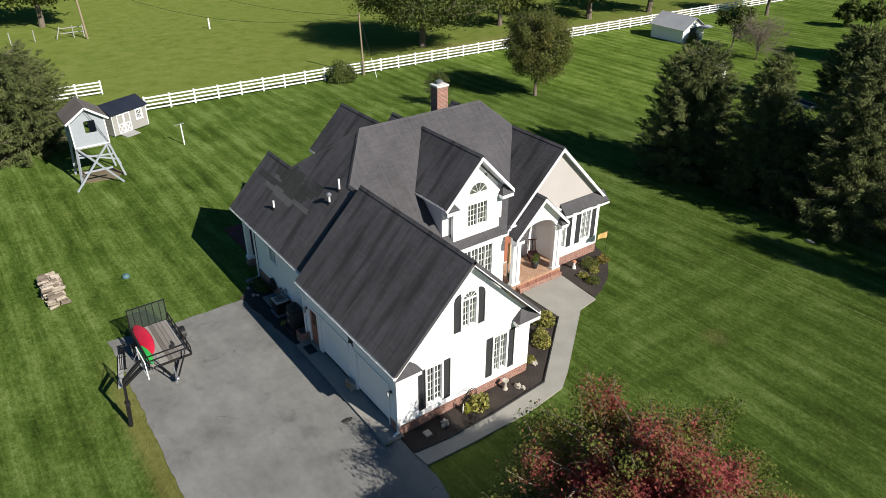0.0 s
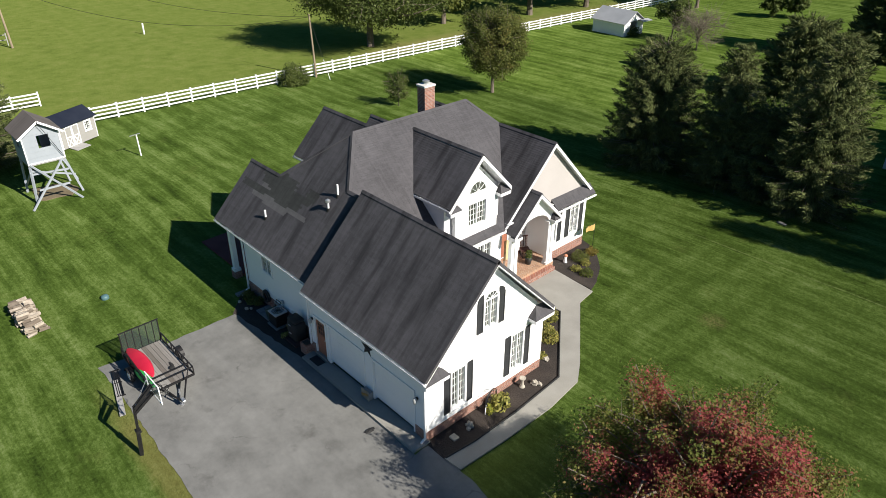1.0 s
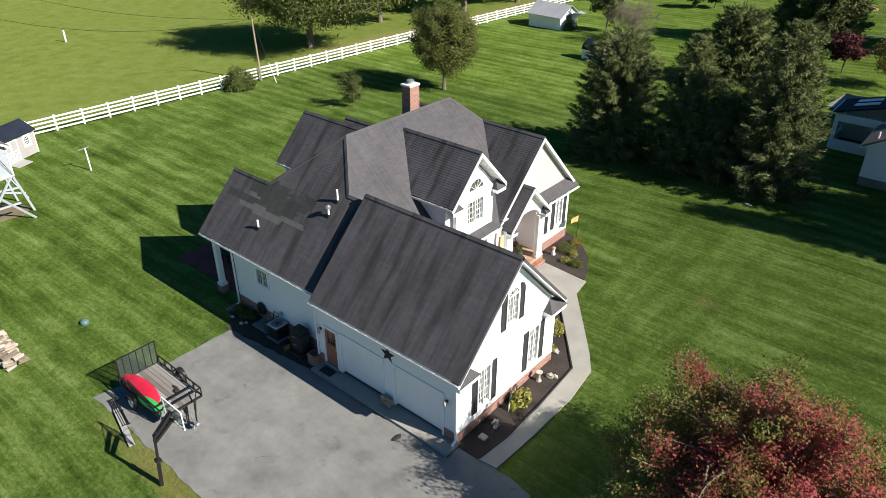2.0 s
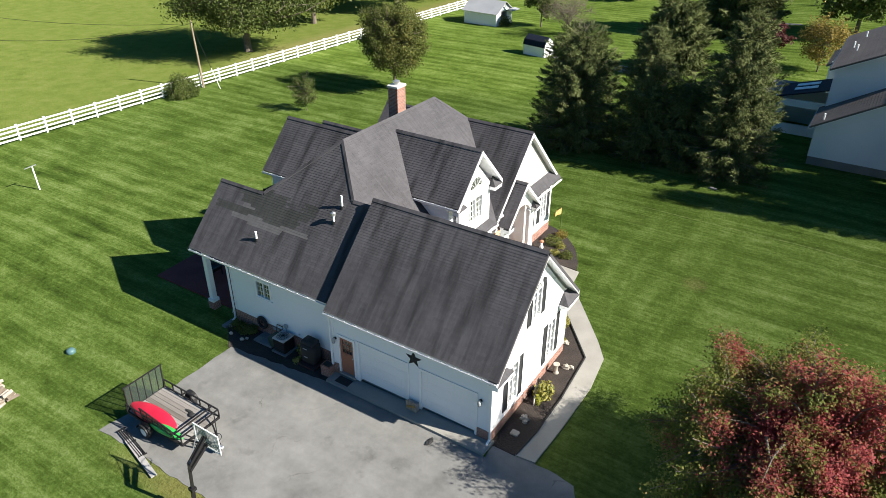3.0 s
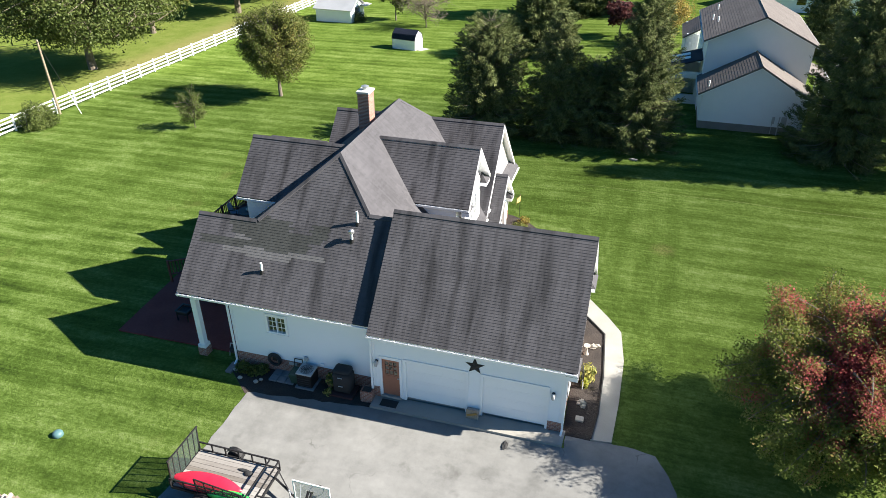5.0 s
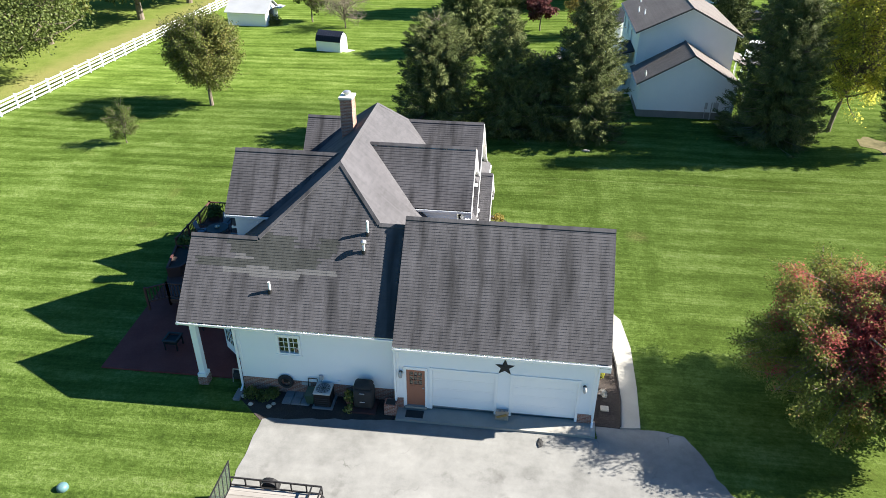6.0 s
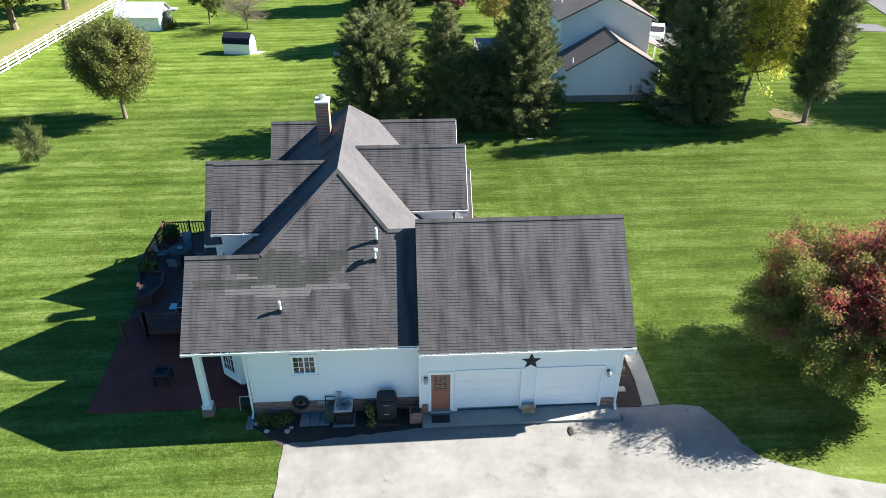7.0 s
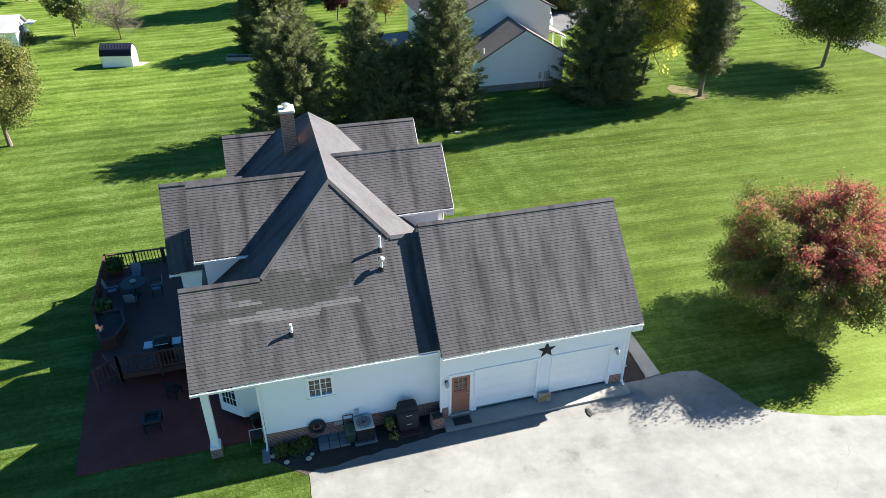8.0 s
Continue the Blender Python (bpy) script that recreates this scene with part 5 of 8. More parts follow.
part("wall", clapboard("x", 14.5, 1, flat(43.3, 55.6), -0.3, 5.95, course=0.15), NBWALL, nb, weld=True)
part("wall", clapboard("y", 55.7, 1, gable(6.05, 14.5, 5.95, 8.05), -0.3, 8.05, course=0.15), NBWALL, nb, weld=True)
for y in (47.6, 50.6, 53.6):
    window(nb, "x", 6.05, -1, y, y + 1.0, 3.9, 5.3, rows=2, cols=1)
part("foundation", Geo().box(6.07, 38.62, -0.9, 14.13, 43.1, 0.38), BLOCK, nb, "grey block foundation")
# the back wing beside the main block
part("wing_wall", clapboard("y", 56.6, -1, flat(4.8, 6.0), -0.4, 3.4, course=0.15), NBWALL, nb, weld=True)
part("wing_wall", clapboard("x", 4.7, -1, flat(56.6, 62.4), -0.4, 2.95, course=0.15), NBWALL, nb, weld=True)
part("wing_wall", clapboard("y", 62.4, 1, flat(4.8, 9.6), -0.4, 3.4, course=0.15), NBWALL, nb, weld=True)
for o in ([(5.65, 43.6, 2.75), (5.65, 38.25, 2.75), (10.12, 38.25, 5.35), (10.12, 43.6, 5.35)], [(14.55, 38.25, 2.75), (14.55, 43.6, 2.75), (10.12, 43.6, 5.35), (10.12, 38.25, 5.35)],
          [(5.65, 56.0, 6.0), (5.65, 42.85, 6.0), (10.28, 42.85, 8.25), (10.28, 56.0, 8.25)], [(14.92, 42.85, 6.0), (14.92, 56.0, 6.0), (10.28, 56.0, 8.25), (10.28, 42.85, 8.25)],
          [(4.4, 62.8, 3.05), (4.4, 56.3, 3.05), (8.0, 56.3, 5.2), (8.0, 62.8, 5.2)]):
    slope(nb, o, NBSHINGLE)
ridge(nb, (10.12, 38.25, 5.35), (10.12, 43.2, 5.35), material=NBSHINGLE)
ridge(nb, (10.28, 42.85, 8.25), (10.28, 56.0, 8.25), material=NBSHINGLE)
for low, peak in (((5.65, 38.27, 2.73), (10.12, 38.27, 5.33)), ((14.55, 38.27, 2.73), (10.12, 38.27, 5.33)), ((5.65, 42.87, 5.98), (10.28, 42.87, 8.23)), ((14.92, 42.87, 5.98), (10.28, 42.87, 8.23))):
    rake(nb, low, peak, 0.2)
gutter(nb, (5.65, 38.25, 2.70), (5.65, 43.1, 2.70), (1, 0, 0))
gutter(nb, (5.65, 42.95, 5.95), (5.65, 56.0, 5.95), (1, 0, 0))
gutter(nb, (14.92, 42.95, 5.95), (14.92, 56.0, 5.95), (-1, 0, 0))
porch_roof = part("sunroom_roof", Geo().prism([(2.2, 44.6, 2.75), (6.03, 44.6, 3.85), (6.03, 48.6, 3.85), (2.2, 48.6, 2.75)], (0, 0, 0.12)), NAVYROOF, nb, "dark sunroom roof with two skylights")
for y in (45.7, 47.0):
    part("skylight", Geo().prism([(3.3, y, 3.21), (5.0, y, 3.70), (5.0, y + 0.7, 3.70), (3.3, y + 0.7, 3.21)], (0, 0, 0.05)), TRIM, porch_roof)
part("sunroom_gutter", Geo().box(2.05, 44.5, 2.62, 2.2, 48.7, 2.76), TRIM, nb)
part("sunroom_wall", clapboard("y", 44.8, -1, flat(2.4, 6.03), -0.4, 2.7, [(2.7, 5.7, 0.6, 2.1)], course=0.15), NBWALL, nb, weld=True)
part("sunroom_wall", clapboard("x", 2.4, -1, flat(44.8, 48.4), -0.4, 2.7, [(45.2, 48.0, 0.6, 2.1)], course=0.15), NBWALL, nb, weld=True)
part("sunroom_wall", clapboard("y", 48.4, 1, flat(2.4, 6.03), -0.4, 2.7, course=0.15), NBWALL, nb, weld=True)
for a, b in (((2.75, 44.78, 0.62), (5.65, 44.80, 2.08)), ((2.38, 45.25, 0.62), (2.40, 47.95, 2.08))):
    part("window_pane", Geo().box(*a, *b), GLASS, nb)
for x, y, z in ((6.55, 49.3, 6.45), (6.9, 47.6, 6.6), (7.1, 52.8, 6.7), (9.2, 54.0, 7.7), (6.45, 39.0, 3.2)):
    vp = Geo().tube((x, y, z - 0.1), (x, y, z + 0.5), 0.06)
    part("vent_pipe", vp, TRIM, nb)
part("meter_box", Geo().box(12.45, 38.42, 0.5, 12.85, 38.59, 1.3).tube((12.65, 38.5, 1.3), (12.65, 38.5, 1.9), 0.03).tube((12.3, 38.5, -0.6), (12.3, 38.5, 1.3), 0.045), GREYPLASTIC, nb, "grey electric meter box")
part("meter_box", Geo().box(11.75, 38.45, 0.7, 11.95, 38.59, 1.25).tube((11.8, 38.5, -0.2), (11.8, 38.5, 0.7), 0.025), GREYPLASTIC, nb, "small grey utility box")

# ---- sheds and outbuildings ----
barn = thing("white_barn", "small white barn with a pale sheet roof and open door", "barn", -45.6, 72.6, land(-42.5, 74.4) - 0.1, -4)
part("wall", clapboard("y", 0.0, -1, flat(0.0, 5.6), 0.0, 1.95, course=0.2), WHITE, barn, weld=True)
part("wall", clapboard("y", 4.2, 1, flat(0.0, 5.6), 0.0, 1.95, course=0.2), WHITE, barn, weld=True)
part("wall", clapboard("x", 5.6, 1, gable(0.0, 4.2, 1.9, 3.2), 0.0, 3.2, [(1.3, 2.7, 0.0, 1.9)], course=0.2), WHITE, barn, weld=True)
part("wall", clapboard("x", 0.0, -1, gable(0.0, 4.2, 1.9, 3.2), 0.0, 3.2, course=0.2), WHITE, barn, weld=True)
for s, y0 in ((1, -0.3), (-1, 4.5)):
    part("roof", Geo().prism([(-0.3, y0, 1.80), (5.95, y0, 1.80), (5.95, 2.1, 3.32), (-0.3, 2.1, 3.32)], (0, 0, 0.06)), PALEROOF, barn, "pale galvanised roof")
part("door", Geo().box(5.65, 2.7, 0.05, 5.72, 4.0, 1.95), TRIM, barn, "white sliding door slid aside")
part("door_rail", Geo().box(5.66, 1.2, 1.97, 5.74, 4.4, 2.05), BLACK, barn)
part("awning", Geo().prism([(5.7, 2.9, 2.1), (6.6, 2.9, 1.95), (6.6, 4.9, 1.95), (5.7, 4.9, 2.1)], (0, 0, 0.06)), PALEROOF, barn)
shrub("barn_bush", "dark round bush at the barn door", -39.3, 73.6, 1.5, 1.0, OAKLEAF, 61, 700, 0.12)

gb = thing("gambrel_shed", "small white garden shed with a dark rounded roof", "shed", -29.25, 59.85, land(-27.5, 60.5) - 0.05, -11)
W, D = 3.2, 1.9
for y in (0.0, D - 0.06):
    part("wall", Geo().box(0, y, 0, W, y + 0.06, 1.25), WHITE, gb)
for x in (0.0, W - 0.06):
    pts = [(0, 0), (D, 0), (D, 1.25), (D * 0.86, 1.8), (D / 2, 2.25), (D * 0.14, 1.8), (0, 1.25)]
    part("end_wall", Geo().prism([(x, y, z) for y, z in pts], (0.06, 0, 0)), TRIM, gb)
prof = [(-0.06, 1.22), (D * 0.12, 1.82), (D / 2, 2.30), (D * 0.88, 1.82), (D + 0.06, 1.22)]
for (ya, za), (yb, zb) in zip(prof, prof[1:]):
    part("roof", Geo().prism([(-0.06, ya, za), (W + 0.06, ya, za), (W + 0.06, yb, zb), (-0.06, yb, zb)], (0, 0, 0.04)), NAVYROOF, gb, "dark ribbed metal roof")
g = Geo()
for i in range(11):
    x = 0.05 + (W - 0.1) * i / 10
    for (ya, za), (yb, zb) in zip(prof, prof[1:]):
        g.beam((x, ya, za + 0.05), (x, yb, zb + 0.05), 0.05, 0.04)
part("roof_ribs", g, NAVYROOF, gb)
part("door", Geo().box(W, 0.4, 0.08, W + 0.04, D - 0.4, 1.6), TRIM, gb)
part("ramp", Geo().prism([(W + 0.02, 0.3, 0.05), (W + 1.3, 0.3, 0.02), (W + 1.3, D - 0.3, 0.02), (W + 0.02, D - 0.3, 0.05)], (0, 0, 0.05)), GREYBOARD, gb, "grey wooden ramp")

ps = thing("panel_shed", "pale beige garden shed with a dark blue roof", "shed", -45.45, -0.1, land(-46.5, 1.5) - 0.05, 115)
L, D = 3.7, 2.4  # along the front, and back from it
part("wall", clapboard("y", 0.0, -1, flat(0.0, L), 0.1, 2.0, [(0.5, 1.9, 0.1, 1.85), (2.55, 3.15, 0.95, 1.75)], course=0.3, thick=0.08), SHEDBEIGE, ps, weld=True)
part("wall", clapboard("y", D, 1, flat(0.0, L), 0.1, 2.0, course=0.3, thick=0.08), SHEDBEIGE, ps, weld=True)
for x, s in ((0.0, -1), (L, 1)):
    part("wall", clapboard("x", x, s, gable(0.0, D, 2.0, 2.62), 0.1, 2.62, course=0.3, thick=0.08), SHEDBEIGE, ps, weld=True)
for y0 in (-0.18, D + 0.18):
    part("roof", Geo().prism([(-0.15, y0, 1.96), (L + 0.15, y0, 1.96), (L + 0.15, D / 2, 2.72), (-0.15, D / 2, 2.72)], (0, 0, 0.05)), NAVYROOF, ps, "dark blue-black roof")
for k in range(2):
    u = 0.5 + 0.7 * k
    d = part("door_leaf", Geo().box(u + 0.01, -0.02, 0.1, u + 0.69, 0.03, 1.85), SHEDBEIGE, ps)
    g = Geo().box(u + 0.01, -0.04, 0.1, u + 0.09, -0.02, 1.85).box(u + 0.61, -0.04, 0.1, u + 0.69, -0.02, 1.85)
    for z in (0.1, 0.92, 1.77):
        g.box(u + 0.09, -0.04, z, u + 0.61, -0.02, z + 0.08)
    g.beam((u + 0.09, -0.03, 0.18), (u + 0.61, -0.03, 0.92), 0.02, 0.07).beam((u + 0.61, -0.029, 0.18), (u + 0.09, -0.029, 0.92), 0.02, 0.07)
    part("door_trim", g, TRIM, d, "white cross-braced trim")
window(ps, "y", 0.0, -1, 2.55, 3.15, 0.95, 1.75, sashes=1, cols=3, rows=4)
g = Geo()
for x in (0.0, L - 0.06):
    g.box(x, -0.03, 0.1, x + 0.06, 0.0, 2.0)
g.box(0.06, -0.03, 1.9, L - 0.06, 0.0, 2.0)
part("trim", g, TRIM, ps)
part("ramp", Geo().prism([(0.5, -0.05, 0.10), (1.9, -0.05, 0.10), (1.9, -1.0, 0.0), (0.5, -1.0, 0.0)], (0, 0, 0.05)), GREYBOARD, ps)

# play tower on stilts
tw = thing("play_tower", "pale blue-grey playhouse on tall braced stilts", "play tower", -37.3, -3.4, land(-37, -3.4))
HX, HY, Z0, Z1, ZP = 1.25, 1.22, 2.75, 4.85, 5.65
part("floor", Geo().box(-HX, -HY, Z0 - 0.12, HX, HY, Z0), GREYBOARD, tw)
part("wall", clapboard("x", HX, 1, gable(-HY, HY, Z1, ZP), Z0, ZP, [(-0.25, 0.52, Z0 + 1.0, Z0 + 1.9)], course=0.4, thick=0.07), TOWERBLUE, tw, weld=True)
part("wall", clapboard("x", -HX, -1, gable(-HY, HY, Z1, ZP), Z0, ZP, [(-0.4, 0.4, Z0, Z0 + 1.7)], course=0.4, thick=0.07), TOWERBLUE, tw, weld=True)
for y, s in ((-HY, -1), (HY, 1)):
    part("wall", clapboard("y", y, s, flat(-HX, HX), Z0, Z1, [(-0.4, 0.4, Z0 + 1.0, Z0 + 1.8)], course=0.4, thick=0.07), TOWERBLUE, tw, weld=True)
for y0 in (-HY - 0.25, HY + 0.25):
    r = part("roof", Geo().prism([(-HX - 0.3, y0, Z1 - 0.16), (HX + 0.3, y0, Z1 - 0.16), (HX + 0.3, 0, ZP + 0.06), (-HX - 0.3, 0, ZP + 0.06)], (0, 0, 0.06)), NBSHINGLE, tw, "grey shingle roof")
    part("fascia", Geo().beam((HX + 0.31, y0, Z1 - 0.18), (HX + 0.31, 0, ZP + 0.02), 0.03, 0.14), TRIM, r)
g = Geo()
for y in (-HY, HY - 0.08):
    g.box(HX + 0.02, y, Z0, HX + 0.05, y + 0.08, Z1)
g.box(HX + 0.02, -HY + 0.08, Z0 - 0.02, HX + 0.05, HY - 0.08, Z0 + 0.08)
part("trim", g, TRIM, tw)
for x, y, dx, dy in ((HX - 0.1, -HY + 0.1, 0.25, -0.25), (HX - 0.1, HY - 0.1, 0.1, 0.65), (-HX + 0.1, -HY + 0.1, -0.1, -0.2), (-HX + 0.1, HY - 0.1, -0.1, 0.5)):
    part("leg", Geo().beam((x + dx, y + dy, -0.1), (x, y, Z0), 0.14, 0.14), TOWERBLUE, tw)
for p, q in (((HX + 1.35, -HY - 0.75, 0.0), (HX + 0.02, HY - 0.2, Z0)), ((HX + 1.35, HY + 0.1, 0.0), (HX + 0.02, -HY + 0.1, Z0)), ((HX + 0.75, -HY + 0.1, 1.1), (HX + 0.75, HY - 0.35, 1.1)), ((HX, -HY, Z0 - 0.7), (HX, HY, Z0 - 0.9)),
             ((-HX, HY, Z0 - 0.3), (HX, HY + 0.4, 0.9)), ((HX - 0.1, HY + 0.35, 1.3), (HX - 0.1, -HY, 2.3)), ((-HX, -HY, 0.5), (HX, -HY, 2.2))):
    part("brace", Geo().beam(p, q, 0.09, 0.12), TOWERBLUE, tw)
part("rope", Geo().tube((HX + 0.33, -0.05, ZP), (HX + 0.12, HY - 0.1, Z0 + 0.1), 0.02, n=5), BLACK, tw)
slab("worn_patch", fine_outline([(-38.6, -4.4), (-36.2, -4.6), (-35.6, -2.6), (-36.6, -1.6), (-38.5, -2.2)], 0.5, 0.4), DIRT, 0.012, 0.05, "bare trodden soil under the play tower", "bare soil")

# ---- white board fence, poles, posts ----
fence = thing("board_fence", "long white four-board fence between lawn and pasture", "fence")
FX = -51.4
span = 2.44
ys = [4.2 + span * i for i in range(48)]
post_g = Geo().box(-0.07, -0.07, -0.3, 0.07, 0.07, 1.38).box(-0.085, -0.085, 1.38, 0.085, 0.085, 1.42)
rail_g = Geo().box(0.0, 0.0, -0.07, 0.04, span, 0.07)
post0 = part("post", post_g, TRIM, fence)
rail0 = part("rail", rail_g, TRIM, fence)
def fence_run(x, y_list):
    for i, y in enumerate(y_list):
        p = bpy.data.objects.new("post", post0.data)
        p.location = (x, y, land(x, y))
        scene.collection.objects.link(p)
        p.parent = fence
        if i + 1 < len(y_list):
            for z in (0.22, 0.58, 0.94, 1.28):
                r = bpy.data.objects.new("rail", rail0.data)
                r.location = (x + 0.07, y, land(x, y) + z)
                r.rotation_euler = (math.atan2(land(x, y + span) - land(x, y), span), 0, 0)
                scene.collection.objects.link(r)
                r.parent = fence
fence_run(FX, ys)
fence_run(-60.0, [2.2 - span * i for i in range(8)][::-1])
bpy.data.objects.remove(post0)
bpy.data.objects.remove(rail0)

pole = thing("utility_pole", "weathered wooden utility pole by the white fence", "utility pole", -51.0, 28.5, land(-51, 28.5))
part("shaft", Geo().tube((0, 0, -0.3), (0.15, -0.35, 6.9), 0.13, 0.09, 10), POLEWOOD, pole)
part("insulator", Geo().tube((0.15, -0.35, 6.7), (0.35, -0.4, 6.75), 0.04, n=6), BLACK, pole)
part("guy_wire", Geo().tube((0.15, -0.35, 6.6), (2.0, 0.5, 0.0), 0.012, n=4), BLACK, pole)
part("guy_guard", Geo().tube((1.40, 0.22, 2.15), (2.0, 0.5, 0.0), 0.03, n=6), TRIM, pole)
far = thing("utility_pole", "weathered wooden utility pole at the pasture's corner", "utility pole", -89.5, 7.1, land(-89.5, 7.1))
part("shaft", Geo().tube((0, 0, -0.3), (0.0, -0.4, 9.5), 0.15, 0.11, 10), POLEWOOD, far)
for end, sag in (((-89.5, 6.7, land(-89.5, 7.1) + 8.2), 2.7), ((-128.0, 20.0, land(-110, 20) + 7.5), 2.6)):
    g = Geo()
    a, b = Vector((-50.85, 28.15, land(-51, 28.5) + 6.6)), Vector(end)
    pts = [a.lerp(b, i / 16) - Vector((0, 0, sag * 4 * (i / 16) * (1 - i / 16))) for i in range(17)]
    for p, q in zip(pts, pts[1:]):
        g.tube(p, q, 0.022, n=4)
    tagged(part("power_line", g, BLACK), "thin sagging power line over the pasture", "cable", "power lines")
stub = thing("wooden_post", "short pale post beside the round bush", "post", -50.4, 24.1, land(-50.4, 24))
part("shaft", Geo().box(-0.06, -0.06, -0.2, 0.06, 0.06, 1.5), GREYBOARD, stub)
tee = thing("washing_post", "white metal washing-line post on the lawn", "washing line post", -40.0, 4.2, land(-40, 4.2))
part("shaft", Geo().tube((0, 0, -0.2), (-0.1, 0.0, 1.75), 0.055, n=10), TRIM, tee)
part("crossbar", Geo().beam((-0.1, -0.55, 1.75), (-0.1, 0.30, 1.80), 0.06, 0.06), STEEL, tee)
mark = thing("marker_post", "short white marker post in the pasture", "post", -86.5, 23.2, land(-86.5, 23.2))
part("shaft", Geo().tube((0, 0, -0.2), (0, 0, 1.5), 0.12, n=8), TRIM, mark)
pen = thing("rail_pen", "grey weathered rail pen under the far trees", "fence", -91.5, 3.5, land(-91.5, 3.5))
for y in (-5.5, -2.6, 0.0, 2.3, 3.6):
    part("post", Geo().beam((0, y, -0.2), (0.2 if y == -2.6 else 0, y + (0.7 if y == 0.0 else 0), 1.6), 0.12, 0.12), GREYBOARD, pen)
for z in (0.7, 1.35):
    part("rail", Geo().beam((0, 0.7, z), (0, 3.6, z), 0.05, 0.10), GREYBOARD, pen)

# ---- firewood, well cap, raised bed ----
pile = thing("firewood_pile", "low ragged stack of pale split firewood on the grass", "firewood", -20.6, -9.45, land(-20.6, -9.45))
rng = random.Random(5)
logs = []
for k in range(6):
    n = 4 + k % 3
    half, wide = 0.20 + 0.02 * k, 0.085 + 0.012 * (k % 3)
    pts = [(wide * (1 + 0.4 * rng.uniform(-1, 1)) * math.cos(2 * math.pi * i / n + k), wide * 0.85 * (1 + 0.4 * rng.uniform(-1, 1)) * math.sin(2 * math.pi * i / n + k)) for i in range(n)]
    me = bpy.data.meshes.new("log")
    v = [(x, -half, z) for x, z in pts] + [(x * 0.9, half, z * 0.9) for x, z in pts]
    me.from_pydata(v, [], [tuple(range(n)), tuple(range(2 * n - 1, n - 1, -1))] + [(i + n, (i + 1) % n + n, (i + 1) % n, i) for i in range(n)])
    me.materials.append(LOGEND if k % 3 else BARK)
    logs.append(me)
for deep in (-0.24, 0.24):
    for row in range(6):
        for i in range(15):
            x = -1.5 + 3.0 * i / 14 + rng.uniform(-0.07, 0.07)
            if row > 3.2 + 3.6 * noise.noise((x * 1.3, 4.0 + deep, 0)) or abs(x + 0.55 - 0.1 * deep) < 0.05:
                continue
            o = bpy.data.objects.new("log", rng.choice(logs))
            o.matrix_basis = pose(x, deep + rng.uniform(-0.12, 0.12), 0.08 + row * 0.15 + rng.uniform(-0.02, 0.02), rng.uniform(-7, 7), rng.uniform(0, 360), rng.uniform(-22, 22))
            scene.collection.objects.link(o)
            o.parent = pile
cap = thing("well_cap", "faded blue-green plastic well cap in the grass", "well cap", -20.1, -5.75, land(-20.1, -5.75))
part("body", Geo().lathe(0, 0, [(-0.1, 0.22), (0.10, 0.21), (0.16, 0.17), (0.20, 0.06)], 16), TEALPLASTIC, cap, smooth=True)
rb = thing("raised_bed", "low grey timber raised garden bed", "raised bed", -14.9, 57.9, land(-14.9, 57.9), -12)
for y in (-0.6, 0.6):
    part("side_board", Geo().box(-1.5, y - 0.04, -0.1, 1.5, y + 0.04, 0.35), GREYBOARD, rb)
for x in (-1.5, 1.5):
    part("end_board", Geo().box(x - 0.04, -0.56, -0.1, x + 0.04, 0.56, 0.35), GREYBOARD, rb)
part("soil", Geo().box(-1.46, -0.56, -0.1, 1.46, 0.56, 0.25), MULCH, rb)

# ---- utility trailer with kayaks ----
tr = thing("utility_trailer", "black steel utility trailer with grey planks and raised ramp", "trailer", -11.75, -6.2, land(-11.75, -6.2))
X0, X1, Y0, Y1, ZD = -1.75, 1.75, -0.95, 0.95, 0.55
n = 9
for i in range(n):
    y = Y0 + 0.05 + (Y1 - Y0 - 0.1) * i / n
    part("plank", Geo().box(X0 + 0.04, y + 0.006, ZD - 0.04, X1 - 0.04, y + (Y1 - Y0 - 0.1) / n - 0.006, ZD + random.uniform(-0.004, 0.004)), PLANK, tr)
for y in (Y0, Y1):
    part("side_beam", Geo().beam((X0, y, ZD - 0.05), (X1, y, ZD - 0.05), 0.06, 0.10), BLACK, tr)
    part("top_rail", Geo().beam((X0, y, ZD + 0.38), (X1, y, ZD + 0.38), 0.05, 0.05), BLACK, tr)
    for i in range(7):
        x = X0 + (X1 - X0) * i / 6
        part("upright", Geo().beam((x, y, ZD), (x, y, ZD + 0.37), 0.045, 0.045), BLACK, tr)
for x in (X0, X1):
    part("cross_beam", Geo().beam((x, Y0, ZD - 0.05), (x, Y1, ZD - 0.05), 0.06, 0.10), BLACK, tr)
part("front_rail", Geo().beam((X1, Y0, ZD + 0.38), (X1, Y1, ZD + 0.38), 0.05, 0.05), BLACK, tr)
part("front_rail", Geo().beam((X1 - 0.35, Y0, ZD + 0.40), (X1 - 0.35, Y1, ZD + 0.40), 0.05, 0.05), BLACK, tr)
ramp = part("ramp_frame", Geo().beam((X0, Y0 + 0.05, ZD), (X0 + 0.1, Y0 + 0.05, ZD + 1.25), 0.045, 0.045).beam((X0, Y1 - 0.05, ZD), (X0 + 0.1, Y1 - 0.05, ZD + 1.25), 0.045, 0.045)
            .beam((X0 + 0.1, Y0, ZD + 1.25), (X0 + 0.1, Y1, ZD + 1.25), 0.045, 0.045), BLACK, tr, "raised steel ramp gate")
for i in range(1, 6):
    y = Y0 + (Y1 - Y0) * i / 6
    part("bar", Geo().beam((X0, y, ZD), (X0 + 0.1, y, ZD + 1.24), 0.035, 0.03), BLACK, ramp)
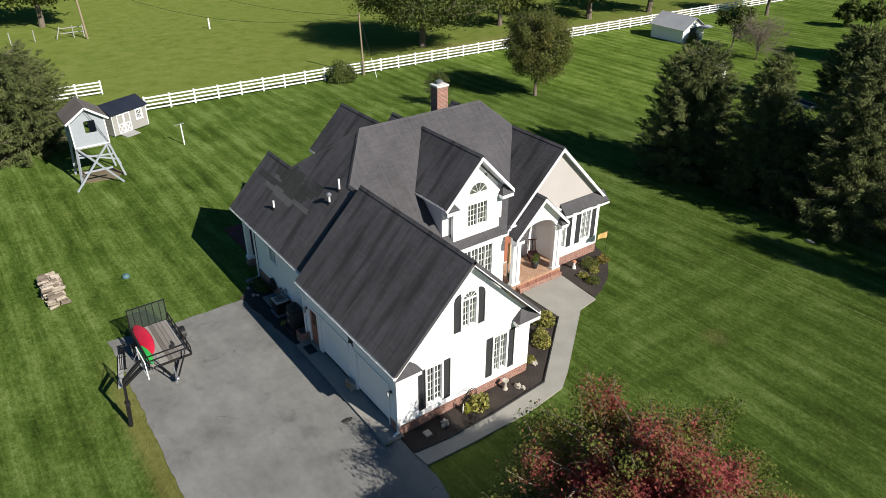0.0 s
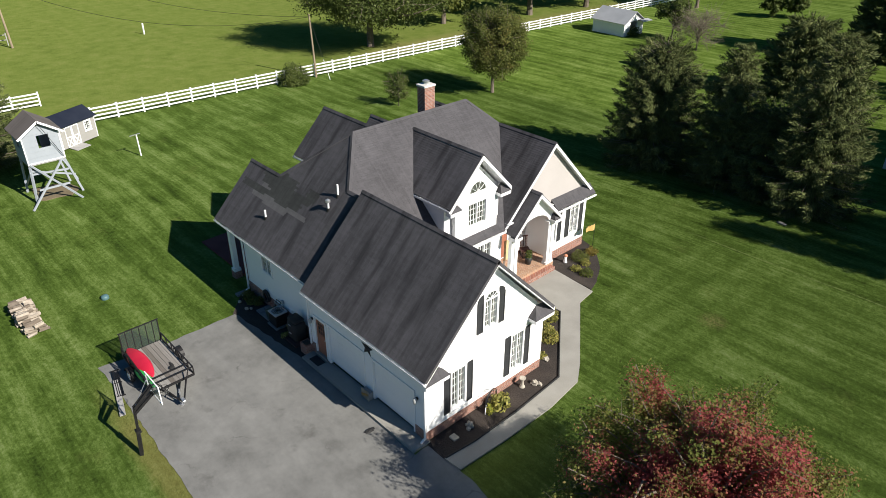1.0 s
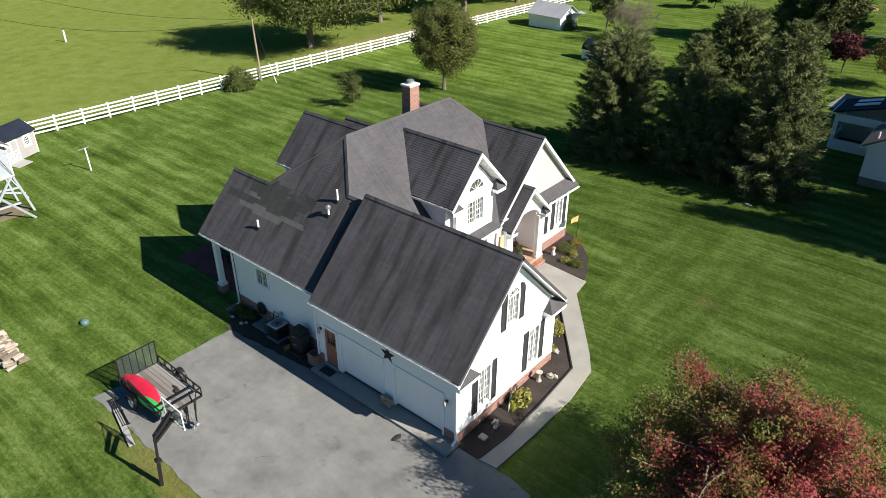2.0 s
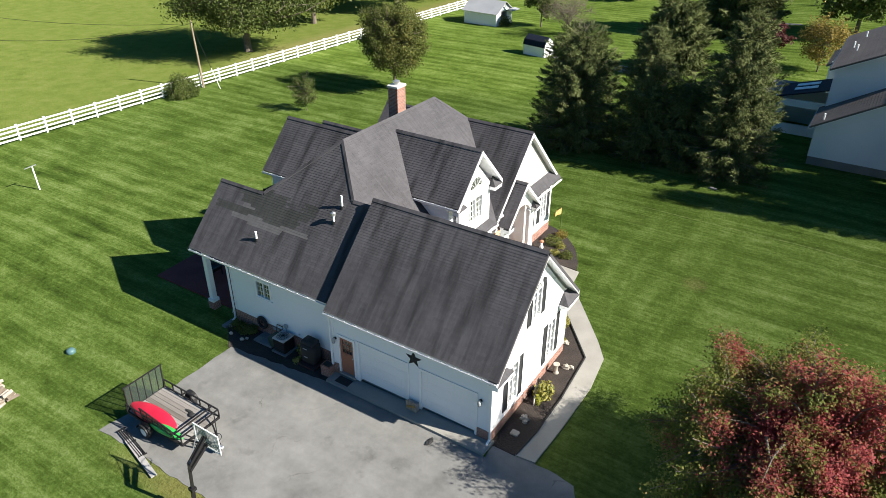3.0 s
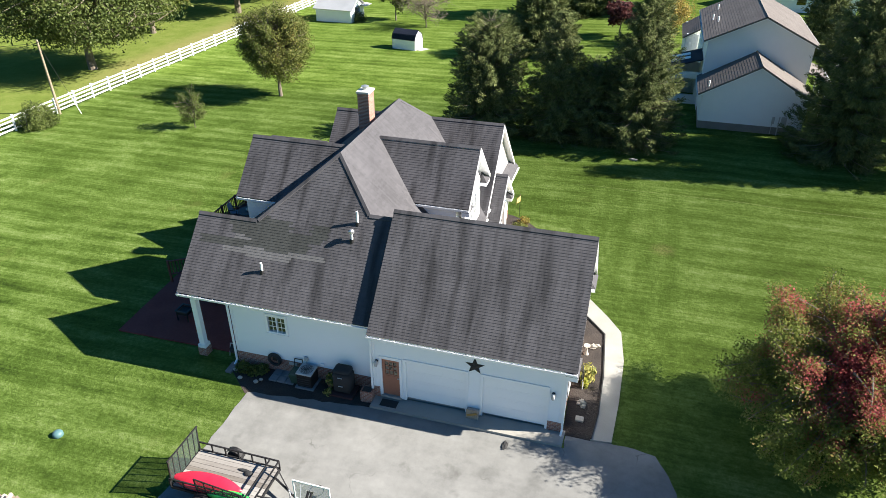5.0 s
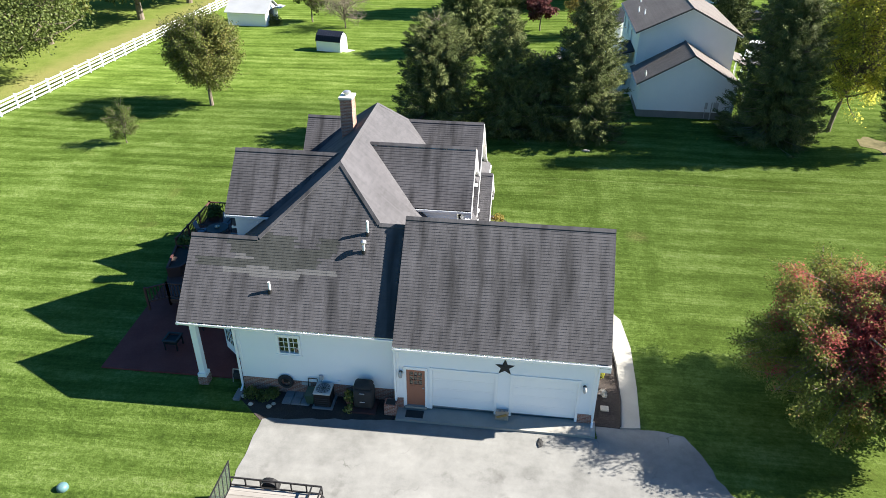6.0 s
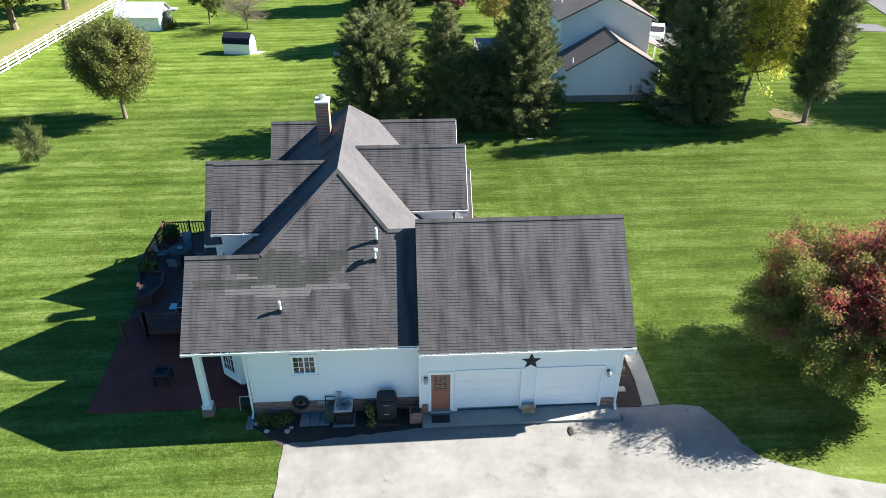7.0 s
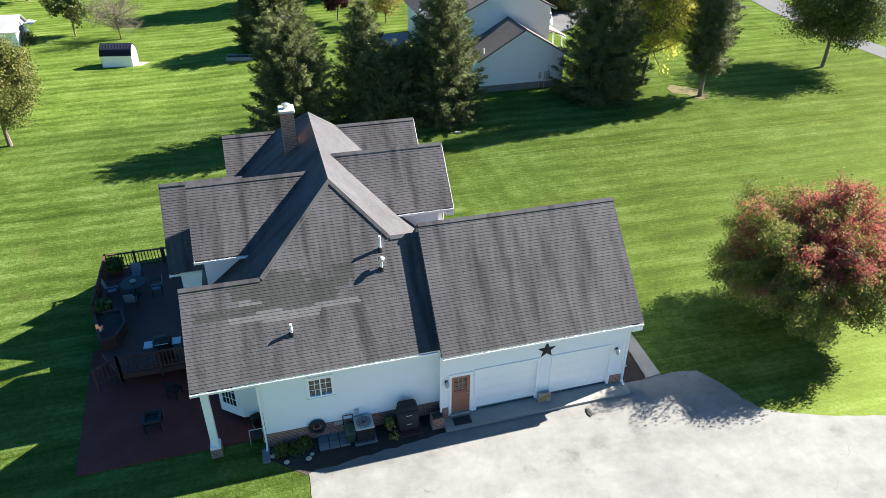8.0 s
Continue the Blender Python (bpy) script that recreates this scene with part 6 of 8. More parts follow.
part("mesh", Geo().prism([(X0 - 0.0, Y0 + 0.07, ZD), (X0, Y1 - 0.07, ZD), (X0 + 0.1, Y1 - 0.07, ZD + 1.23), (X0 + 0.1, Y0 + 0.07, ZD + 1.23)], (0.004, 0, 0)), NET, ramp)
side = part("side_gate", Geo().beam((-0.55, Y0 - 0.04, ZD + 0.1), (-0.55, Y0 - 0.10, ZD + 0.85), 0.04, 0.04).beam((1.35, Y0 - 0.04, ZD + 0.1), (1.35, Y0 - 0.10, ZD + 0.60), 0.04, 0.04).beam((-0.55, Y0 - 0.10, ZD + 0.85), (1.35, Y0 - 0.10, ZD + 0.60), 0.04, 0.04), BLACK, tr, "steel side gate leaning on the rail")
for i in range(1, 5):
    x = -0.55 + 1.9 * i / 5
    part("bar", Geo().beam((x, Y0 - 0.04, ZD + 0.1), (x, Y0 - 0.10, ZD + 0.85 - 0.05 * i), 0.03, 0.03), BLACK, side)
part("mesh", Geo().prism([(-0.55, Y0 - 0.04, ZD + 0.1), (1.35, Y0 - 0.04, ZD + 0.1), (1.35, Y0 - 0.10, ZD + 0.60), (-0.55, Y0 - 0.10, ZD + 0.85)], (0, 0.004, 0)), NET, side)
for y, s in ((Y0 - 0.22, -1), (Y1 + 0.22, 1)):
    w = part("wheel", Geo().tube((-0.35, y - 0.09, 0.32), (-0.35, y + 0.09, 0.32), 0.32, n=20), RUBBER, tr, "black rubber tyre", bevel=0.02)
    part("rim", Geo().tube((-0.35, y + s * 0.092, 0.32), (-0.35, y + s * 0.10, 0.32), 0.19, 0.15, n=16), TRIM, w, "white steel rim")
    g = Geo()
    for i in range(8):
        a, b = math.pi * (0.06 + 0.88 * i / 8), math.pi * (0.06 + 0.88 * (i + 1) / 8)
        q = [(-0.35 + 0.40 * math.cos(t), 0.32 + 0.40 * math.sin(t)) for t in (a, b)]
        g.add(
            [(q[0][0], y - 0.13, q[0][1]), (q[1][0], y - 0.13, q[1][1]), (q[1][0], y + 0.13, q[1][1]), (q[0][0], y + 0.13, q[0][1])], [(0, 1, 2, 3)])
    part("mudguard", g, BLACK, tr)
part("axle", Geo().tube((-0.35, Y0 - 0.2, 0.32), (-0.35, Y1 + 0.2, 0.32), 0.04), BLACK, tr)
for y in (-0.6, 0.6):
    part("drawbar", Geo().beam((X1 - 0.1, y, ZD - 0.1), (X1 + 1.25, y * 0.08 - 0.15, ZD - 0.12), 0.06, 0.08), BLACK, tr)
    part("brace", Geo().beam((X1, y * 1.2, ZD + 0.36), (X1 + 0.75, y * 0.42 - 0.08, ZD - 0.08), 0.04, 0.04), BLACK, tr)
part("coupler", Geo().box(X1 + 1.15, -0.23, ZD - 0.14, X1 + 1.45, -0.09, ZD - 0.02), STEEL, tr, bevel=0.02)
part("jack", Geo().tube((X1 + 1.0, -0.15, 0.03), (X1 + 1.0, -0.15, ZD + 0.35), 0.035).tube((X1 + 1.0, -0.15, 0.0), (X1 + 1.0, -0.15, 0.06), 0.1).beam((X1 + 1.0, -0.15, ZD + 0.32), (X1 + 1.2, -0.25, ZD + 0.34), 0.03, 0.03), STEEL, tr)


def kayak(name, label, x, y, z, length, width, material, turn, tilt, seed):
    """A hull with pointed ends, a raised deck and a cockpit rim."""
    t = thing(name, label, "kayak", x, y, z, group="kayaks on the trailer")
    t.matrix_world = pose(x, y, z, tilt, 0, turn)
    n, m, g = 18, 12, Geo()
    for i in range(n + 1):
        u = -1 + 2 * i / n
        w = width / 2 * max(0.02, (1 - abs(u) ** 2.3)) ** 0.8
        h = 0.30 * max(0.08, 1 - abs(u) ** 3)
        lift = 0.10 * u ** 4
        for j in range(m):
            a = 2 * math.pi * j / m
            zz = math.sin(a)
            g.v.append((u * length / 2, w * math.cos(a), lift + h * (0.52 + 0.5 * zz)))
    g.f = [(i * m + j, i * m + (j + 1) % m, (i + 1) * m + (j + 1) % m, (i + 1) * m + j) for i in range(n) for j in range(m)] + [tuple(range(m)), tuple(range(n * m, (n + 1) * m))]
    part("hull", g, material, t, smooth=True)
    r = Geo()
    for i in range(20):
        a, b = 2 * math.pi * i / 20, 2 * math.pi * (i + 1) / 20
        r.tube((0.1 + 0.42 * math.cos(a), 0.20 * math.sin(a), 0.02), (0.1 + 0.42 * math.cos(b), 0.20 * math.sin(b), 0.02), 0.022, n=5)
    part("cockpit_rim", r, BLACK, t)
    return t


gz = land(-11.75, -6.2)
kayak("kayak", "red plastic kayak lying upside down on the trailer", -12.15, -6.80, gz + ZD + 0.12, 2.9, 0.76, REDPLASTIC, 2, 16, 1)
kayak("kayak", "green plastic kayak wedged under the red one", -11.1, -7.02, gz + ZD + 0.01, 2.0, 0.42, GREENPLASTIC, 4, 20, 2)
stove = thing("charred_stump", "dark charred log lump on the trailer planks", "log", -11.0, -5.85, gz + ZD)
part("block", Geo().lump(0, 0, 0.05, 0.17, 0.12, 0.06, 3).lump(-0.25, 0.10, 0.03, 0.26, 0.07, 0.035, 4), RUBBER, stove)
plank = thing("loose_plank", "weathered plank lying beside the trailer", "plank", -11.3, -8.25, land(-11.3, -8.25) + 0.03, -14)
part("board", Geo().box(-1.3, -0.12, 0.0, 1.3, 0.12, 0.05), GREYBOARD, plank)
rack = thing("folded_gate", "black steel folding gate lying beside the trailer", "gate", -12.2, -7.95, land(-12.2, -8.0) + 0.02, -12)
for i in range(4):
    part("bar", Geo().beam((-1.1 + 0.05 * i, -0.12 + 0.08 * i, 0.05), (0.9, -0.12 + 0.08 * i, 0.05), 0.04, 0.05), BLACK, rack)
for x in (-1.1, -0.1, 0.9):
    part("crosspiece", Geo().beam((x, -0.18, 0.06), (x, 0.18, 0.06), 0.04, 0.05), BLACK, rack)

# ---- basketball hoop ----
bh = thing("basketball_hoop", "black steel basketball stand with a clear backboard", "basketball hoop", -7.3, -8.85, land(-7.3, -8.85))
part("pole", Geo().beam((0, 0, -0.1), (0.05, 0.10, 1.25), 0.14, 0.14).beam((0.05, 0.10, 1.2), (0.08, 0.18, 2.42), 0.10, 0.10), BLACK, bh, "black square steel pole")
part("collar", Geo().box(-0.06, 0.0, 1.17, 0.16, 0.20, 1.30), BLACK, bh)
for s in (-0.06, 0.06):
    part("arm", Geo().beam((0.08 + s, 0.15, 2.15), (0.12 + s, 0.98, 2.75), 0.05, 0.10), BLACK, bh)
    part("arm", Geo().beam((0.08 + s, 0.18, 2.40), (0.12 + s, 0.98, 3.10), 0.05, 0.10), BLACK, bh)
bd = part("backboard", Geo().box(-0.48, 1.03, 2.55, 0.75, 1.05, 3.35), ACRYLIC, bh, "clear scratched acrylic backboard")
part("frame", Geo().box(-0.52, 1.02, 2.51, 0.79, 1.06, 2.55).box(-0.52, 1.02, 3.35, 0.79, 1.06, 3.39).box(-0.52, 1.02, 2.55, -0.48, 1.06, 3.35).box(0.75, 1.02, 2.55, 0.79, 1.06, 3.35), TRIM, bd, "white edge frame")
part("rim", Geo().ring((0.13, 1.36, 2.72), (0, 0, 1), 0.23, 0.012, 20, 6).box(0.03, 1.05, 2.66, 0.23, 1.14, 2.74), BLACK, bh)
g = Geo()
for i in range(10):
    a = 2 * math.pi * i / 10
    g.tube((0.13 + 0.23 * math.cos(a), 1.36 + 0.23 * math.sin(a), 2.72), (0.13 + 0.14 * math.cos(a + 0.3), 1.36 + 0.14 * math.sin(a + 0.3), 2.32), 0.003, n=4)
part("net", g, GREYPLASTIC, bh)
part("strut", Geo().tube((0.08, 0.2, 2.4), (-0.2, 1.0, 3.3), 0.015, n=5), STEEL, bh)

# ---- things along the shaded wall ----
ac = thing("air_conditioner", "grey outdoor air-conditioning unit on a pad", "air conditioner", -11.42, -0.02, land(-11.4, 0.1))
part("pad", Geo().box(-0.45, -0.42, -0.05, 0.45, 0.45, 0.06), SLATE, ac)
part("case", Geo().box(-0.36, -0.34, 0.06, 0.36, 0.36, 0.74), BLACK, ac, "dark louvred case", bevel=0.02)
part("top_cover", Geo().box(-0.38, -0.36, 0.74, 0.38, 0.38, 0.82), GREYPLASTIC, ac, "pale grey top", bevel=0.02)
g = Geo()
for r in (0.10, 0.17, 0.24, 0.30):
    g.ring((0, 0.01, 0.83), (0, 0, 1), r, 0.008, 20, 4)
for i in range(6):
    a = math.pi * i / 6
    g.beam((0.3 * math.cos(a), 0.01 + 0.3 * math.sin(a), 0.835), (-0.3 * math.cos(a), 0.01 - 0.3 * math.sin(a), 0.835), 0.01, 0.01)
part("fan_grille", g, BLACK, ac)
part("louvre", Geo().box(-0.30, -0.36, 0.14, 0.30, -0.345, 0.18).box(-0.30, -0.36, 0.26, 0.30, -0.345, 0.30).box(-0.30, -0.36, 0.38, 0.30, -0.345, 0.42).box(-0.30, -0.36, 0.50, 0.30, -0.345, 0.54), SHUTTER, ac)
for i in range(3):
    for j in range(2):
        x, y = -13.28 + 0.42 * i, -0.30 + 0.42 * j
        tagged(part("paving_slab", Geo().box(x, y, land(x, y) - 0.05, x + 0.39, y + 0.39, land(x, y) + 0.06), SLATE, bevel=0.01), "grey square paving slab on the mulch", "paving slab", "stepping slabs")
reel = thing("hose_reel", "coiled dark garden hose on a wall hook", "garden hose", -13.25, 0.40, -0.05)
part("coil", Geo().ring((0, 0, 0.32), (0, 1, 0), 0.30, 0.06, 24, 8).ring((0.02, -0.06, 0.30), (0.1, 1, 0), 0.26, 0.05, 24, 8), RUBBER, reel)
part("bracket", Geo().box(-0.1, 0.0, 0.25, 0.1, 0.08, 0.45), BLACK, reel)
wb = thing("garden_cart", "dark green plastic garden bin beside the air conditioner", "garden bin", -12.0, 0.0, land(-12, 0))
part("tub", Geo().hexa([(-0.16, -0.25, 0.05), (0.16, -0.25, 0.05), (0.16, 0.25, 0.05), (-0.16, 0.25, 0.05), (-0.22, -0.32, 0.6), (0.22, -0.32, 0.6), (0.22, 0.3, 0.6), (-0.22, 0.3, 0.6)]), surf("dark green plastic", (0.02, 0.05, 0.035), (0.04, 0.08, 0.055), 0.5), wb, bevel=0.02)
part("handle", Geo().tube((-0.2, 0.3, 0.5), (-0.2, 0.4, 0.95), 0.02).tube((0.2, 0.3, 0.5), (0.2, 0.4, 0.95), 0.02).tube((-0.2, 0.4, 0.95), (0.2, 0.4, 0.95), 0.02), BLACK, wb)
sm = thing("smoker_grill", "black covered smoker grill against the white wall", "grill", -9.62, -0.05, land(-9.6, 0))
part("body", Geo().box(-0.42, -0.30, 0.10, 0.42, 0.36, 1.15), RUBBER, sm, bevel=0.10, smooth=True)
part("lid", Geo().box(-0.40, -0.28, 1.12, 0.40, 0.34, 1.36), RUBBER, sm, bevel=0.11, smooth=True)
for z in (0.55, 1.02):
    part("handle", Geo().tube((-0.12, -0.34, z), (0.10, -0.34, z), 0.018), STEEL, sm)
part("pallet", Geo().box(-0.55, -0.45, -0.02, 0.55, 0.4, 0.08), DECK, sm)
meter = thing("meter_box", "small grey electric meter on white siding", "meter", -11.62, 0.47, 0.55)
part("case", Geo().box(-0.09, -0.10, 0.0, 0.09, 0.0, 0.22), GREYPLASTIC, meter, bevel=0.015)
part("conduit", Geo().tube((0, -0.04, -0.5), (0, -0.04, 0.0), 0.02), GREYPLASTIC, meter)
outlet = thing("outlet_cover", "small white outlet cover low on the wall", "outlet", -10.85, 0.47, 0.42)
part("case", Geo().box(-0.07, -0.05, 0.0, 0.07, 0.0, 0.12), TRIM, outlet, bevel=0.01)
vent = thing("foundation_vent", "grey louvred foundation vent in brick", "vent", -12.35, 0.46, 0.10)
part("frame", Geo().box(-0.2, -0.02, 0.0, 0.2, 0.02, 0.15), GREYPLASTIC, vent)
bp = thing("brick_planter", "small red brick planter box beside the door", "planter", -8.42, -0.22, land(-8.4, -0.2))
part("box", Geo().box(-0.26, -0.22, -0.05, 0.26, 0.22, 0.55), BRICKX, bp)
part("soil", Geo().box(-0.20, -0.16, 0.50, 0.20, 0.16, 0.56), MULCH, bp)
mat = thing("door_mat", "black rubber door mat on the concrete", "door mat", -7.38, -0.36, land(-7.4, -0.3) + 0.10)
part("sheet", Geo().box(-0.38, -0.22, 0.0, 0.38, 0.22, 0.018), RUBBER, mat, bevel=0.006)
pp = thing("picket_planter", "rustic wooden picket planter between the garage doors", "planter", -3.68, -0.16, land(-3.7, 0) + 0.10)
for i in range(7):
    part("picket", Geo().box(-0.27 + 0.08 * i, -0.14, 0.0, -0.21 + 0.08 * i, -0.12, 0.50 + 0.04 * (i % 2)), LOGEND, pp)
part("rail", Geo().box(-0.28, -0.12, 0.12, 0.28, -0.10, 0.18), LOGEND, pp)
part("rail", Geo().box(-0.28, -0.12, 0.36, 0.28, -0.10, 0.42), LOGEND, pp)
part("sash", Geo().beam((-0.22, -0.155, 0.18), (0.2, -0.155, 0.34), 0.02, 0.1), surf("ochre board paint", (0.30, 0.17, 0.04), (0.40, 0.24, 0.07), 0.7), pp)
part("tub", Geo().box(-0.26, -0.10, 0.0, 0.26, 0.12, 0.40), GREYBOARD, pp)
for x, y, h, r, s in ((-14.75, 0.05, 0.5, 0.38, 71), (-14.2, 0.0, 0.42, 0.36, 72), (-13.85, 0.15, 0.45, 0.34, 73)):
    shrub("hosta_plant", "dusty grey-green foliage plant in shaded mulch", x, y, h, r, TURNLEAF, s, 420, 0.055, "foundation plants", "plant")
for x, y, r in ((-14.6, -0.55, 0.12), (-13.75, -0.6, 0.13), (-13.6, -0.42, 0.10), (-15.1, -0.1, 0.12)):
    tagged(part("garden_stone", Geo().lump(x, y, land(x, y) + 0.06, r, r * 0.8, r * 0.6, x, 10, 6), STONE, smooth=True), "pale rounded stone edging the mulch", "stone", "edging stones")
splash = thing("splash_block", "grey concrete splash block under the downspout", "splash block", -15.35, 0.0, land(-15.3, 0) + 0.02)
part("block", Geo().box(-0.15, -0.35, -0.05, 0.15, 0.35, 0.08), SLATE, splash, bevel=0.015)
pot = thing("flower_pot", "terracotta pot with a small yellow-green plant", "potted plant", -10.35, 0.08, land(-10.3, 0))
part("pot", Geo().lathe(0, 0, [(0, 0.11), (0.22, 0.16), (0.26, 0.17), (0.26, 0.13), (0.20, 0.12)], 14), TERRACOTTA, pot)
shrub("potted_plant", "yellow-green leafy plant rising from the pot", -10.35, 0.08, 0.55, 0.24, SHRUBLEAF, 74, 130, 0.08, category="plant", z=land(-10.3, 0) + 0.2)
shrub("low_plant", "low yellow-green plant on the mulch", -10.25, -0.35, 0.25, 0.24, SHRUBLEAF, 75, 120, 0.07, category="plant")

# ---- beds along the gable and the front ----
wheel = thing("wheel_trellis", "dark wrought arch trellis with a milk can planter", "trellis", 0.45, 3.25, land(0.45, 3.2))
part("arch", Geo().ring((0, 0.15, 0.55), (1, 0.25, 0), 0.48, 0.02, 28, 6).ring((0, 0.15, 0.55), (1, 0.25, 0), 0.40, 0.015, 28, 6), BLACK, wheel)
for a in range(6):
    t = math.pi * a / 3
    part("spoke", Geo().tube((0, 0.15, 0.55), (-0.1 * math.cos(t), 0.15 + 0.46 * math.cos(t), 0.55 + 0.46 * math.sin(t)), 0.012, n=5), BLACK, wheel)
part("leg", Geo().tube((0.12, -0.3, 0.0), (0.1, -0.28, 0.5), 0.025, n=6), TRIM, wheel)
shrub("yellow_shrub", "bright yellow-green shrub on dark mulch by the gable", 0.62, 3.75, 0.75, 0.48, SHRUBLEAF, 81, 420, 0.09, "yellow shrubs")
shrub("yellow_flowers", "yellow flowers in front of the trellis", 0.66, 3.12, 0.55, 0.16, YELLOWLEAF, 82, 110, 0.07, category="flowers")
bb = thing("bird_bath", "pale stone bird bath on the mulch", "bird bath", 0.45, 5.45, land(0.4, 5.4))
part("pedestal", Geo().lathe(0, 0, [(0, 0.14), (0.05, 0.13), (0.10, 0.08), (0.38, 0.06), (0.46, 0.10)], 16), STONE, bb, smooth=True)
part("bowl", Geo().lathe(0, 0, [(0.44, 0.09), (0.48, 0.14), (0.53, 0.16), (0.52, 0.13), (0.49, 0.06)], 18), STONE, bb, smooth=True)
for x, y, r, h in ((0.72, 6.0, 0.18, 0.14), (0.92, 6.12, 0.13, 0.11), (0.62, 1.95, 0.19, 0.15), (0.74, 1.78, 0.11, 0.09), (-0.1, 7.75, 0.20, 0.08)):
    tagged(part("garden_stone", Geo().lump(x, y, land(x, y) + h * 0.6, r, r * 0.8, h, x * 3, 11, 7, 0.8), STONE), "pale rugged garden stone on dark mulch", "stone", "bed stones")
tagged(part("stepping_stone", Geo().box(0.50, 0.85, land(0.6, 1) - 0.02, 0.85, 1.15, land(0.6, 1) + 0.09), STONE, bevel=0.02), "pale square stepping stone on dark mulch", "stone")
for x, y, h, r, s in ((-0.35, 7.75, 0.3, 0.25, 83), (-1.0, 9.1, 0.7, 0.5, 84), (-1.55, 9.5, 0.55, 0.38, 88), (-2.3, 10.5, 0.8, 0.6, 85), (-3.2, 9.2, 0.9, 0.6, 86)):
    shrub("yellow_shrub", "bright yellow-green shrub on dark mulch by the gable", x, y, h, r, SHRUBLEAF, s, int(1500 * r), 0.06, "yellow shrubs")
for x, y, h, r, s, m, lab in ((-4.95, 16.7, 0.55, 0.6, 91, TURNLEAF, "loose dark green shrub in the front bed"), (-4.35, 16.45, 0.35, 0.32, 92, SHRUBLEAF, "small yellow-green shrub in the front bed"),
                              (-4.85, 17.75, 0.5, 0.4, 93, GOLDLEAF, "tawny gold grassy plant in the front bed"), (-4.3, 15.5, 0.3, 0.32, 94, SHRUBLEAF, "small yellow-green shrub in the front bed"), (-3.55, 15.5, 0.5, 0.4, 95, TURNLEAF, "loose dark green shrub in the front bed")):
    shrub("bed_shrub", lab, x, y, h, r, m, s, int(1300 * r), 0.05, "front bed shrubs")
orn = thing("garden_ornament", "small white garden ornament with a red cap", "ornament", -5.3, 15.75, land(-5.3, 15.7))
part("stem", Geo().lathe(0, 0, [(0, 0.13), (0.08, 0.12), (0.28, 0.06), (0.42, 0.08)], 12), TRIM, orn, smooth=True)
part("cap", Geo().lathe(0, 0, [(0.40, 0.08), (0.44, 0.13), (0.50, 0.12), (0.56, 0.05)], 12), TERRACOTTA, orn, smooth=True)
fl = thing("garden_flag", "amber garden flag on a thin black stake", "flag", -5.3, 18.4, land(-5.3, 18.4))
part("stake", Geo().tube((0, 0, -0.1), (0, 0, 1.75), 0.012, n=6).tube((0, 0, 1.7), (-0.1, -0.75, 1.6), 0.01, n=5), BLACK, fl)
g = Geo()
for i in range(8):
    a, b = i / 8, (i + 1) / 8
    w = lambda t: 0.05 * math.sin(7 * t)
    q = [(-0.1 * t + w(t), -0.75 * t, 1.70 - 0.10 * t - d) for t in (a, b) for d in (0.0, 0.42 - 0.1 * t)]
    g.add([q[0], q[2], q[3], q[1]], [(0, 1, 2, 3)])
part("cloth", g, AMBER, fl)

# on the front porch
# the orange-tan door panel, built as a loose board on added stands
chime = thing("porch_banner", "pale orange door panel behind the porch's left column", "sign", -6.2, 11.6, 0.12)
part("board", Geo().box(-0.05, -0.3, 1.0, 0.0, 0.3, 2.25), surf("pale orange board", (0.52, 0.36, 0.19), (0.64, 0.47, 0.27), 0.7), chime)
for y in (-0.28, 0.22):
    part("stand", Geo().box(-0.06, y, 0.0, -0.02, y + 0.06, 1.0), TRIM, chime)
for x, y, r, h in ((-6.2, 13.4, 0.22, 0.45), (-6.5, 13.8, 0.20, 0.40), (-5.95, 11.35, 0.18, 0.35)):
    p = thing("porch_pot", "dark glazed pot with trailing green plants", "potted plant", x, y, 0.12, group="porch pots")
    part("pot", Geo().lathe(0, 0, [(0, r * 0.7), (h * 0.7, r), (h, r * 0.95), (h, r * 0.75), (h * 0.8, r * 0.7)], 14), SHUTTER, p, smooth=True)
    shrub("porch_plant", "trailing green plant in a dark pot", x, y, 0.32, 0.22, OAKLEAF, int(-x * 37), 260, 0.045, "porch plants", "plant", z=0.12 + h * 0.8)
rock = thing("porch_chair", "dark wooden rocking chair on the brick porch", "chair", -7.0, 14.0, 0.12, 60)
part("seat", Geo().box(-0.26, -0.25, 0.38, 0.26, 0.25, 0.43), DECK, rock)
for i in range(5):
    part("back_slat", Geo().beam((-0.2 + 0.1 * i, 0.24, 0.45), (-0.2 + 0.1 * i, 0.36, 1.1), 0.05, 0.02), DECK, rock)
for x in (-0.24, 0.24):
    for y in (-0.22, 0.22):
        part("leg", Geo().beam((x, y, 0.05), (x, y, 0.40), 0.05, 0.05), DECK, rock)
    part("rocker", Geo().beam((x, -0.4, 0.05), (x, 0.45, 0.05), 0.05, 0.06), DECK, rock)
part("top_rail", Geo().beam((-0.26, 0.36, 1.1), (0.26, 0.36, 1.1), 0.05, 0.07), DECK, rock)

# ---- deck and patio behind ----
DZ = 0.42
dk = thing("deck", "raised dark brown deck with slatted railings", "deck")
outline = [(-21.2, 5.55), (-16.7, 5.55), (-16.7, 10.9), (-15.5, 10.9), (-15.5, 14.65), (-22.8, 14.65), (-22.8, 9.9), (-22.2, 7.4)]
me_top = Geo()
nn = len(outline)
me_top.v = [(x, y, DZ) for x, y in outline] + [(x, y, DZ - 0.25) for x, y in outline]
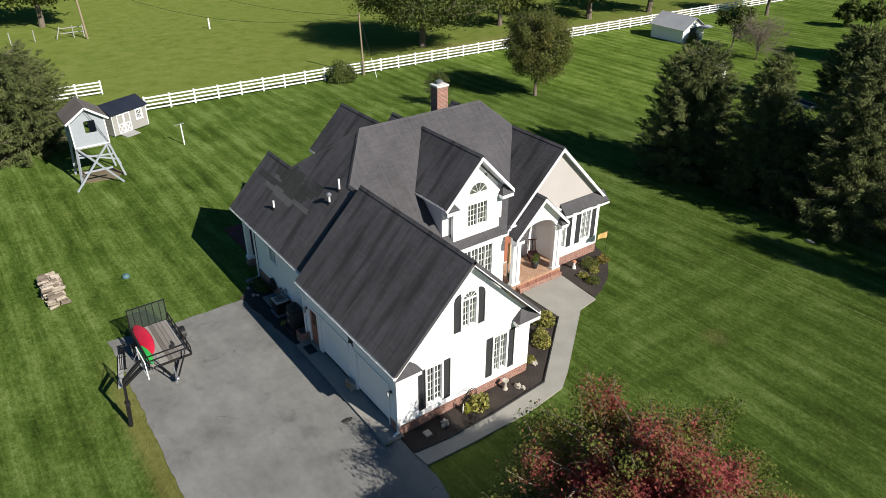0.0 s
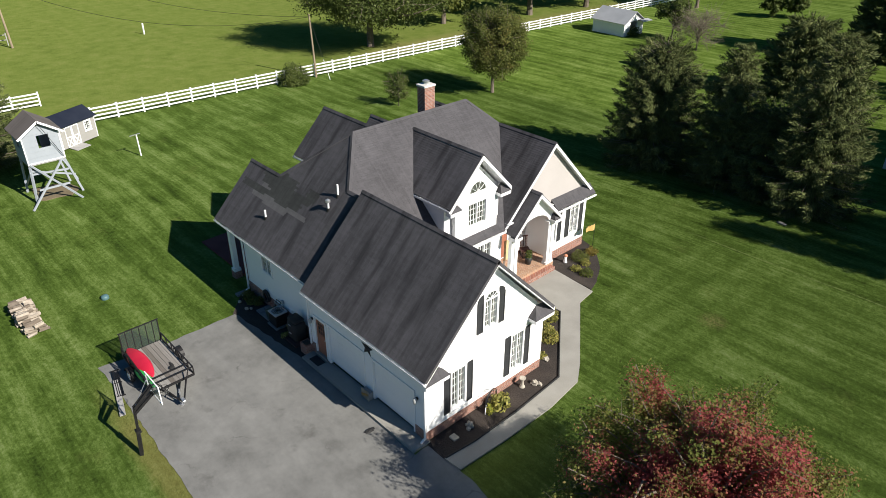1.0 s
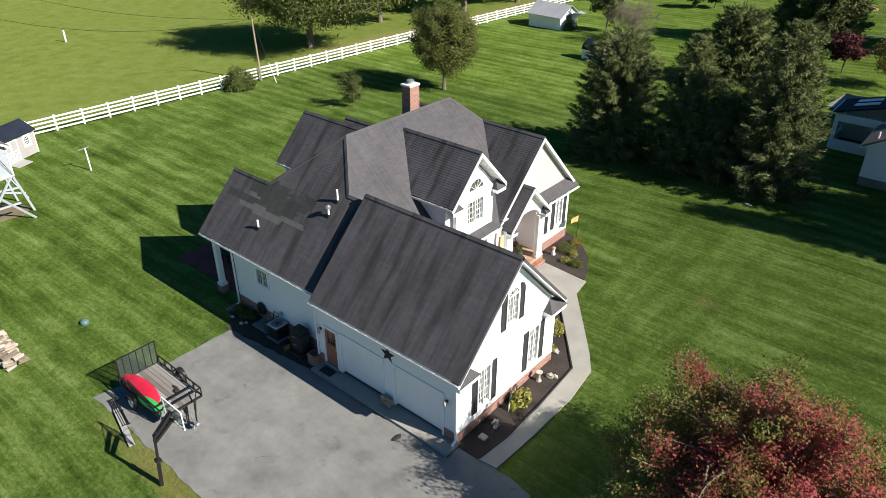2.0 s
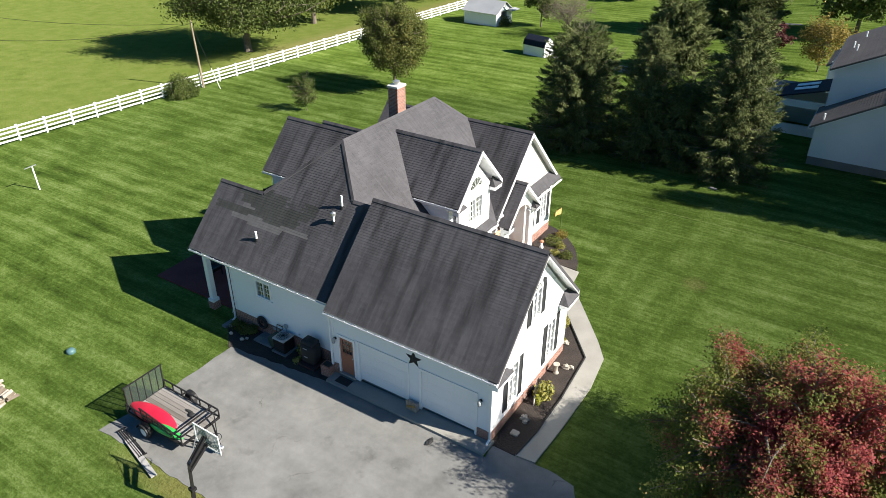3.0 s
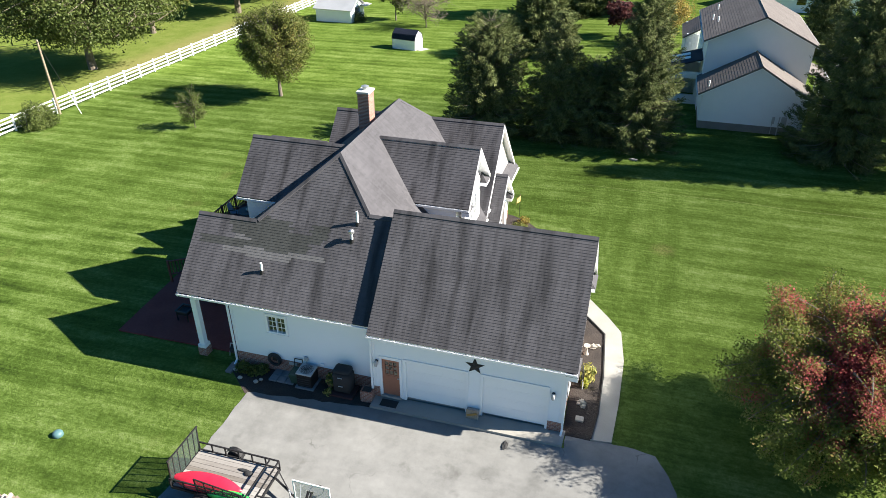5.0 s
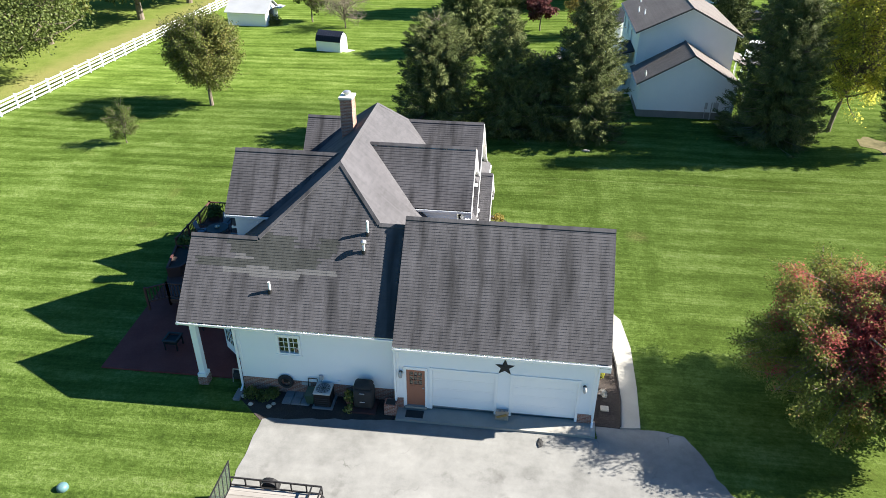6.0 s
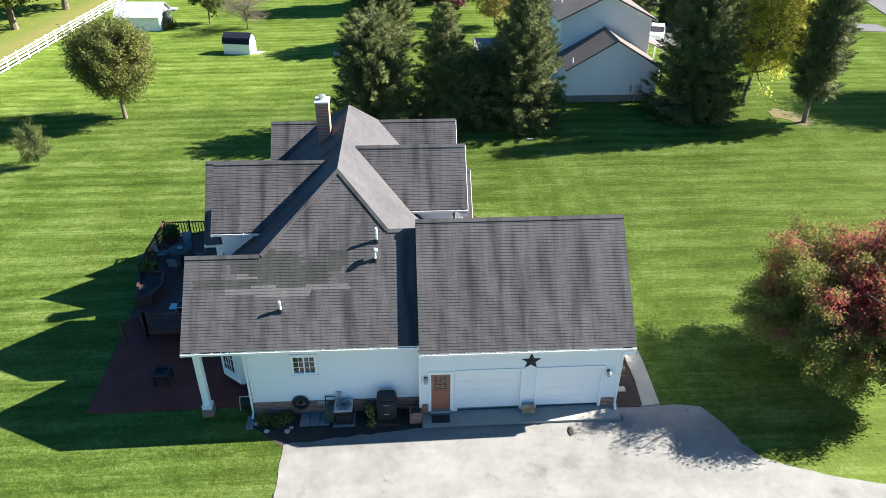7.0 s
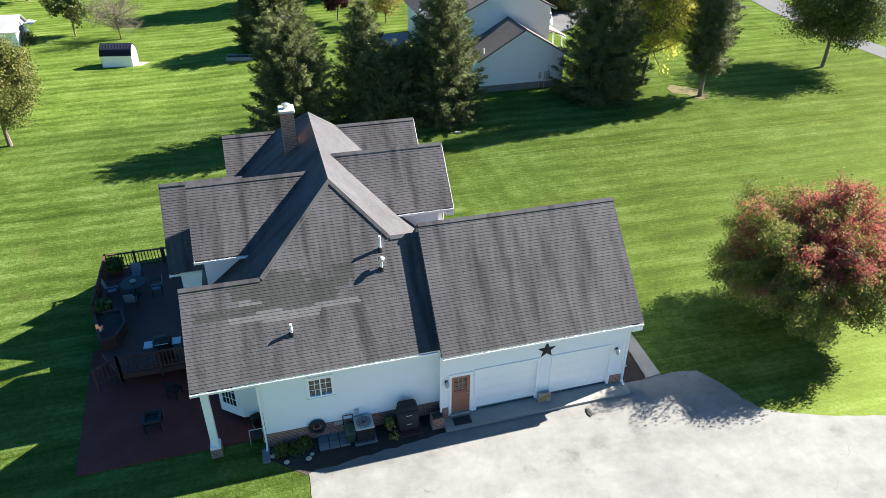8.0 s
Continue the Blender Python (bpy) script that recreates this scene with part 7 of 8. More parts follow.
me_top.f = [tuple(t) for t in tessellate_polygon([[Vector((x, y, 0)) for x, y in outline]])] + [(i, (i + 1) % nn, nn + (i + 1) % nn, nn + i) for i in range(nn)]
part("deck_floor", me_top, DECK, dk)


def railing(parent, p, q):
    p, q = Vector((*p, DZ)), Vector((*q, DZ))
    n = max(1, round((q - p).length / 1.5))
    for i in range(n + 1):
        a = p.lerp(q, i / n)
        part("post", Geo().box(a.x - 0.05, a.y - 0.05, DZ - 0.4, a.x + 0.05, a.y + 0.05, DZ + 1.0), DECK, parent)
    for z in (0.12, 0.92):
        part("rail", Geo().beam(p + Vector((0, 0, z)), q + Vector((0, 0, z)), 0.08, 0.06), DECK, parent)
    m = int((q - p).length / 0.16)
    for i in range(1, m):
        a = p.lerp(q, i / m)
        part("baluster", Geo().box(a.x - 0.02, a.y - 0.02, DZ + 0.15, a.x + 0.02, a.y + 0.02, DZ + 0.90), DECK, parent)


railing(dk, (-22.0, 5.0), (-21.15, 5.6))
railing(dk, (-21.15, 5.6), (-17.8, 5.6))
railing(dk, (-22.75, 10.0), (-22.75, 14.6))
railing(dk, (-22.75, 14.6), (-17.0, 14.6))
pl = thing("bench_planter", "dark wooden corner planter box on the deck", "planter", -21.95, 8.75, DZ)
PLAN = [(-0.75, 1.1), (0.45, 1.1), (0.75, -0.05), (0.45, -1.05), (-0.15, -1.3)]
for a, b in zip(PLAN, PLAN[1:] + PLAN[:1]):
    side = part("side_board", Geo().beam((*a, 0.28), (*b, 0.28), 0.05, 0.56), DECK, pl)
    part("cap", Geo().beam((*a, 0.58), (*b, 0.58), 0.12, 0.04), DECK, side)
part("soil", Geo().prism([(x * 0.95, y * 0.95, 0.35) for x, y in PLAN], (0, 0, 0.1)), MULCH, pl)
for x, y, s in ((-22.35, 10.25, 101), (-22.3, 14.15, 102)):
    shrub("deck_fern", "spiky green fern in a deck planter", x, y, 0.75, 0.5, OAKLEAF, s, 260, 0.14, "deck ferns", "plant", z=DZ + 0.3)
    tb = thing("fern_box", "dark wooden planter box on the deck", "planter", x, y, DZ, group="deck planters")
    part("box", Geo().box(-0.35, -0.25, 0.0, 0.35, 0.25, 0.38), DECK, tb, bevel=0.01)
tbl = thing("patio_table", "round dark glass patio table on the deck", "table", -21.1, 11.85, DZ)
part("tabletop", Geo().lathe(0, 0, [(0.69, 0.62), (0.70, 0.64), (0.73, 0.64), (0.74, 0.62)], 28), SHUTTER, tbl)
part("pedestal", Geo().lathe(0, 0, [(0, 0.28), (0.04, 0.26), (0.08, 0.05), (0.69, 0.05)], 14), BLACK, tbl)
vase = thing("table_bowl", "pale bowl on the patio table", "bowl", -21.1, 11.85, DZ + 0.74)
part("bowl", Geo().lathe(0, 0, [(0, 0.07), (0.06, 0.14), (0.10, 0.15), (0.09, 0.12), (0.04, 0.06)], 14), STONE, vase, smooth=True)
chair = thing("patio_chair", "blue-grey sling patio chair by the round table", "chair", -21.1, 12.95, DZ, 0, group="chairs round the patio table")
part("seat", Geo().prism([(-0.24, -0.24, 0.42), (0.24, -0.24, 0.42), (0.24, 0.22, 0.38), (-0.24, 0.22, 0.38)], (0, 0, 0.03)), BLUEGREY, chair)
part("backrest", Geo().prism([(-0.24, 0.22, 0.40), (0.24, 0.22, 0.40), (0.24, 0.38, 0.98), (-0.24, 0.38, 0.98)], (0, 0.025, 0)), BLUEGREY, chair)
for x in (-0.27, 0.27):
    for y in (-0.22, 0.25):
        part("leg", Geo().tube((x, y, 0.0), (x, y, 0.62), 0.018, n=6), BLACK, chair)
    part("armrest", Geo().beam((x, -0.25, 0.63), (x, 0.30, 0.63), 0.05, 0.03), BLACK, chair)
for x, y, a in ((-22.15, 12.0, 95), (-20.05, 11.65, -85), (-21.15, 10.75, 178)):
    copy_thing(chair, pose(x, y, DZ, 0, 0, a))
gr = thing("gas_grill", "black gas grill with two pale side shelves", "grill", -19.32, 6.3, DZ)
part("cart", Geo().box(-0.35, -0.25, 0.05, 0.35, 0.25, 0.75), BLACK, gr, bevel=0.02)
part("lid", Geo().box(-0.38, -0.28, 0.76, 0.38, 0.28, 1.12), BLACK, gr, "black rounded lid", bevel=0.10, smooth=True)
for s in (-1, 1):
    part("side_shelf", Geo().box(min(s * 0.40, s * 0.78), -0.24, 0.80, max(s * 0.40, s * 0.78), 0.24, 0.84), STEEL, gr, "pale metal shelf", bevel=0.01)
part("lid_handle", Geo().tube((-0.28, -0.33, 0.98), (0.28, -0.33, 0.98), 0.018), STEEL, gr)
fp = thing("fire_pit", "square dark fire-pit table on the red patio", "fire pit", -19.75, 2.88, land(-19.5, 2.7) + 0.05)
part("frame", Geo().box(-0.36, -0.36, 0.55, 0.36, -0.28, 0.62).box(-0.36, 0.28, 0.55, 0.36, 0.36, 0.62).box(-0.36, -0.28, 0.55, -0.28, 0.28, 0.62).box(0.28, -0.28, 0.55, 0.36, 0.28, 0.62), SHUTTER, fp, "grey rim")
part("bowl", Geo().box(-0.28, -0.28, 0.35, 0.28, 0.28, 0.52), BLACK, fp)
for x in (-0.3, 0.3):
    for y in (-0.3, 0.3):
        part("leg", Geo().beam((x, y, 0.0), (x, y, 0.55), 0.05, 0.05), BLACK, fp)
pc = thing("patio_side_chair", "dark metal chair at the patio's edge", "chair", -19.0, 4.6, land(-19, 4.6) + 0.05, 150)
part("seat", Geo().box(-0.24, -0.24, 0.40, 0.24, 0.24, 0.44), BLACK, pc)
part("backrest", Geo().box(-0.24, 0.22, 0.44, 0.24, 0.26, 0.95), BLACK, pc)
for x in (-0.22, 0.22):
    for y in (-0.22, 0.22):
        part("leg", Geo().beam((x, y, 0), (x, y, 0.4), 0.035, 0.035), BLACK, pc)
hs = thing("hose_cart", "dark coiled hose on a cart by the bay", "garden hose", -15.65, 0.95, land(-15.6, 1) + 0.05)
part("drum", Geo().tube((-0.22, 0, 0.3), (0.22, 0, 0.3), 0.2, n=14), RUBBER, hs)
part("frame", Geo().tube((-0.26, -0.2, 0), (-0.26, 0.0, 0.6), 0.02).tube((0.26, -0.2, 0), (0.26, 0.0, 0.6), 0.02).tube((-0.26, 0.0, 0.6), (0.26, 0.0, 0.6), 0.02), STEEL, hs)

# ---- far lawn ----
tr = thing("trampoline", "round black trampoline with a faded pink rim", "trampoline", -9.2, 109.5, land(-9.2, 109.5))
ring = [(2.0 * math.cos(i * math.pi / 12), 2.0 * math.sin(i * math.pi / 12)) for i in range(24)]
part("mat", Geo().prism([(x * 0.86, y * 0.86, 0.84) for x, y in ring], (0, 0, 0.02)), RUBBER, tr)
g = Geo()
for (x0, y0), (x1, y1) in zip(ring, ring[1:] + ring[:1]):
    g.prism([(x0, y0, 0.85), (x1, y1, 0.85), (x1 * 0.85, y1 * 0.85, 0.87), (x0 * 0.85, y0 * 0.85, 0.87)], (0, 0, 0.04))
part("rim", g, TERRACOTTA, tr, "faded pink padded rim", weld=True)
for i in range(0, 24, 4):
    part("leg", Geo().tube((ring[i][0] * 0.95, ring[i][1] * 0.95, 0), (ring[i][0] * 0.95, ring[i][1] * 0.95, 0.86), 0.03), STEEL, tr)
sw = thing("swing_set", "dark swing set with a yellow slide", "swing set", -4.6, 109.3, land(-4.6, 109.3))
part("beam", Geo().beam((-2.0, 0, 2.2), (1.6, 0, 2.2), 0.1, 0.1), POLEWOOD, sw)
for x in (-2.0, 1.6):
    for s in (-1, 1):
        part("leg", Geo().beam((x, 0, 2.2), (x, s * 1.0, 0), 0.08, 0.08), POLEWOOD, sw)
part("slide", Geo().prism([(1.7, -0.25, 1.7), (3.4, -1.2, 0.15), (3.4, -0.7, 0.15), (1.7, 0.25, 1.7)], (0, 0, 0.08)), AMBER, sw, "yellow plastic slide")
slab("garden_path", [(-9.0, 91.6), (4.0, 91.0), (4.0, 92.0), (-9.0, 92.7)], ROADMAT, 0.02, 0.1, "grey path across the far lawn", "path")
slab("neighbour_patio", [(-0.6, 56.2), (4.4, 56.6), (4.4, 61.6), (-0.2, 61.4)], SLATE, 0.02, 0.1, "grey patio behind the neighbour's house", "patio")
# the neighbour's front porch roof, and what stands beyond that house
part("porch_roof", Geo().prism([(14.52, 43.6, 3.7), (16.5, 43.6, 2.9), (16.5, 48.6, 2.9), (14.52, 48.6, 3.7)], (0, 0, 0.1)), NBSHINGLE, nb, "grey-brown porch roof")
part("porch_fascia", Geo().box(16.5, 43.6, 2.72, 16.58, 48.6, 3.0), TRIM, nb)
for y in (43.9, 46.1, 48.3):
    part("porch_post", Geo().box(16.25, y - 0.07, -0.24, 16.39, y + 0.07, 2.85), TRIM, nb)
fh = thing("far_house", "low white house with a brown roof beyond the neighbour's", "house", 15.0, 90.0, land(15, 90))
part("wall", clapboard("y", 0.0, -1, flat(0.0, 13.0), 0.0, 2.8, [(5.2, 6.4, 1.0, 2.2)], course=0.2), NBWALL, fh, weld=True)
part("wall", clapboard("y", 8.0, 1, flat(0.0, 13.0), 0.0, 2.8, course=0.2), NBWALL, fh, weld=True)
for x, s in ((0.0, -1), (13.0, 1)):
    part("wall", clapboard("x", x, s, gable(0.1, 7.9, 2.8, 5.4), 0.0, 5.4, course=0.2), NBWALL, fh, weld=True)
part("window_pane", Geo().box(5.2, 0.05, 1.0, 6.4, 0.08, 2.2), GLASS, fh)
for y0 in (-0.5, 8.5):
    part("roof", Geo().prism([(-0.4, y0, 2.65), (13.4, y0, 2.65), (13.4, 4.0, 5.6), (-0.4, 4.0, 5.6)], (0, 0, 0.1)), NBSHINGLE, fh, "brown shingle roof")


def parked_car(label, x, y, turn, paint, tall=1.45):
    """A parked car: body, glazed cabin, wheels with rims, lamps."""
    t = thing("parked_car", label, "car", x, y, land(x, y) + 0.02, turn, group="parked cars")
    prof = [(-2.2, 0.35), (-2.2, 0.85), (-1.2, 0.95), (1.9, 0.98), (2.2, 0.8), (2.25, 0.35)]
    part("body", Geo().prism([(a, -0.87, z) for a, z in prof], (0, 1.74, 0)), paint, t, bevel=0.05)
    cab = [(-1.15, 0.95), (-0.45, tall), (1.2, tall), (1.85, 0.97)]
    part("cabin", Geo().prism([(a, -0.76, z) for a, z in cab], (0, 1.52, 0)), SHUTTER, t, "dark glazed cabin", bevel=0.04)
    part("roof_panel", Geo().box(-0.42, -0.72, tall - 0.01, 1.17, 0.72, tall + 0.03), paint, t, bevel=0.01)
    for a in (-1.4, 1.4):
        for b, s in ((-0.84, -1), (0.84, 1)):
            w = part("wheel", Geo().tube((a, b - 0.1, 0.32), (a, b + 0.1, 0.32), 0.32, n=14), RUBBER, t)
            part("rim", Geo().tube((a, b + s * 0.102, 0.32), (a, b + s * 0.11, 0.32), 0.2, n=12), STEEL, w)
    for b in (-0.6, 0.6):
        part("headlight", Geo().box(-2.24, b - 0.16, 0.62, -2.18, b + 0.16, 0.76), TRIM, t)
        part("tail_light", Geo().box(2.2, b - 0.16, 0.62, 2.27, b + 0.16, 0.78), REDPLASTIC, t)


parked_car("white car parked on the neighbour's drive", 21.5, 60.5, 70, TRIM)
parked_car("dark tall car parked beyond the neighbour's house", 24.6, 76.0, 10, BLACK, 1.75)
ub = thing("utility_cabinet", "small dark box on legs beside the white bay", "utility box", -15.62, 1.82, land(-15.6, 1.8) + 0.05, 20)
part("case", Geo().box(-0.2, -0.18, 0.12, 0.2, 0.18, 0.5), BLACK, ub, bevel=0.02)
for x in (-0.18, 0.15):
    part("leg", Geo().box(x, -0.15, 0.0, x + 0.03, 0.15, 0.12), GREYPLASTIC, ub)

# ---- planting ----
slab("soil_patch", fine_outline([(23.2, 34.2), (24.0, 33.2), (24.5, 32.0), (25.3, 31.6), (26.0, 32.3), (26.2, 33.6), (25.4, 35.0), (24.4, 36.0), (23.5, 35.4)], 0.3, 0.6), SOIL, 0.012, 0.05, "bare dry soil and thin grass under the tall spruce", "bare soil")
tagged(part("garden_stone", Geo().lump(1.3, 29.9, land(1.3, 29.9) + 0.03, 0.34, 0.12, 0.10, 5.0, 10, 6), BLOCK, smooth=True), "pale flat stone under the spruce boughs", "stone")
tagged(part("asphalt_patch", Geo().lump(-2.05, -1.3, land(-2.0, -1.3) + 0.015, 0.12, 0.24, 0.035, 9.0, 14, 6, 0.6), RUBBER), "dark ragged lump lying on the drive", "debris")
broadleaf("maple_tree", "young maple turning red over green beside the drive", 10.7, 2.0, 7.4, 4.5, MAPLELEAF, 11, trunk=0.16, clear=0.12, leaf=0.049, count=240000, tips=520, tall=0.46, clump=0.048, twigs=3, lobes=0.40, full=0.15)
SPRUCES = "spruces along the neighbour's line"
conifer("spruce_tree", "broad dark green spruce with drooping boughs", -11.0, 33.5, 9.5, 4.2, 21, power=0.40, group=SPRUCES)
conifer("spruce_tree", "tall narrow dark green spruce in a row", -5.3, 33.6, 10.0, 3.2, 22, power=0.62, group=SPRUCES)
conifer("spruce_tree", "tall dark green spruce with pale shoots", 1.1, 33.4, 11.6, 4.0, 23, power=0.58, group=SPRUCES)
conifer("spruce_tree", "broad dark spruce behind the row", -11.3, 61.0, 7.4, 4.4, 25, power=0.43, dense=0.8, spray=0.26, group=SPRUCES)
conifer("spruce_tree", "dark spruce between two taller ones", -2.2, 34.0, 6.4, 3.5, 26, power=0.42, dense=0.9, group=SPRUCES)
conifer("spruce_tree", "very broad dark spruce beside the neighbour's wall", 16.3, 35.0, 13.2, 4.5, 27, power=0.56, group=SPRUCES)
conifer("spruce_tree", "dark spruce with a bare lower trunk", 25.2, 32.6, 19.5, 2.3, 28, power=0.33, skirt=0.13, group=SPRUCES)
broadleaf("yellowing_tree", "tall tree with yellow-green leaves among dark spruces", 21.7, 37.0, 15.0, 4.1, YELLOWLEAF, 29, trunk=0.20, clear=0.17, leaf=0.085, count=44000, tips=300, tall=0.52, lean=0.9, clump=0.09)
broadleaf("lawn_tree", "rounded olive-green tree turning rust on the lawn", -33.4, 38.8, 9.4, 3.6, TURNLEAF, 31, trunk=0.20, clear=0.20, leaf=0.082, count=46000, tips=300, tall=0.5, clump=0.085)
broadleaf("small_tree", "small grey-green many-stemmed tree on the lawn", -36.4, 28.5, 3.7, 1.5, OAKLEAF, 32, trunk=0.05, clear=0.06, leaf=0.045, count=7500, tips=60, tall=0.5, clump=0.10, lobes=0.45)
broadleaf("round_tree", "rounded green shade tree near the road", 42.5, 37.3, 12.0, 5.4, OAKLEAF, 33, trunk=0.20, clear=0.22, leaf=0.10, count=46000, tips=260, tall=0.5, clump=0.11)
shrub("round_bush", "round dark green bush against the white fence", -50.2, 25.2, 2.3, 1.7, OAKLEAF, 34, 9000, 0.07)
OAKS = "old trees along the pasture"
broadleaf("oak_tree", "spreading old oak with a pale trunk in the pasture", -58.8, 42.2, 13.5, 9.8, OAKLEAF, 41, trunk=0.50, clear=0.24, leaf=0.13, count=72000, tips=320, clump=0.085, tall=0.5, group=OAKS)
broadleaf("oak_tree", "old oak standing beyond the white fence", -59.8, 75.0, 12.5, 7.0, OAKLEAF, 42, trunk=0.5, clear=0.25, leaf=0.26, count=13000, tips=110, group=OAKS)
broadleaf("oak_tree", "old oak standing beyond the white fence", -64.0, 60.0, 10.5, 5.5, TURNLEAF, 43, trunk=0.4, clear=0.25, leaf=0.26, count=10000, tips=90, group=OAKS)
broadleaf("oak_tree", "old oak standing beyond the white fence", -58.5, 88.0, 12.0, 6.0, OAKLEAF, 44, trunk=0.5, clear=0.25, leaf=0.28, count=10000, tips=90, group=OAKS)
broadleaf("oak_tree", "old oak far beyond the white fence", -74.0, 72.0, 13.0, 8.0, OAKLEAF, 45, trunk=0.5, clear=0.22, leaf=0.30, count=12000, tips=100, group=OAKS)
broadleaf("oak_tree", "tall tree at the pasture's corner", -102.0, 3.5, 13.0, 6.5, OAKLEAF, 46, trunk=0.45, clear=0.28, leaf=0.28, count=10000, tips=90, group=OAKS)
broadleaf("oak_tree", "tall tree at the pasture's corner", -107.0, -2.0, 13.0, 6.5, OAKLEAF, 47, trunk=0.45, clear=0.28, leaf=0.28, count=10000, tips=90, group=OAKS)
conifer("cedar_tree", "wide bushy dark green cedar beside the play tower", -47.5, -7.0, 8.0, 6.0, 51, power=0.45, dense=0.9)
broadleaf("young_tree", "small leafy green tree beside a bare shrub", -34.4, 75.5, 6.0, 2.4, OAKLEAF, 52, trunk=0.12, clear=0.25, leaf=0.17, count=3500, tips=50)
broadleaf("bare_tree", "leafless grey many-branched small tree", -28.8, 72.2, 5.5, 3.4, BARK, 53, trunk=0.10, clear=0.12, tips=60, bare=True)

broadleaf("wine_tree", "small dark wine-red tree beyond the spruces", -2.6, 70.0, 4.2, 2.0, WINELEAF, 54, trunk=0.10, clear=0.30, leaf=0.17, count=3500, tips=50)
broadleaf("gold_tree", "thin golden autumn tree behind the neighbour's house", 2.9, 67.0, 6.0, 2.8, GOLDLEAF, 55, trunk=0.10, clear=0.12, leaf=0.11, count=4200, tips=60)
broadleaf("shade_tree", "large dark shade tree behind the neighbour's house", 4.6, 88.0, 10.0, 6.0, OAKLEAF, 56, trunk=0.3, clear=0.25, leaf=0.26, count=9000, tips=80)
broadleaf("weeping_tree", "small dark weeping tree on the far lawn", -32.7, 102.3, 4.0, 1.8, OAKLEAF, 57, trunk=0.12, clear=0.2, leaf=0.2, count=2500, tips=40, group="weeping trees")
broadleaf("weeping_tree", "small dark weeping tree on the far lawn", -30.0, 104.3, 4.0, 1.8, OAKLEAF, 58, trunk=0.12, clear=0.2, leaf=0.2, count=2500, tips=40, group="weeping trees")
broadleaf("far_tree", "single tall tree at the end of the fence", -45.3, 101.5, 10.0, 4.5, OAKLEAF, 59, trunk=0.3, clear=0.35, leaf=0.26, count=5000, tips=60)
conifer("spruce_tree", "very large dark spruce on the far lawn", -9.5, 84.5, 13.0, 5.6, 60, power=0.36, dense=0.8, spray=0.34)
conifer("spruce_tree", "dark spruce beyond the neighbour's front corner", 19.6, 66.5, 8.5, 3.2, 62, power=0.6, dense=0.8, spray=0.24)
conifer("spruce_tree", "dark spruce beside the far drive", 27.5, 68.5, 9.5, 3.6, 63, power=0.5, dense=0.8, spray=0.24)
shrub("drive_bush", "low rounded green bush by the neighbour's drive", 21.6, 63.6, 1.1, 1.4, OAKLEAF, 64, 900, 0.11)

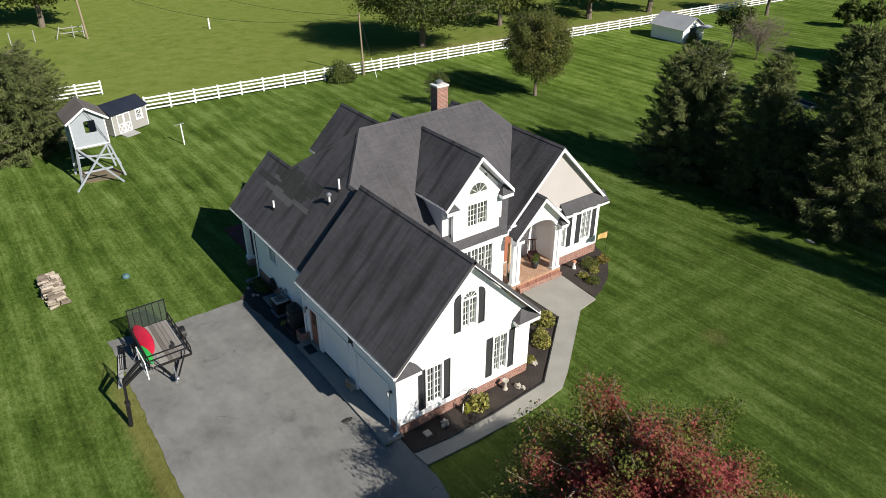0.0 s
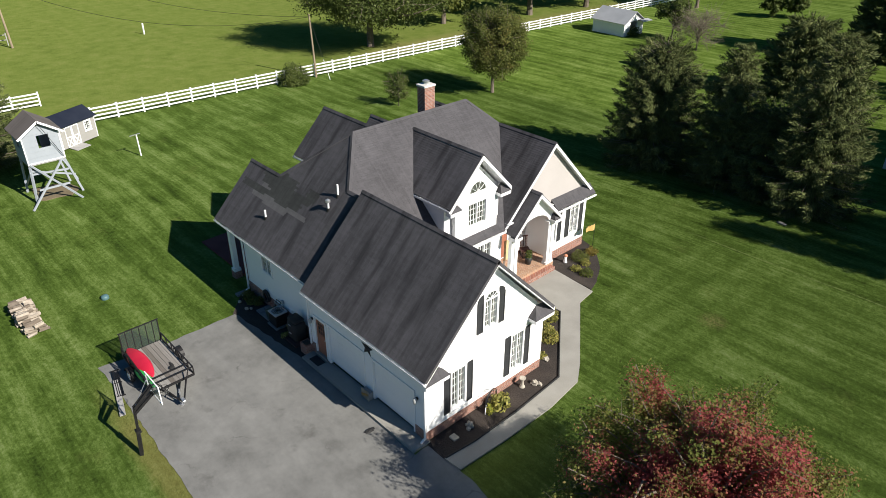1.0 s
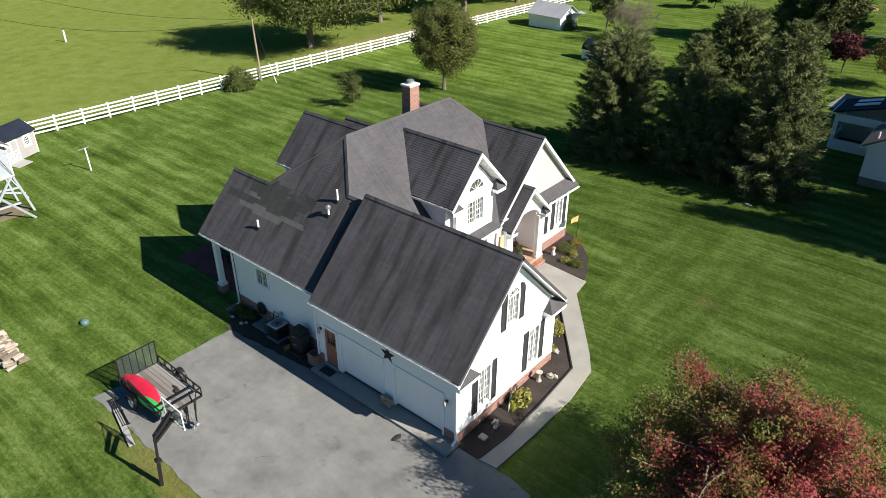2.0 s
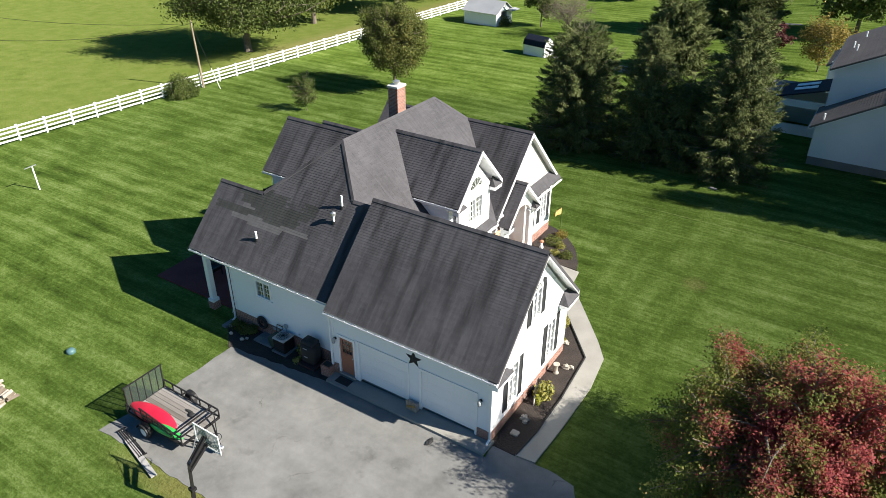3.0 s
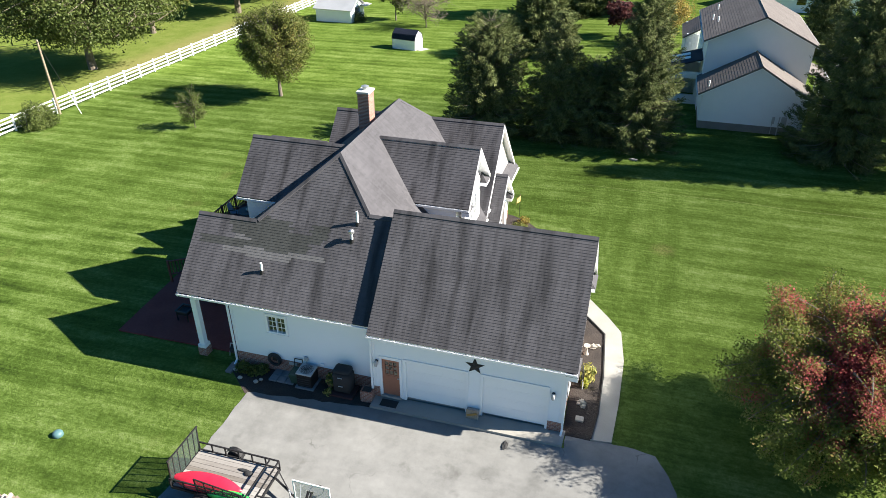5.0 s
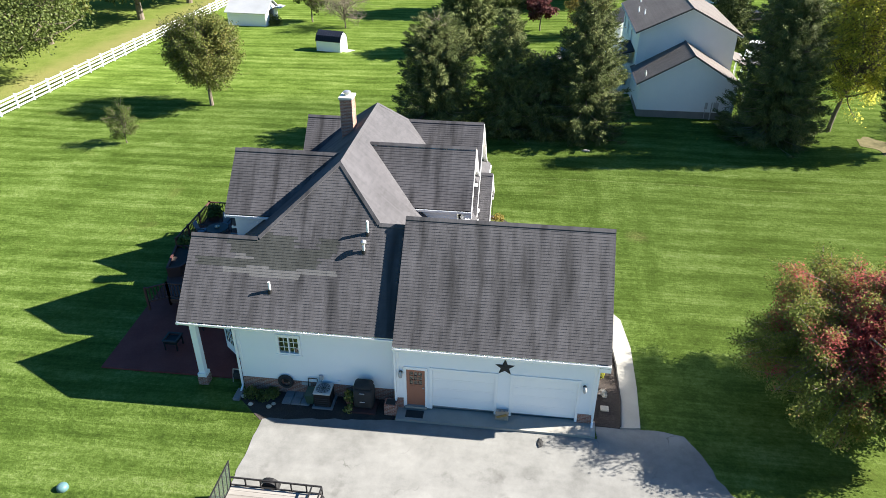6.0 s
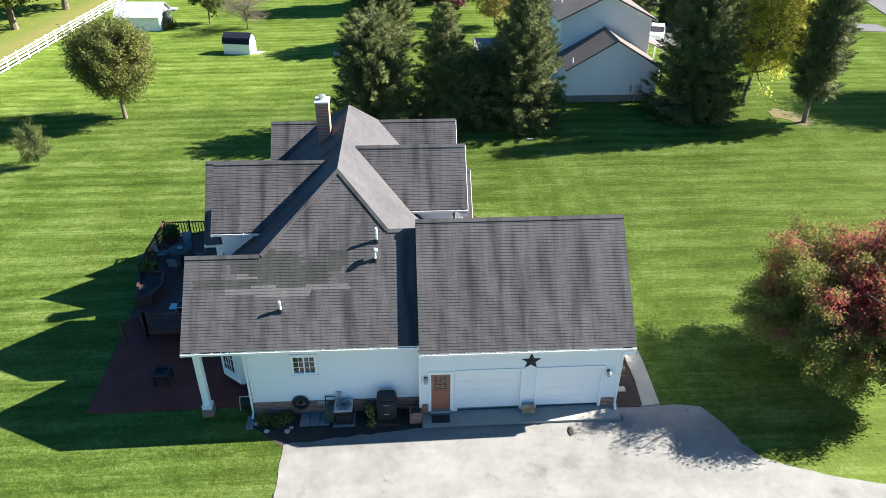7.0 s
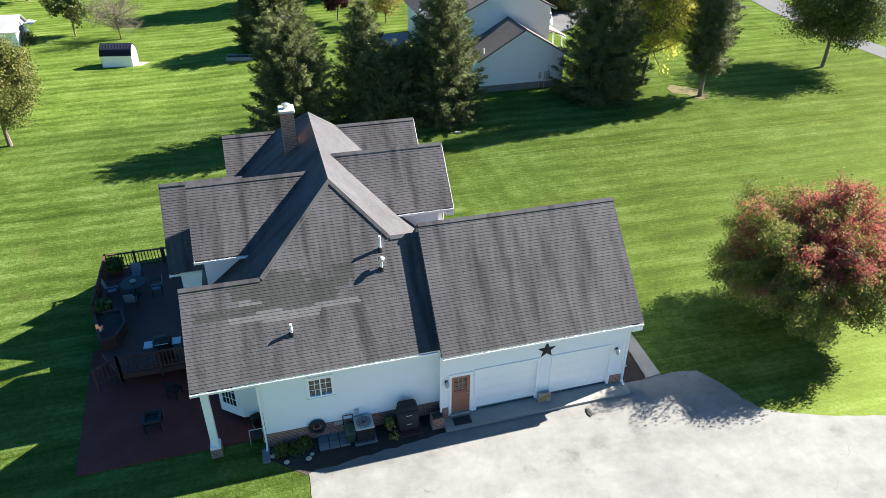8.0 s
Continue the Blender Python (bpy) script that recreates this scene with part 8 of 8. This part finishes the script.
# ---- shingles, laid course by course on every roof plane ----
def shingles(roof, outline, normal, material, tab=0.40, course=0.145, lift=0.014, nearest=None, batches=()):
    """Tabs from the eave up. nearest: a stretch of the plan (x0, x1, y0, y1) whose tabs are objects of their own. batches: stretches laid with other shingles."""
    o = outline[0]
    u = (outline[1] - outline[0]).normalized()
    v = normal.cross(u).normalized()
    flat2 = [((p - o).dot(u), (p - o).dot(v)) for p in outline]
    top = max(b for a, b in flat2)
    rng = random.Random(len(outline) * 7 + int(abs(o.x) * 31))
    big, single = Geo(), []
    repairs = {m.name: (m, Geo()) for *_, m in batches}
    row, k = 0.0, 0
    while row < top - 0.02:
        h = row + course * 0.5
        cross = []
        for (a0, b0), (a1, b1) in zip(flat2, flat2[1:] + flat2[:1]):
            if (b0 <= h) != (b1 <= h):
                cross.append(a0 + (a1 - a0) * (h - b0) / (b1 - b0))
        if len(cross) >= 2:
            lo, hi = min(cross), max(cross)
            a = lo - tab * (0.5 * (k % 2) + 0.12 * rng.random())
            while a < hi:
                w = tab * (0.8 + 0.4 * rng.random())
                s, e = max(a, lo), min(a + w, hi)
                if e - s > 0.03:
                    up = min(row + course + 0.01, top)
                    z = lift * (0.92 + 0.16 * rng.random())
                    q = [o + u * (s + 0.002) + v * row + normal * z, o + u * (e - 0.002) + v * row + normal * z, o + u * (e - 0.002) + v * up + normal * 0.003, o + u * (s + 0.002) + v * up + normal * 0.003,
                         o + u * (s + 0.002) + v * row, o + u * (e - 0.002) + v * row]
                    c = (q[0] + q[2]) / 2
                    if nearest and len(single) < 300 and nearest[0] < c.x < nearest[1] and nearest[2] < c.y < nearest[3]:
                        single.append((c, q))
                    else:
                        hits = [m.name for x0, x1, y0, y1, m in batches if x0 < c.x < x1 and y0 < c.y < y1]
                        (repairs[hits[0]][1] if hits else big).add(q, [(0, 1, 2, 3), (4, 5, 1, 0), (4, 0, 3), (5, 2, 1)])
                a += w
        row += course
        k += 1
    for name, m, g in [("shingle_bed", material, big)] + [("shingle_patch", m, g) for m, g in repairs.values()]:
        me = bpy.data.meshes.new(name)
        me.from_pydata(g.v, [], g.f)
        me.materials.append(m)
        ob = new(name, me)
        ob.parent = roof
        ob["kind"] = "stuff"
    for c, q in single:
        me = bpy.data.meshes.new("shingle")
        me.from_pydata([p - c for p in q], [], [(0, 1, 2, 3), (4, 5, 1, 0), (4, 0, 3), (5, 2, 1)])
        me.materials.append(material)
        s = new("shingle", me)
        s.location = c
        s.parent = roof


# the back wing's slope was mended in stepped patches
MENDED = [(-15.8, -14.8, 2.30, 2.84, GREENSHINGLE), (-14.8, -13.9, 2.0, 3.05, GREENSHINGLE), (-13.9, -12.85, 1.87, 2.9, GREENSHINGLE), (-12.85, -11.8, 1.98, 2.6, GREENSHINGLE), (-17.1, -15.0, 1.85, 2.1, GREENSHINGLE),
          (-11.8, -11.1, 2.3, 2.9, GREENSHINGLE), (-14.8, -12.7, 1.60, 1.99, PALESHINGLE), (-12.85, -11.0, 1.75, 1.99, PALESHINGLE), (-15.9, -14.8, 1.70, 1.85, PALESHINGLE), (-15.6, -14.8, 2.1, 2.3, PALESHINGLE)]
for i, (roof, outline, normal, material) in enumerate(SLOPES):
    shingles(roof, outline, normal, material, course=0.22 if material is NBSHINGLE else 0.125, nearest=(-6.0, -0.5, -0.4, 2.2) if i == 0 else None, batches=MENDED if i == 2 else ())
